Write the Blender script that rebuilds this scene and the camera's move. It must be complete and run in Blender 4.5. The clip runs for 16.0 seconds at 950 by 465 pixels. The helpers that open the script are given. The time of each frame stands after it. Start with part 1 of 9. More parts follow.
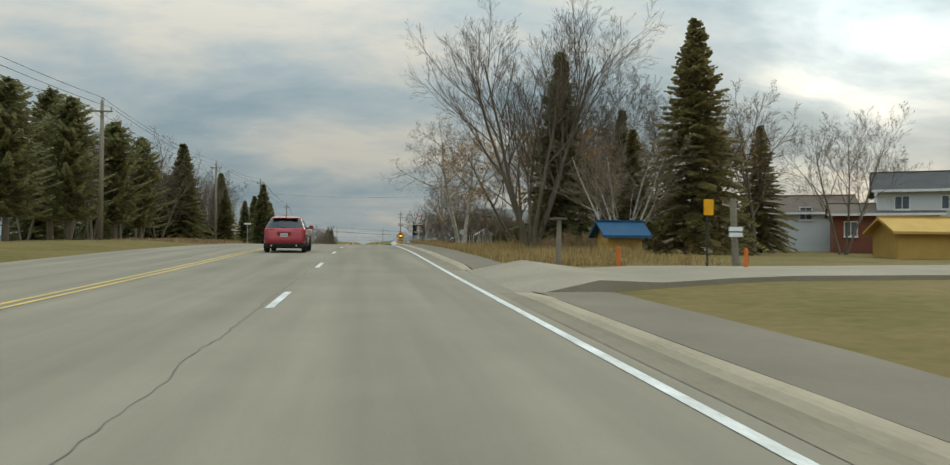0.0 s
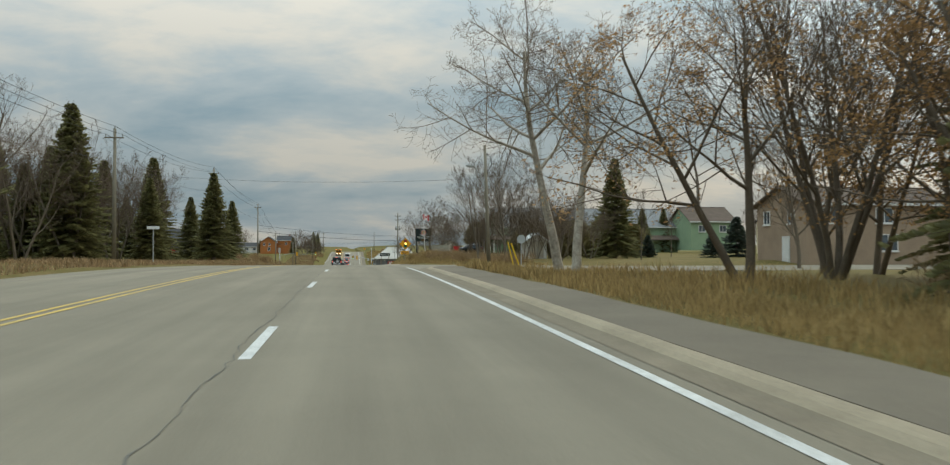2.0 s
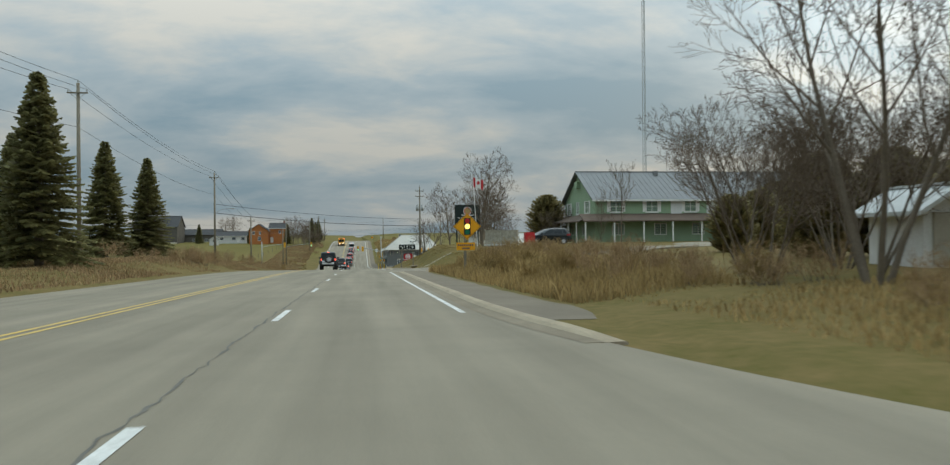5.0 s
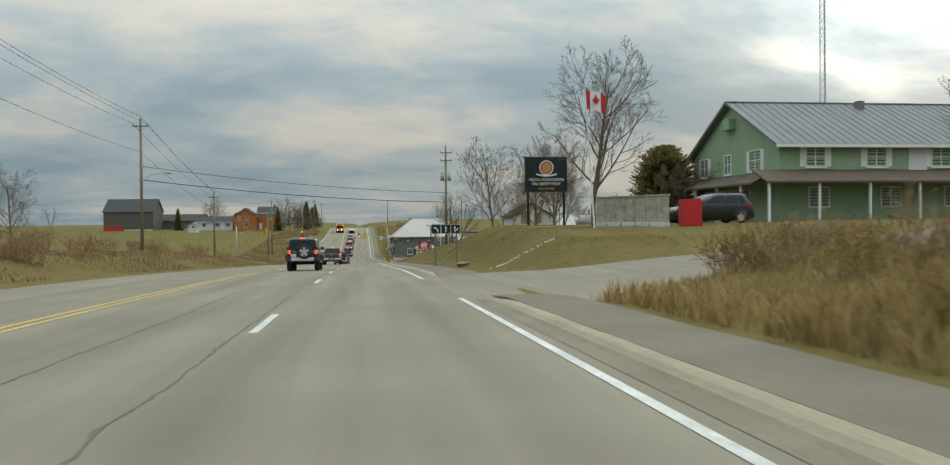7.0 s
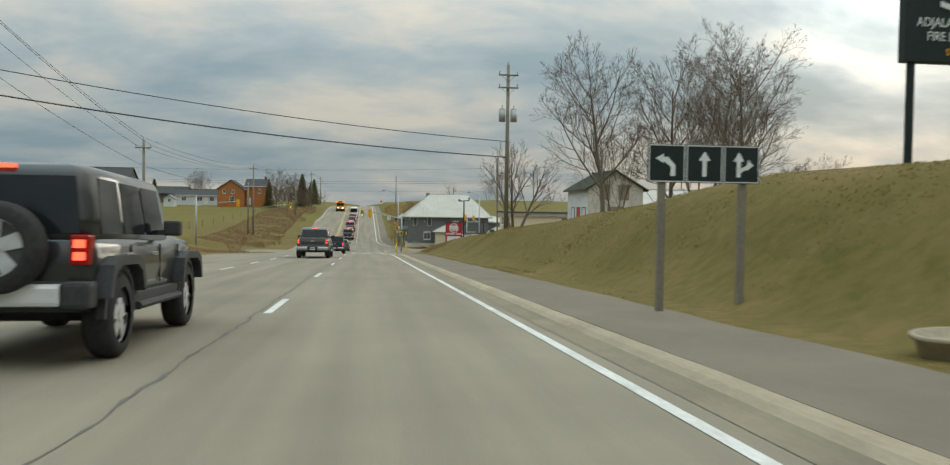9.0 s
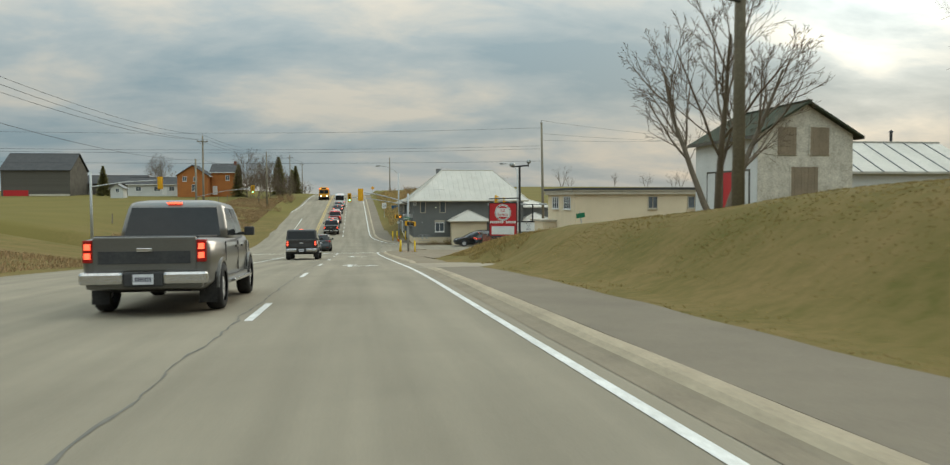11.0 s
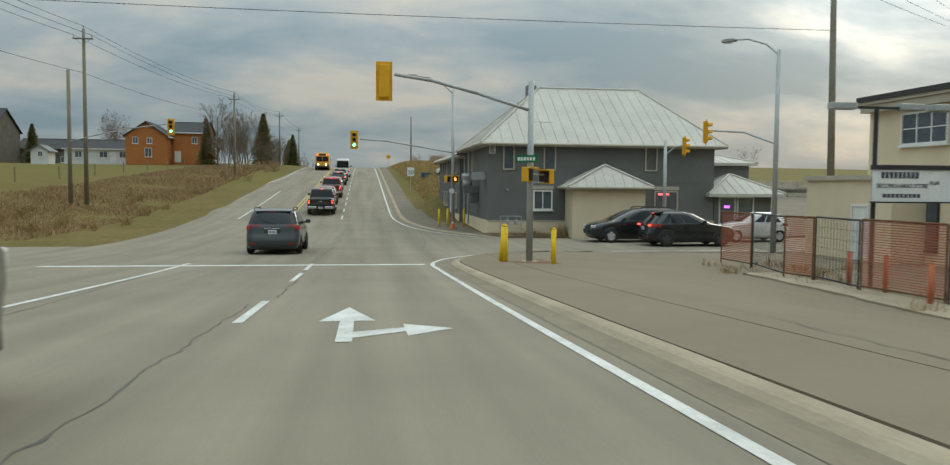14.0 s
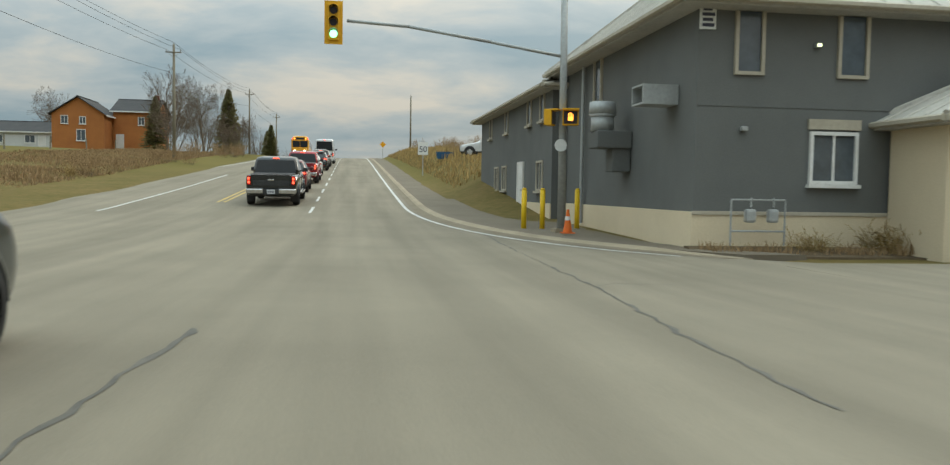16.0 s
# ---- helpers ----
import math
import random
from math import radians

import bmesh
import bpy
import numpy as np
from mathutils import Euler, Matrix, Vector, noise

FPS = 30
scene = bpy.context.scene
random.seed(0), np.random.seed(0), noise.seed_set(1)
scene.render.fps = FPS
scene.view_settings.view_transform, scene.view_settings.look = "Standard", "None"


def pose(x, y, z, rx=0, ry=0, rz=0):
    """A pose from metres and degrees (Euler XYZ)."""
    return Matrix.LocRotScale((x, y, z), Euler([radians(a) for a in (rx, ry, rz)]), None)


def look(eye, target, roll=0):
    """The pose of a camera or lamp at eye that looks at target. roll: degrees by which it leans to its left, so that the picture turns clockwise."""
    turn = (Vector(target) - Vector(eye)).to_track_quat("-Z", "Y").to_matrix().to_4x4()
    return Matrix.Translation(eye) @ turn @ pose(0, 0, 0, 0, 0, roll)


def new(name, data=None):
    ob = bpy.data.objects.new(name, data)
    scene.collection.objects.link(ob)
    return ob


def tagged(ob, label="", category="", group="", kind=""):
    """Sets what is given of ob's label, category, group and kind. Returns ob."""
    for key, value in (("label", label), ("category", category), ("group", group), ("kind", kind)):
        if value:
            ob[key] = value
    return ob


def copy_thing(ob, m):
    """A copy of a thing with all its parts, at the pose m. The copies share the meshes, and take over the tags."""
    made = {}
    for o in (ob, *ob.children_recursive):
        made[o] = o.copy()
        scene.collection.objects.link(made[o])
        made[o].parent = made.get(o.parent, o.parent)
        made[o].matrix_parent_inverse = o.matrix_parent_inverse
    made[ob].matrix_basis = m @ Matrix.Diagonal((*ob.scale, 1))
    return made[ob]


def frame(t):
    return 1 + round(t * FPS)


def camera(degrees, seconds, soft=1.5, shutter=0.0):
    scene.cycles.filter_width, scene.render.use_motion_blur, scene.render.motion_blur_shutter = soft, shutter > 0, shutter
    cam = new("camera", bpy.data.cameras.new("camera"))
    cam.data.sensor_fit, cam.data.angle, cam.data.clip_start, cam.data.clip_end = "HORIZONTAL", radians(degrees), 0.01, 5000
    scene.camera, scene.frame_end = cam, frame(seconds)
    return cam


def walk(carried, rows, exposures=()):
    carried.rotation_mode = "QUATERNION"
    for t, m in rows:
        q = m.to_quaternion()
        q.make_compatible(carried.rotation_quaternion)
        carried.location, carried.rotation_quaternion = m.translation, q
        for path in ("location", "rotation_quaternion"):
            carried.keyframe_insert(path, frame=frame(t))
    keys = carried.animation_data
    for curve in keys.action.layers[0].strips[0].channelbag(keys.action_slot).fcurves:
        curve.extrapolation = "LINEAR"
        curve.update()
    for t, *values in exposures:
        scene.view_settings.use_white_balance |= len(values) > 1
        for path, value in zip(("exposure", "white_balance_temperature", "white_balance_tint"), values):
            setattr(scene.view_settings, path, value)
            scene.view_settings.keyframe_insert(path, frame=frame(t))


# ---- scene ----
cam = camera(61.4, 16.0, 1.25, 0.15)
PATH = [
    (0.0, -0.05, 0.00, 1.20, 90.80, -0.41, -7.85),
    (0.5, -0.19, 10.10, 1.41, 90.86, 0.18, -7.89),
    (1.0, -0.30, 19.88, 1.56, 90.94, 0.31, -8.12),
    (1.5, -0.39, 30.15, 1.79, 91.02, -0.12, -8.37),
    (2.0, -0.37, 39.90, 2.02, 91.05, 0.05, -8.65),
    (2.5, -0.28, 49.38, 2.17, 90.96, 0.34, -8.80),
    (3.0, -0.15, 58.52, 2.23, 90.71, 0.62, -8.82),
    (3.5, 0.01, 67.50, 2.27, 90.65, 0.66, -8.51),
    (4.0, 0.18, 76.84, 2.27, 90.51, 0.56, -8.28),
    (6.5, 0.07, 126.88, 1.23, 89.56, 0.57, -8.09),
    (7.0, 0.07, 136.45, 1.05, 89.31, 0.61, -8.10),
    (7.5, -0.01, 146.22, 0.82, 89.01, 0.55, -8.18),
    (8.0, 0.01, 155.85, 0.53, 88.78, -0.24, -8.10),
    (8.5, 0.04, 165.38, 0.21, 88.44, -0.26, -7.97),
    (9.0, 0.06, 174.63, -0.05, 88.18, -0.81, -7.81),
    (9.5, 0.06, 184.05, -0.41, 87.96, -0.37, -7.77),
    (10.0, 0.06, 193.43, -0.81, 87.92, -0.21, -8.09),
    (12.5, 0.27, 237.83, -2.67, 86.79, 0.55, -8.99),
    (13.0, 0.20, 246.21, -3.20, 86.73, 0.17, -7.96),
    (13.5, 0.13, 254.90, -3.71, 86.75, -0.25, -7.90),
    (14.0, 0.13, 263.18, -4.17, 86.63, -0.46, -7.92),
    (14.5, 0.11, 270.82, -4.60, 86.50, -0.19, -7.73),
    (15.0, 0.04, 278.08, -4.98, 86.44, -0.25, -7.81),
    (15.5, 0.01, 285.22, -5.38, 86.42, -0.35, -8.12),
    (16.0, 0.05, 292.28, -5.79, 86.99, -0.87, -8.77),
]
walk(cam, [(t, pose(x, y, z, a, b, c)) for t, x, y, z, a, b, c in PATH], [(0.0, -0.36, 6750, 6), (2.5, -0.36, 6650, 6), (3.5, -0.46, 6350, 5), (4.0, -0.48, 6350, 5), (7.0, -0.30, 6750, 7), (9.0, -0.28, 6850, 7), (10.0, -0.22, 6950, 7), (12.5, -0.28, 6850, 6), (13.5, -0.42, 6700, 6), (15.0, -0.42, 6800, 6), (15.5, -0.30, 6850, 7), (16.0, -0.14, 6900, 7)])

# ---- world and sun ----
SUN_AZ, SUN_EL = 35.0, 15.0          # degrees right of the road's heading, above the horizon
wd = bpy.data.worlds.new("sky")
scene.world = wd
wd.use_nodes = True
wn, wl = wd.node_tree.nodes, wd.node_tree.links
wn.clear()


def wmath(op, a, b=None, clamp=False):
    n = wn.new("ShaderNodeMath")
    n.operation, n.use_clamp = op, clamp
    for i, v in enumerate((a, b)):
        if v is None:
            continue
        if isinstance(v, (int, float)):
            n.inputs[i].default_value = v
        else:
            wl.new(v, n.inputs[i])
    return n.outputs[0]


sky = wn.new("ShaderNodeTexSky")
sky.sky_type, sky.sun_disc = "NISHITA", False
sky.sun_elevation, sky.sun_rotation = radians(SUN_EL), radians(SUN_AZ)
sky.air_density, sky.dust_density, sky.ozone_density = 1.2, 2.0, 1.0
tc = wn.new("ShaderNodeTexCoord")
sep = wn.new("ShaderNodeSeparateXYZ")
wl.new(tc.outputs["Generated"], sep.inputs[0])
up = wmath("MAXIMUM", sep.outputs[2], 0.0)
den = wmath("ADD", up, 0.27)
comb = wn.new("ShaderNodeCombineXYZ")
wl.new(wmath("DIVIDE", sep.outputs[0], den), comb.inputs[0])
wl.new(wmath("DIVIDE", sep.outputs[1], den), comb.inputs[1])
mapn = wn.new("ShaderNodeMapping")
mapn.inputs["Location"].default_value = (6.3, 0.55, 0.4)
mapn.inputs["Rotation"].default_value = (0, 0, radians(-20))
mapn.inputs["Scale"].default_value = (1.0, 1.45, 1.0)
wl.new(comb.outputs[0], mapn.inputs[0])


def wnoise(scale, detail, rough, dist):
    n = wn.new("ShaderNodeTexNoise")
    n.inputs["Scale"].default_value, n.inputs["Detail"].default_value = scale, detail
    n.inputs["Roughness"].default_value, n.inputs["Distortion"].default_value = rough, dist
    wl.new(mapn.outputs[0], n.inputs["Vector"])
    return n.outputs["Fac"]


big, fine = wnoise(1.25, 5, 0.5, 0.35), wnoise(2.9, 7, 0.6, 0.25)
field = wmath("ADD", wmath("MULTIPLY", big, 0.70), wmath("MULTIPLY", fine, 0.30))
ramp = wn.new("ShaderNodeValToRGB")
els = ramp.color_ramp.elements
els[0].position, els[0].color = 0.39, (0.245, 0.342, 0.412, 1)      # blue-grey gaps and cloud bases
els[1].position, els[1].color = 0.61, (0.575, 0.565, 0.530, 1)      # lit cloud
mid = els.new(0.50)
mid.color = (0.370, 0.438, 0.482, 1)
wl.new(field, ramp.inputs[0])
# brighter towards the zenith, as under any overcast
grad = wmath("ADD", wmath("MULTIPLY", wmath("POWER", up, 1.7), 5.6), 0.92)
sund = Vector((math.sin(radians(SUN_AZ)) * math.cos(radians(SUN_EL)), math.cos(radians(SUN_AZ)) * math.cos(radians(SUN_EL)), math.sin(radians(SUN_EL))))
dot = wn.new("ShaderNodeVectorMath")
dot.operation = "DOT_PRODUCT"
dot.inputs[1].default_value = sund
wl.new(tc.outputs["Generated"], dot.inputs[0])
glow = wmath("MULTIPLY", wmath("POWER", wmath("MAXIMUM", dot.outputs["Value"], 0.0), 110.0), 1.5)
glow = wmath("MULTIPLY", glow, wmath("POWER", wmath("MULTIPLY", field, 1.9), 3.0))
lum = wmath("ADD", grad, glow)
cl = wn.new("ShaderNodeMixRGB")
cl.blend_type = "MULTIPLY"
cl.inputs[0].default_value = 1.0
wl.new(ramp.outputs[0], cl.inputs[1])
wl.new(lum, cl.inputs[2])
bg_cloud, bg_sky, mixs = wn.new("ShaderNodeBackground"), wn.new("ShaderNodeBackground"), wn.new("ShaderNodeMixShader")
wl.new(cl.outputs[0], bg_cloud.inputs[0])
bg_cloud.inputs[1].default_value = 1.12
wl.new(sky.outputs[0], bg_sky.inputs[0])
bg_sky.inputs[1].default_value = 0.08
mixs.inputs[0].default_value = 0.95
wl.new(bg_sky.outputs[0], mixs.inputs[1])
wl.new(bg_cloud.outputs[0], mixs.inputs[2])
wo = wn.new("ShaderNodeOutputWorld")
wl.new(mixs.outputs[0], wo.inputs[0])

sun = new("sun", bpy.data.lights.new("sun", "SUN"))
sun.data.energy, sun.data.angle, sun.data.color = 1.0, radians(25), (1.0, 0.93, 0.82)
sun.matrix_world = look(sund * 50, (0, 0, 0))


# ---- materials ----
def material(name, base, dark=None, rough=0.8, metal=0.0, coarse=0.6, fine=14.0, bump=0.15, mixing=1.0, coords="Object", spec=0.22, island=0.0, thin=0.0):
    """A surface with two scales of colour variation between base and dark, and fine relief."""
    m = bpy.data.materials.new(name)
    m.use_nodes = True
    n, l = m.node_tree.nodes, m.node_tree.links
    b = n["Principled BSDF"]
    b.inputs["Roughness"].default_value, b.inputs["Metallic"].default_value = rough, metal
    b.inputs["Specular IOR Level"].default_value = spec
    dark = dark or tuple(c * 0.72 for c in base)
    if coords == "World":
        vec = n.new("ShaderNodeNewGeometry").outputs["Position"]
    else:
        vec = n.new("ShaderNodeTexCoord").outputs["Object"]
    a, c = n.new("ShaderNodeTexNoise"), n.new("ShaderNodeTexNoise")
    for t, sc, de in ((a, coarse, 4), (c, fine, 5)):
        t.inputs["Scale"].default_value, t.inputs["Detail"].default_value = sc, de
        t.inputs["Roughness"].default_value = 0.6
        l.new(vec, t.inputs["Vector"])
    mx = n.new("ShaderNodeMath")
    mx.operation = "ADD"
    l.new(a.outputs["Fac"], mx.inputs[0])
    l.new(c.outputs["Fac"], mx.inputs[1])
    mr = n.new("ShaderNodeMapRange")
    mr.inputs["From Min"].default_value, mr.inputs["From Max"].default_value = 0.7, 1.3
    mr.inputs["To Max"].default_value = mixing
    l.new(mx.outputs[0], mr.inputs["Value"])
    mix = n.new("ShaderNodeMixRGB")
    mix.inputs[1].default_value, mix.inputs[2].default_value = (*base, 1), (*dark, 1)
    l.new(mr.outputs[0], mix.inputs[0])
    last = mix.outputs[0]
    if island:
        g = n.new("ShaderNodeNewGeometry") if coords != "World" else vec.node
        hs = n.new("ShaderNodeHueSaturation")
        ma = n.new("ShaderNodeMapRange")
        ma.inputs["To Min"].default_value, ma.inputs["To Max"].default_value = 1 - island, 1 + island
        l.new(g.outputs["Random Per Island"], ma.inputs["Value"])
        l.new(ma.outputs[0], hs.inputs["Value"])
        l.new(last, hs.inputs["Color"])
        last = hs.outputs[0]
    l.new(last, b.inputs["Base Color"])
    if bump:
        bp = n.new("ShaderNodeBump")
        bp.inputs["Strength"].default_value, bp.inputs["Distance"].default_value = bump, 0.02
        l.new(c.outputs["Fac"], bp.inputs["Height"])
        l.new(bp.outputs[0], b.inputs["Normal"])
    if thin:
        # leaves and needles let some light through
        tr, ms = n.new("ShaderNodeBsdfTranslucent"), n.new("ShaderNodeMixShader")
        l.new(last, tr.inputs["Color"])
        ms.inputs[0].default_value = thin
        l.new(b.outputs[0], ms.inputs[1])
        l.new(tr.outputs[0], ms.inputs[2])
        l.new(ms.outputs[0], n["Material Output"].inputs["Surface"])
    return m


def glowing(name, colour, strength):
    m = bpy.data.materials.new(name)
    m.use_nodes = True
    b = m.node_tree.nodes["Principled BSDF"]
    b.inputs["Base Color"].default_value = (*colour, 1)
    b.inputs["Emission Color"].default_value, b.inputs["Emission Strength"].default_value = (*colour, 1), strength
    b.inputs["Roughness"].default_value = 0.3
    return m


def paint(name, colour, rough=0.28, flake=0.0, dirt=0.25):
    m = material(name, colour, tuple(c * (1 - dirt) + 0.03 * dirt for c in colour), rough, 0.0, 1.3, 30.0, 0.0, 1.0)
    b = m.node_tree.nodes["Principled BSDF"]
    b.inputs["Metallic"].default_value = flake
    b.inputs["Coat Weight"].default_value, b.inputs["Coat Roughness"].default_value = 0.75, 0.04
    return m


def streak(m, amount):
    """Long wheel-track wear along y on a road surface."""
    n, l = m.node_tree.nodes, m.node_tree.links
    b = n["Principled BSDF"]
    src = b.inputs["Base Color"].links[0].from_socket
    pos = n.new("ShaderNodeNewGeometry").outputs["Position"]
    mp = n.new("ShaderNodeMapping")
    mp.inputs["Scale"].default_value = (1.3, 0.05, 0.0)
    l.new(pos, mp.inputs[0])
    t = n.new("ShaderNodeTexNoise")
    t.inputs["Scale"].default_value, t.inputs["Detail"].default_value = 1.0, 5
    l.new(mp.outputs[0], t.inputs["Vector"])
    mr = n.new("ShaderNodeMapRange")
    mr.inputs["From Min"].default_value, mr.inputs["From Max"].default_value = 0.3, 0.7
    mr.inputs["To Min"].default_value, mr.inputs["To Max"].default_value = 1 - amount, 1 + amount
    l.new(t.outputs["Fac"], mr.inputs["Value"])
    hs = n.new("ShaderNodeHueSaturation")
    l.new(mr.outputs[0], hs.inputs["Value"])
    l.new(src, hs.inputs["Color"])
    l.new(hs.outputs[0], b.inputs["Base Color"])


M = {}
M["grass"] = material("grass", (0.092, 0.080, 0.023), (0.172, 0.120, 0.050), 0.95, 0, 0.35, 3.2, 0.6, 1.0, "World", spec=0.05)
M["field"] = material("field", (0.205, 0.152, 0.046), (0.135, 0.112, 0.034), 0.95, 0, 0.06, 3.0, 0.4, 1.0, "World", spec=0.05)
def meadow_to_field(m, near, far):
    """Let the mown strip beside the road pass into open field colours with an uneven edge."""
    n, l = m.node_tree.nodes, m.node_tree.links
    b = n["Principled BSDF"]
    src = b.inputs["Base Color"].links[0].from_socket
    pos = n.new("ShaderNodeNewGeometry").outputs["Position"]
    sp = n.new("ShaderNodeSeparateXYZ")
    l.new(pos, sp.inputs[0])
    tx = n.new("ShaderNodeTexNoise")
    tx.inputs["Scale"].default_value = 0.05
    l.new(pos, tx.inputs["Vector"])
    facs = []
    for axis, lo, hi in (("X", -22, -36), ("X", 40, 75), ("Y", 330, 372)):
        mr = n.new("ShaderNodeMapRange")
        mr.inputs["From Min"].default_value, mr.inputs["From Max"].default_value = lo, hi
        l.new(sp.outputs[axis], mr.inputs["Value"])
        facs.append(mr.outputs[0])
    top = n.new("ShaderNodeMath")
    top.operation = "MAXIMUM"
    l.new(facs[0], top.inputs[0])
    l.new(facs[1], top.inputs[1])
    top2 = n.new("ShaderNodeMath")
    top2.operation = "MAXIMUM"
    l.new(top.outputs[0], top2.inputs[0])
    l.new(facs[2], top2.inputs[1])
    mul = n.new("ShaderNodeMath")
    mul.operation, mul.use_clamp = "MULTIPLY_ADD", True
    mul.inputs[1].default_value = 1.6
    l.new(top2.outputs[0], mul.inputs[0])
    sub = n.new("ShaderNodeMath")
    sub.operation = "SUBTRACT"
    sub.inputs[1].default_value = 0.8
    l.new(tx.outputs["Fac"], sub.inputs[0])
    l.new(sub.outputs[0], mul.inputs[2])
    tint = n.new("ShaderNodeMixRGB")
    tint.inputs[1].default_value, tint.inputs[2].default_value = (*near, 1), (*far, 1)
    wide = n.new("ShaderNodeTexNoise")
    wide.inputs["Scale"].default_value, wide.inputs["Detail"].default_value = 0.09, 6
    l.new(pos, wide.inputs["Vector"])
    l.new(wide.outputs["Fac"], tint.inputs[0])
    mix = n.new("ShaderNodeMixRGB")
    l.new(mul.outputs[0], mix.inputs[0])
    l.new(src, mix.inputs[1])
    l.new(tint.outputs[0], mix.inputs[2])
    l.new(mix.outputs[0], b.inputs["Base Color"])


meadow_to_field(M["grass"], (0.158, 0.126, 0.041), (0.098, 0.084, 0.026))
M["asphalt"] = material("asphalt", (0.232, 0.201, 0.149), (0.182, 0.157, 0.117), 0.9, 0, 0.35, 55.0, 0.25, 1.0, "World", spec=0.12)
streak(M["asphalt"], 0.16)
M["moss_roof"] = material("mossy_shingles", (0.060, 0.068, 0.045), (0.035, 0.038, 0.030), 0.95, 0, 1.2, 9.0, 0.5, spec=0.08)
M["old_board"] = material("old_grey_boards", (0.30, 0.235, 0.165), (0.19, 0.15, 0.105), 0.92, 0, 1.1, 16.0, 0.5, spec=0.08)
M["pale_block"] = material("pale_wall_block", (0.50, 0.44, 0.33), (0.36, 0.31, 0.235), 0.9, 0, 0.8, 12.0, 0.4, 1.0, "World", spec=0.1)
M["path"] = material("path_asphalt", (0.195, 0.164, 0.122), (0.138, 0.116, 0.088), 0.92, 0, 0.5, 40.0, 0.4, 1.0, "World", spec=0.08)
M["forecourt"] = material("forecourt_asphalt", (0.212, 0.172, 0.122), (0.166, 0.136, 0.097), 0.92, 0, 0.3, 40.0, 0.4, 1.0, "World", spec=0.08)
M["gutter"] = material("gutter_pan", (0.24, 0.20, 0.143), (0.160, 0.132, 0.096), 0.92, 0, 0.9, 30.0, 0.4, 1.0, "World", spec=0.08)
M["soil"] = material("bare_soil", (0.15, 0.112, 0.07), (0.095, 0.072, 0.047), 0.95, 0, 0.9, 14.0, 0.8, 1.0, "World", spec=0.05)
M["gravel"] = material("gravel", (0.30, 0.255, 0.188), (0.20, 0.17, 0.128), 0.95, 0, 0.4, 30.0, 0.7, 1.0, "World", spec=0.1)
M["concrete"] = material("concrete", (0.37, 0.307, 0.215), (0.225, 0.184, 0.130), 0.9, 0, 0.7, 25.0, 0.4, 1.0, "World", spec=0.1)
M["white_line"] = material("white_line", (0.66, 0.65, 0.61), (0.34, 0.33, 0.30), 0.7, 0, 1.5, 22.0, 0.1, 1.0, "World")
M["yellow_line"] = material("yellow_line", (0.62, 0.40, 0.07), (0.34, 0.26, 0.12), 0.7, 0, 1.5, 22.0, 0.1, 1.0, "World")
M["crack"] = material("crack", (0.085, 0.08, 0.07), (0.15, 0.138, 0.115), 0.9, 0, 2.0, 30.0, 0.2, 1.0, "World")
M["drygrass"] = material("dry_grass", (0.42, 0.29, 0.125), (0.26, 0.185, 0.08), 0.9, 0, 0.5, 6.0, 0.0, 1.0, "World", spec=0.05, island=0.35, thin=0.25)
M["weed"] = material("weed", (0.35, 0.235, 0.125), (0.24, 0.160, 0.085), 0.9, 0, 0.6, 6.0, 0.0, 1.0, "World", spec=0.08, island=0.3)
M["lawn"] = material("lawn_blades", (0.215, 0.165, 0.056), (0.290, 0.210, 0.090), 0.9, 0, 0.4, 5.0, 0.0, 1.0, "World", spec=0.05, island=0.2, thin=0.3)
M["bark"] = material("bark", (0.185, 0.148, 0.108), (0.115, 0.092, 0.068), 0.92, 0, 1.2, 16.0, 0.8, spec=0.1)
M["twig"] = material("twig", (0.158, 0.118, 0.083), (0.110, 0.083, 0.060), 0.9, 0, 0.6, 8.0, 0.0, spec=0.08)
M["birchbark"] = material("pale_bark", (0.52, 0.46, 0.37), (0.20, 0.17, 0.135), 0.85, 0, 2.4, 9.0, 0.5, spec=0.15)
M["paletwig"] = material("pale_twig", (0.25, 0.195, 0.145), (0.17, 0.13, 0.098), 0.9, 0, 0.8, 8.0, 0.0, spec=0.1)
M["needle"] = material("needles", (0.215, 0.198, 0.084), (0.142, 0.136, 0.060), 0.75, 0, 0.7, 5.0, 0.0, 1.0, "Object", spec=0.15, island=0.4, thin=0.42)
M["needle_warm"] = material("warm_needles", (0.275, 0.222, 0.094), (0.180, 0.152, 0.066), 0.75, 0, 0.7, 5.0, 0.0, 1.0, "Object", spec=0.2, island=0.4, thin=0.35)
M["needle_blue"] = material("blue_needles", (0.085, 0.105, 0.08), (0.05, 0.065, 0.05), 0.75, 0, 0.7, 5.0, 0.0, 1.0, "Object", spec=0.2, island=0.4, thin=0.35)
M["brownleaf"] = material("dry_leaves", (0.44, 0.25, 0.105), (0.29, 0.175, 0.075), 0.85, 0, 0.8, 5.0, 0.0, 1.0, "Object", spec=0.1, island=0.4, thin=0.4)
M["wood_pole"] = material("weathered_pole", (0.25, 0.22, 0.16), (0.15, 0.13, 0.10), 0.9, 0, 0.8, 14.0, 0.5)
M["steel"] = material("galvanised_steel", (0.42, 0.43, 0.42), (0.30, 0.31, 0.30), 0.55, 0.35, 0.9, 12.0, 0.05)
M["black_metal"] = material("black_metal", (0.03, 0.03, 0.031), (0.05, 0.05, 0.05), 0.55, 0.2, 1.0, 14.0, 0.05)
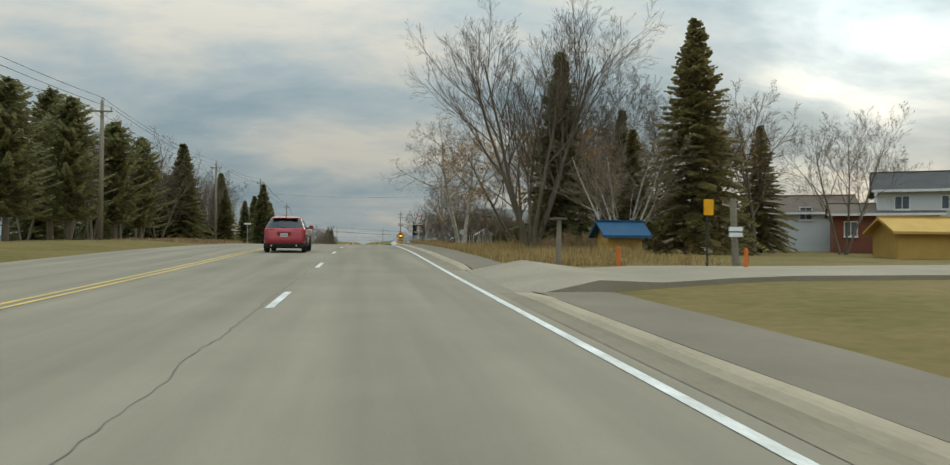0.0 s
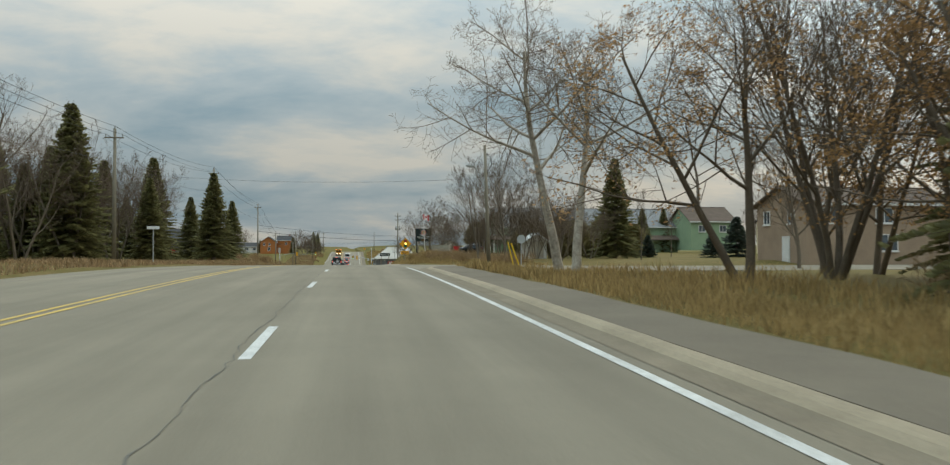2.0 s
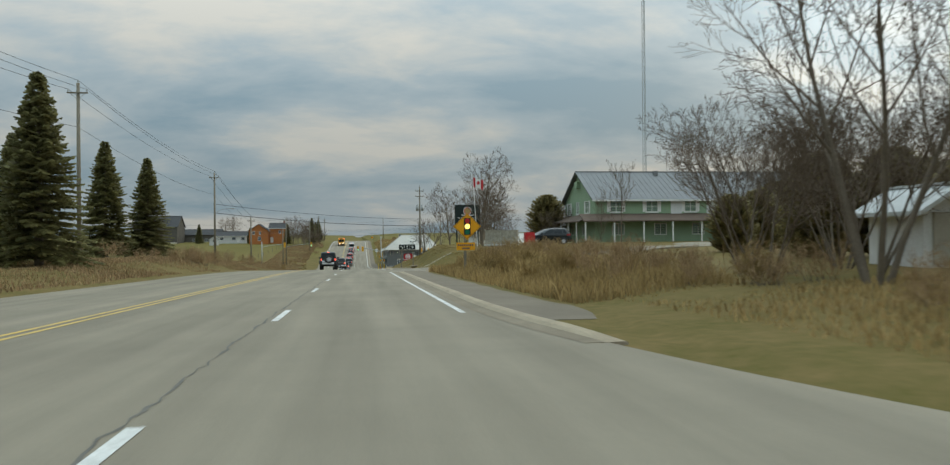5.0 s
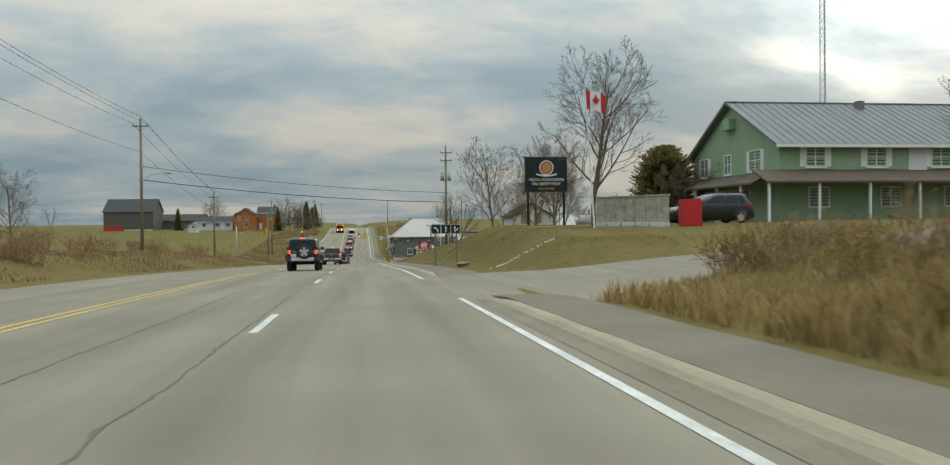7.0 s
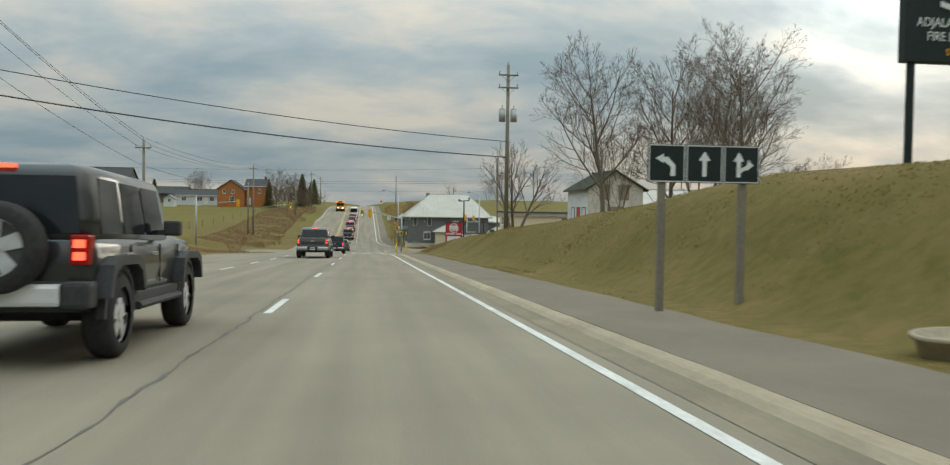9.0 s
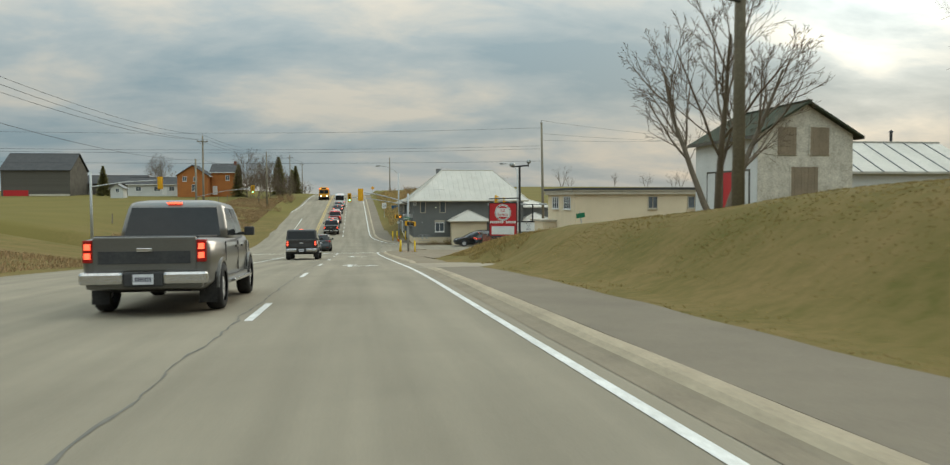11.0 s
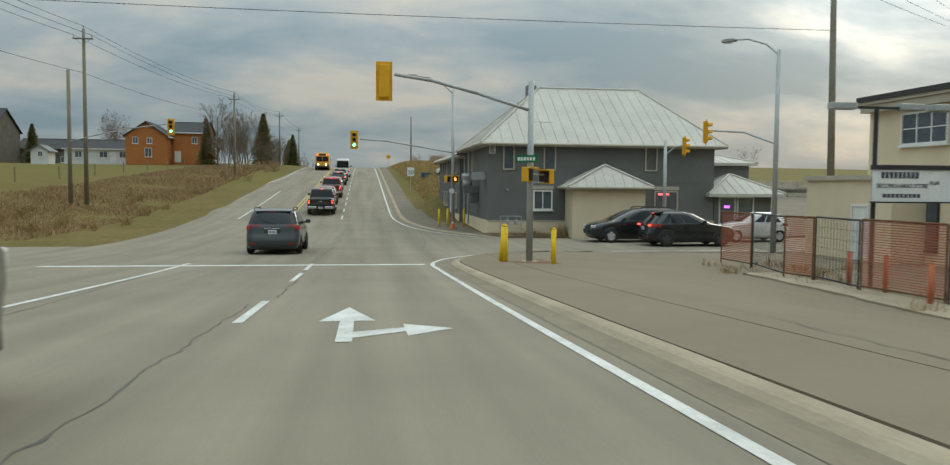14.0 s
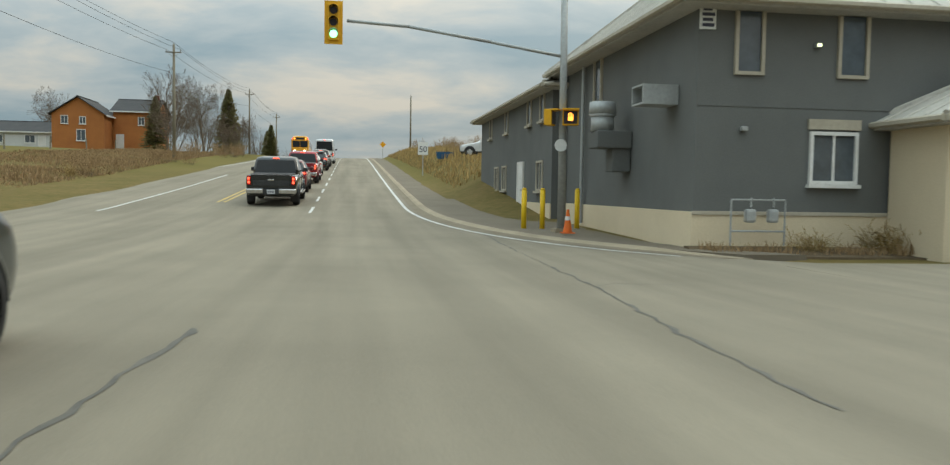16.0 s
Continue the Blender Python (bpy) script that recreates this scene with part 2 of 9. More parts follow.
M["wire"] = material("wire", (0.035, 0.035, 0.037), (0.05, 0.05, 0.05), 0.6, 0, 1.0, 4.0, 0.0)
M["rubber"] = material("tyre_rubber", (0.022, 0.022, 0.023), (0.045, 0.043, 0.04), 0.9, 0, 3.0, 20.0, 0.2)
M["trim_black"] = material("black_plastic", (0.03, 0.03, 0.032), (0.055, 0.054, 0.052), 0.65, 0, 2.0, 20.0, 0.1)
M["alloy"] = material("alloy_rim", (0.60, 0.60, 0.60), (0.45, 0.45, 0.45), 0.35, 0.35, 4.0, 12.0, 0.0)
M["dark_rim"] = material("dark_rim", (0.06, 0.06, 0.062), (0.09, 0.088, 0.085), 0.5, 0.4, 4.0, 12.0, 0.0)
M["chrome"] = material("chrome", (0.62, 0.62, 0.62), (0.5, 0.5, 0.5), 0.22, 0.95, 3.0, 12.0, 0.0)
M["glass"] = material("tinted_glass", (0.009, 0.011, 0.012), (0.014, 0.016, 0.017), 0.06, 0.0, 1.5, 8.0, 0.0, spec=0.32)
M["plate"] = material("number_plate", (0.62, 0.63, 0.65), (0.5, 0.5, 0.52), 0.5, 0, 6.0, 30.0, 0.0)
M["ink"] = material("dark_ink", (0.05, 0.05, 0.07), (0.08, 0.08, 0.1), 0.6, 0, 3.0, 12.0, 0.0)
M["white"] = material("white_paint", (0.74, 0.73, 0.70), (0.58, 0.56, 0.52), 0.6, 0, 0.8, 12.0, 0.08)
M["tail"] = material("tail_lens", (0.32, 0.018, 0.014), (0.24, 0.012, 0.01), 0.2, 0, 6.0, 20.0, 0.0)
M["tail_lit"] = glowing("lit_tail_lamp", (1.0, 0.10, 0.05), 2.6)
M["amber_lit"] = glowing("lit_amber_lamp", (1.0, 0.36, 0.05), 3.0)
M["head_lit"] = glowing("lit_headlamp", (1.0, 0.86, 0.62), 7.0)
M["lens_clear"] = material("clear_lens", (0.62, 0.62, 0.62), (0.5, 0.5, 0.5), 0.12, 0.2, 4.0, 10.0, 0.0)
M["orange_lens"] = material("orange_lens", (0.7, 0.24, 0.03), (0.6, 0.2, 0.03), 0.25, 0, 4.0, 10.0, 0.0)


# ---- mesh helpers ----
def part(name, bm, mat, parent=None, label="", smooth=False):
    """Link a bmesh as one mesh object, under a thing or a part."""
    me = bpy.data.meshes.new(name)
    bm.normal_update()
    bm.to_mesh(me)
    bm.free()
    if smooth:
        me.polygons.foreach_set("use_smooth", [True] * len(me.polygons))
    for m in (mat if isinstance(mat, (list, tuple)) else [mat]):
        me.materials.append(m)
    ob = new(name, me)
    if parent is not None:
        ob.parent = parent
    if label:
        tagged(ob, label)
    return ob


def thing(name, m, label, category, group=""):
    ob = new(name)
    ob.empty_display_size = 0.3
    ob.matrix_basis = m
    return tagged(ob, label, category, group)


def box(bm, x0, x1, y0, y1, z0, z1, bevel=0.0, m=None, mi=0):
    g = bmesh.ops.create_cube(bm, size=1.0)
    mat = Matrix.Translation(((x0 + x1) / 2, (y0 + y1) / 2, (z0 + z1) / 2)) @ Matrix.Diagonal((x1 - x0, y1 - y0, z1 - z0, 1))
    bmesh.ops.transform(bm, matrix=mat, verts=g["verts"])
    if bevel:
        ed = list({e for v in g["verts"] for e in v.link_edges})
        r = bmesh.ops.bevel(bm, geom=ed, offset=bevel, segments=2, affect="EDGES", profile=0.6)
        vs = list({v for f in r["faces"] for v in f.verts} | {v for v in g["verts"] if v.is_valid})
    else:
        vs = g["verts"]
    if m is not None:
        bmesh.ops.transform(bm, matrix=m, verts=vs)
    if mi:
        for f in {f for v in vs for f in v.link_faces}:
            f.material_index = mi
    return vs


def cyl(bm, p0, p1, r0, r1=None, n=10, caps=True):
    p0, p1 = Vector(p0), Vector(p1)
    d = p1 - p0
    g = bmesh.ops.create_cone(bm, cap_ends=caps, segments=n, radius1=r0, radius2=r0 if r1 is None else r1, depth=d.length)
    bmesh.ops.transform(bm, matrix=Matrix.Translation((p0 + p1) / 2) @ d.to_track_quat("Z", "Y").to_matrix().to_4x4(), verts=g["verts"])
    return g["verts"]


def poly(bm, pts, mi=0):
    f = bm.faces.new([bm.verts.new(p) for p in pts])
    f.material_index = mi
    return f


def prism(bm, outline, a, b, axis="y", mi=0):
    """A closed outline of (u, v) pulled from a to b along an axis: y: u=x, v=z; x: u=y, v=z; z: u=x, v=y."""
    put = {"y": lambda u, v, w: (u, w, v), "x": lambda u, v, w: (w, u, v), "z": lambda u, v, w: (u, v, w)}[axis]
    lo = [bm.verts.new(put(u, v, a)) for u, v in outline]
    hi = [bm.verts.new(put(u, v, b)) for u, v in outline]
    fs = [bm.faces.new(lo), bm.faces.new(hi[::-1])]
    n = len(outline)
    for i in range(n):
        fs.append(bm.faces.new((lo[i], hi[i], hi[(i + 1) % n], lo[(i + 1) % n])))
    for f in fs:
        f.material_index = mi
    bmesh.ops.recalc_face_normals(bm, faces=fs)
    return lo + hi


def loft(bm, rings, closed=True, caps=True):
    vr = [[bm.verts.new(p) for p in r] for r in rings]
    n = len(rings[0])
    for a, b in zip(vr, vr[1:]):
        for k in range(n if closed else n - 1):
            bm.faces.new((a[k], a[(k + 1) % n], b[(k + 1) % n], b[k]))
    if caps:
        bm.faces.new(vr[0][::-1])
        bm.faces.new(vr[-1])
    bmesh.ops.recalc_face_normals(bm, faces=bm.faces)


def flat(name, verts, faces, mat, parent=None, smooth=False):
    me = bpy.data.meshes.new(name)
    me.from_pydata(verts, [], faces)
    me.materials.append(mat)
    if smooth:
        me.polygons.foreach_set("use_smooth", [True] * len(me.polygons))
    ob = new(name, me)
    if parent is not None:
        ob.parent = parent
    return ob


def lerp(x, xs, ys):
    return float(np.interp(x, xs, ys))


def ease(a, b, x):
    t = min(1.0, max(0.0, (x - a) / (b - a)))
    return t * t * (3 - 2 * t)


# ---- the lie of the land ----
ROAD_Y = [-60, 0, 20, 40, 60, 77, 100, 127, 156, 175, 193, 215, 238, 263, 278, 290, 303, 318, 335, 355, 380, 400, 420, 440, 470, 520, 700]
ROAD_Z = [-0.9, 0.0, 0.36, 0.80, 1.03, 1.07, 0.72, 0.05, -0.66, -1.25, -2.0, -2.95, -3.9, -5.35, -6.18, -6.75, -7.05, -6.95, -6.0, -4.75, -3.15, -1.95, -1.0, -0.45, -0.3, -1.5, -6.0]


def zr(y):
    """The road's height, smoothed over ten metres."""
    return sum(lerp(y + d, ROAD_Y, ROAD_Z) for d in (-6, -3, 0, 3, 6)) / 5


def z_bank(y):
    """The crest of the bank to the right."""
    return lerp(y, [0, 60, 100, 140, 158, 176, 192, 200, 208, 225, 242, 248, 253, 257, 260.5, 263.5, 269, 276, 300, 318, 335, 360, 400, 440, 520, 700],
                [0.3, 0.9, 0.8, 0.9, -0.2, 0.75, 0.85, 0.2, -0.4, -1.3, -2.5, -3.15, -3.5, -3.9, -4.6, -5.66, -6.4, -6.95, -7.1, -6.8, -4.6, -2.6, -0.4, 0.8, 1.5, -2.0])


def z_right(y):
    return lerp(y, [0, 100, 190, 230, 258, 270, 300, 340, 400, 520, 900], [0.4, 0.9, 1.0, -0.4, -3.6, -6.85, -7.15, -5.6, -2.5, 3.0, 4.0])


def z_left(y):
    return lerp(y, [0, 130, 190, 250, 300, 350, 390, 430, 500, 900], [0.8, 0.6, 0.0, -1.8, -3.2, -3.0, -1.6, -0.6, 1.5, 3.0])


def ground_z(x, y):
    r = zr(y)
    if x > 0:
        shelf = 0.9 * ease(158, 172, y) * (1 - ease(232, 242, y))
        k = ease(4.6 + shelf, 8.6 + shelf, x)
        z = r + 0.05 + (z_bank(y) - r - 0.05) * k
        z += (z_right(y) - z_bank(y)) * ease(12, 34, x)
        z += (1.2 - z_right(y) + 3.0 * math.sin(y * 0.01)) * ease(60, 420, x) * 0.7
        street = max(ease(78, 83, y) * (1 - ease(97, 103, y)), ease(286, 294, y) * (1 - ease(306, 312, y)))
        z = z * (1 - street) + street * (r + (lerp(y, [0, 200, 201, 400], [0.66, 0.66, -7.0, -7.0]) - r) * ease(5, 12, x) - 0.06)
        drive = ease(151.2, 153.6, y) * (1 - ease(165.5, 169, y)) * (1 - ease(26, 34, x))
        z = z * (1 - drive) + drive * (lerp(x, [3, 6, 14, 26], [-0.9, -0.85, -0.2, 0.85]) - 0.05)
        dip = ease(240.5, 242.5, y) * (1 - ease(249.5, 251.5, y + 1.1 * (x - 4.4))) * (1 - ease(6.0, 8.2, x))
        z = z * (1 - dip) + dip * (r - 0.03)
    else:
        edge = -11.4 - 4.2 * ease(225, 290, y) * (1 - ease(330, 380, y))
        k = ease(0, 26, edge - x)
        near = 0.25 + 0.7 * ease(120, 170, y) * (1 - ease(215, 260, y))
        z = r + 0.06 + near * ease(0.5, 5, edge - x) * (1 - ease(8, 24, edge - x)) + (z_left(y) - r - 0.06) * k
        z += (1.5 - z_left(y)) * ease(120, 480, -x) * 0.8
        leg = ease(283, 288, y) * (1 - ease(297, 301, y)) * (1 - ease(30, 60, -x))
        z = z * (1 - leg) + leg * -7.06
    z += 0.10 * (noise.noise((x * 0.16, y * 0.16, 0.3))) * ease(5, 9, abs(x)) * (1 - 0.9 * ease(4.6, 5.2, 5.2 - abs(x) if abs(x) < 5 else 0))
    if -11.4 < x < 4.6:
        open_ = any(a < y < b for a, b in ((13.5, 24.5), (76, 116), (152.5, 170), (240.5, 251), (292, 330)))
        z = (r - 0.03 if open_ else r + 0.03) if x > max(3.0, x_right(y) + 0.15) else r - 0.12
    elif 4.6 <= x < 12 and x < x_right(y) + 0.7:
        z = min(z, r - 0.09)
    return z


def flare(y, y0, y1, depth):
    """How far a corner swings out between y0 (mouth of the street) and y1 (back on the straight)."""
    t = (y - y0) / (y1 - y0)
    if t < 0 or t > 1:
        return 0.0
    return depth * (1 - math.sqrt(max(0.0, 1 - (1 - t) ** 2)))


def x_right(y):
    """Right-hand edge of the carriageway, with the corners of the side streets."""
    x = 2.82
    if 72 < y < 120:
        x += flare(y, 82.0, 74.0, 5.5) + flare(y, 97.0, 116.0, 5.0) + (5.5 if 82 < y < 97 else 0)
    if 270 < y < 340:
        x += flare(y, 295.6, 286.8, 7.0) + flare(y, 305.2, 326.0, 7.0) + (7.0 if 295.6 <= y <= 305.2 else 0)
    return x


def x_left(y):
    return -11.2 - 3.6 * ease(225, 290, y) * (1 - ease(330, 385, y)) - flare(y, 287.0, 274.0, 8.0) - flare(y, 299.0, 318.0, 7.0) - (8.0 if 287 <= y <= 299 else 0)


def stations(a, b, step):
    n = max(1, int(round((b - a) / step)))
    return [a + (b - a) * i / n for i in range(n + 1)]


# the ground: one sheet, finer near the road
gx = [-2500, -1400, -800, -480, -300, -200, -140, -100, -76, -60, -50, -42, -36, -31, -27, -24, -21.5, -19.5, -18, -16.8, -15.6, -14.6, -13.6, -12.6, -11.8, -11.0, -8, 0, 2.85, 3.15,
      3.7, 4.4, 4.75, 5.2, 5.8, 6.5, 7.2, 7.9, 8.6, 9.5, 10.6, 12, 14, 16, 18.5, 21, 24, 28, 33, 40, 50, 64, 84, 115, 160, 240, 400, 700, 1300, 2500]
gy = [-900, -300, -120] + stations(-60, 6, 6) + stations(8, 340, 1.6) + stations(344, 540, 5) + [560, 600, 660, 740, 860, 1050, 1400, 2000, 3000, 4200]
gv, gf = [], []
for yy in gy:
    for xx in gx:
        gv.append((xx, yy, ground_z(xx, yy)))
for j in range(len(gy) - 1):
    for i in range(len(gx) - 1):
        a = j * len(gx) + i
        gf.append((a, a + 1, a + len(gx) + 1, a + len(gx)))
ground = flat("ground", gv, gf, M["grass"], smooth=True)
tagged(ground, "short autumn grass and dry fields beside the road", "ground", kind="structure")


def ribbon(name, ys, left, right, lift, mat, cols=1, label="", category="", z=None):
    """A strip along the road between two edges that depend on y, laid on the road's height."""
    v, f = [], []
    for y in ys:
        a, b = left(y), right(y)
        for k in range(cols + 1):
            x = a + (b - a) * k / cols
            v.append((x, y, (zr(y) if z is None else z(x, y)) + lift))
    for j in range(len(ys) - 1):
        for k in range(cols):
            a = j * (cols + 1) + k
            f.append((a, a + 1, a + cols + 2, a + cols + 1))
    if lift > 0.05:
        m, c = len(v), cols + 1
        edge = [k for k in range(c)] + [j * c + cols for j in range(1, len(ys))] + [(len(ys) - 1) * c + k for k in range(cols - 1, -1, -1)] + [j * c for j in range(len(ys) - 2, -1, -1)]
        v += [(v[i][0], v[i][1], v[i][2] - 0.3) for i in edge]
        f += [(edge[i], m + i, m + i + 1, edge[i + 1]) for i in range(len(edge) - 1)]
    ob = flat(name, v, f, mat, smooth=lift < 0.05)
    return tagged(ob, label, category, kind="structure")


road = ribbon("road", stations(-60, 60, 4) + stations(61, 284, 1.0) + stations(284.4, 330, 0.4) + stations(331, 345, 1.0) + stations(349, 700, 6), x_left, x_right, 0.0, M["asphalt"], 8,
              "worn pale grey asphalt of a two-way highway", "road")


def cross_strip(name, xs, south, north, z, mat, label, category="road"):
    v, f = [], []
    N = 10
    for x in xs:
        for k in range(N + 1):
            y = south(x) + (north(x) - south(x)) * k / N
            v.append((x, y, z(x, y)))
    for i in range(len(xs) - 1):
        for k in range(N):
            a = i * (N + 1) + k
            f.append((a, a + N + 1, a + N + 2, a + 1))
    n = len(v)
    for i in range(len(xs)):
        for k in (0, N):
            p = v[i * (N + 1) + k]
            v.append((p[0], p[1] + (0.02 if k else -0.02), p[2] - 0.5))
    for i in range(len(xs) - 1):
        f.append((i * (N + 1), n + 2 * i, n + 2 * i + 2, (i + 1) * (N + 1)))
        f.append((i * (N + 1) + N, (i + 1) * (N + 1) + N, n + 2 * i + 3, n + 2 * i + 1))
    for i in (0, len(xs) - 1):
        for k in range(N):
            a = i * (N + 1) + k
            m = len(v)
            v += [(v[a][0], v[a][1], v[a][2] - 0.1), (v[a + 1][0], v[a + 1][1], v[a + 1][2] - 0.1)]
            f.append((a, a + 1, m + 1, m) if i == 0 else (a, m, m + 1, a + 1))
    ob = flat(name, v, f, mat)
    return tagged(ob, label, category, kind="structure")


cross_strip("side_street", stations(5.4, 120, 4), lambda x: 82.3 + 0.02 * x, lambda x: 96.7 + 0.02 * x - 3.5 * ease(10, 22, x),
            lambda x, y: zr(y) * (1 - ease(5, 12, x)) + 0.69 * ease(5, 12, x) + 0.003, M["asphalt"], "pale grey asphalt side street")
cross_strip("cross_road_east", stations(7.4, 160, 4), lambda x: 295.9 + 0.03 * (x - 7), lambda x: 304.9 + 0.03 * (x - 7), lambda x, y: -7.0 * ease(6, 10, x) + zr(y) * (1 - ease(6, 10, x)) + 0.003,
            M["asphalt"], "pale grey asphalt cross road at the lights")
cross_strip("cross_road_west", stations(-140, -19.5, 5), lambda x: 287.3 + 0.06 * (x + 19), lambda x: 298.6 + 0.06 * (x + 19), lambda x, y: -7.0 * ease(18, 26, -x) + zr(y) * (1 - ease(18, 26, -x)) + 0.003,
            M["asphalt"], "pale grey asphalt cross road at the lights")
cross_strip("station_drive", stations(2.82, 34, 1.25), lambda x: 155.6 - 2.4 * (1 - ease(3.3, 8, x)) + 0.25 * max(0, x - 8), lambda x: 166.2 + 2.2 * (1 - ease(3.3, 8, x)) + 0.25 * max(0, x - 8),
            lambda x, y: (zr(y) + 0.003) * (1 - ease(3.2, 6.5, x)) + (ground_z(max(x, 4.8), min(164, max(157.5, y))) + 0.06) * ease(3.2, 6.5, x), M["asphalt"], "grey asphalt driveway up to the fire station", "driveway")
cross_strip("gravel_drive_south", stations(2.82, 60, 1.5), lambda x: 15.0 + 0.10 * (x - 4) - 0.8 * (1 - ease(3, 6, x)), lambda x: 20.9 + 0.14 * (x - 4) + 1.9 * (1 - ease(3, 6, x)), lambda x, y: (zr(y) + 0.003) * (1 - ease(3.2, 6.0, x)) + (ground_z(max(x, 4.8), y) + 0.10) * ease(3.0, 4.7, x), M["gravel"], "pale gravel driveway off the highway", "driveway")
cross_strip("gravel_drive_knoll", stations(2.82, 6.4, 0.6), lambda x: 242.6 - 1.6 * (1 - ease(3, 6, x)), lambda x: 250.4 - 1.15 * (x - 4.2), lambda x, y: zr(y) + 0.003 + 0.02 * ease(3.2, 6.0, x), M["gravel"], "cracked asphalt and gravel pull-in beside the highway", "driveway")
def court(x, y):
    """The forecourt's height, falling away from the road."""
    e = ease(5, 12, x)
    return (zr(y) + 0.104) * (1 - e) + (lerp(y, [262, 268, 275, 296], [-5.55, -6.2, -6.72, -6.95]) + 0.03) * e


cross_strip("forecourt", stations(4.6, 46, 1.0), lambda x: 257.5 + 5.2 * ease(4.6, 6.4, x) + min(2.0, 0.9 * max(0.0, x - 6.0)) + 8.5 * ease(9, 15, x), lambda x: 294.9 - 2.5 * (1 - ease(4.6, 9, x)), court,
            M["forecourt"], "worn asphalt forecourt of the filling station", "forecourt")
cross_strip("car_park", stations(24, 90, 6), lambda x: 306.5, lambda x: 346.0, lambda x, y: ground_z(x, y) + 0.12, M["path"], "grey asphalt car park behind the building", "car park")

rw = tagged(new("retaining_wall"), "long pale block retaining wall below the field", "retaining wall", kind="structure")
rw.matrix_basis = pose(33.0, 346.5, -4.7)
bm = bmesh.new()
box(bm, 0, 1.16, 0, 0.55, 0, 0.42, 0.02)
stone_mesh = None
for row in range(3):
    for k in range(46):
        if stone_mesh is None:
            first_block = part("block", bm, M["pale_block"], rw)
            stone_mesh = first_block.data
            ob = first_block
        else:
            ob = new("block", stone_mesh)
            ob.parent = rw
        ob.location = (1.2 * k + 0.6 * (row % 2), 0.05 * row, 0.44 * row - 0.02 * (k % 2))

# ---- kerbs, paved verge ----
KERB = [(-60, 15.0), (23.0, 81.9), (107.0, 153.5), (168.0, 241.5), (249.6, 700.0)]


def kerb_run(y0, y1):
    ys = stations(y0, y1, 0.5 if y0 > 250 and y1 < 300 else (1.0 if y1 < 345 else 2.0))
    prof = [(-0.36, 0.005), (-0.12, 0.012), (-0.04, 0.03), (0.04, 0.075), (0.10, 0.086), (0.22, 0.088), (0.25, 0.02), (0.25, -0.15)]
    v, f = [], []
    for y in ys:
        wob = 0.012 * noise.noise((0.3, y * 0.5, 1.1))
        drop = min(1.0, (y - y0) / 1.8 + 0.1, (y1 - y) / 1.8 + 0.1)
        for dx, dz in prof:
            v.append((x_right(y) + dx + wob, y, zr(y) + (dz * (drop if dz > 0.015 else 1.0)) + 0.4 * wob * (dz > 0.05)))
    n = len(prof)
    for j in range(len(ys) - 1):
        for k in range(n - 1):
            a = j * n + k
            f.append((a, a + 1, a + n + 1, a + n))
    f.append(tuple(range(n)))
    f.append(tuple(range((len(ys) - 1) * n, len(ys) * n))[::-1])
    ob = flat("kerb", v, f, M["concrete"])
    ob.data.materials.append(M["gutter"])
    for i, p in enumerate(ob.data.polygons):
        if i < (len(ys) - 1) * (n - 1) and i % (n - 1) < 2:
            p.material_index = 1
    return tagged(ob, "sandy weathered concrete kerb with gutter pan", "kerb", kind="structure")


for a, b in KERB[:4]:
    kerb_run(a, b)
kerb_run(249.6, 294.6)
kerb_run(306.5, 520.0)
for a, b in [(-60, 16.2), (21.6, 80.6), (111.0, 155.2), (166.8, 242.4), (248.8, 264.0), (322.0, 480.0)]:
    dip_at = lambda y, a=a, b=b: zr(y) - 0.105 * (1 - min(1.0, (y - a) / 2.4, (b + (9 if b == 264.0 else 0) - y) / 2.4))
    ribbon("verge_path", stations(a, b, 0.8 if b < 280 else 2.0), lambda y: x_right(y) + 0.23, lambda y: x_right(y) + 1.62 + 0.45 * ease(160, 172, y) * (1 - ease(232, 242, y)) + 0.18 * noise.noise((1.0, y * 0.35, 0.2)), 0.088, M["forecourt"] if a > 240 and b < 300 else M["path"], 2,
           "narrow paved verge of broken dark asphalt", "verge", z=lambda x, y: dip_at(y))
ribbon("corner_pavement", stations(262.4, 294.4, 1.0), lambda y: x_right(y) + 0.24, lambda y: max(x_right(y) + 1.2, 5.0), 0.098, M["forecourt"], 2, "paved corner by the filling station", "pavement")
ribbon("fence_slab", stations(273.5, 286.0, 0.7), lambda y: 11.0 + 0.05 * (y - 273.5) + 0.2 * noise.noise((0.5, y, 0.1)), lambda y: 12.7, 0.06, M["concrete"], 3, "broken pale concrete slab under the fence panels", "slab", z=court)
ribbon("corner_pavement_far", stations(306.6, 330.0, 1.0), lambda y: x_right(y) + 0.22, lambda y: max(x_right(y) + 1.5, 6.9), 0.07, M["path"], 2, "paved corner by the dark building", "pavement")

# ---- markings ----
LANE, EDGE, CENTRE = -1.45, 2.22, -5.35


def line(name, ys, x0, w, mat, label, lift=0.006):
    fx = x0 if callable(x0) else (lambda y: x0)
    return ribbon(name, ys, lambda y: fx(y) - w / 2, lambda y: fx(y) + w / 2, lift, mat, 1, label, "road marking")


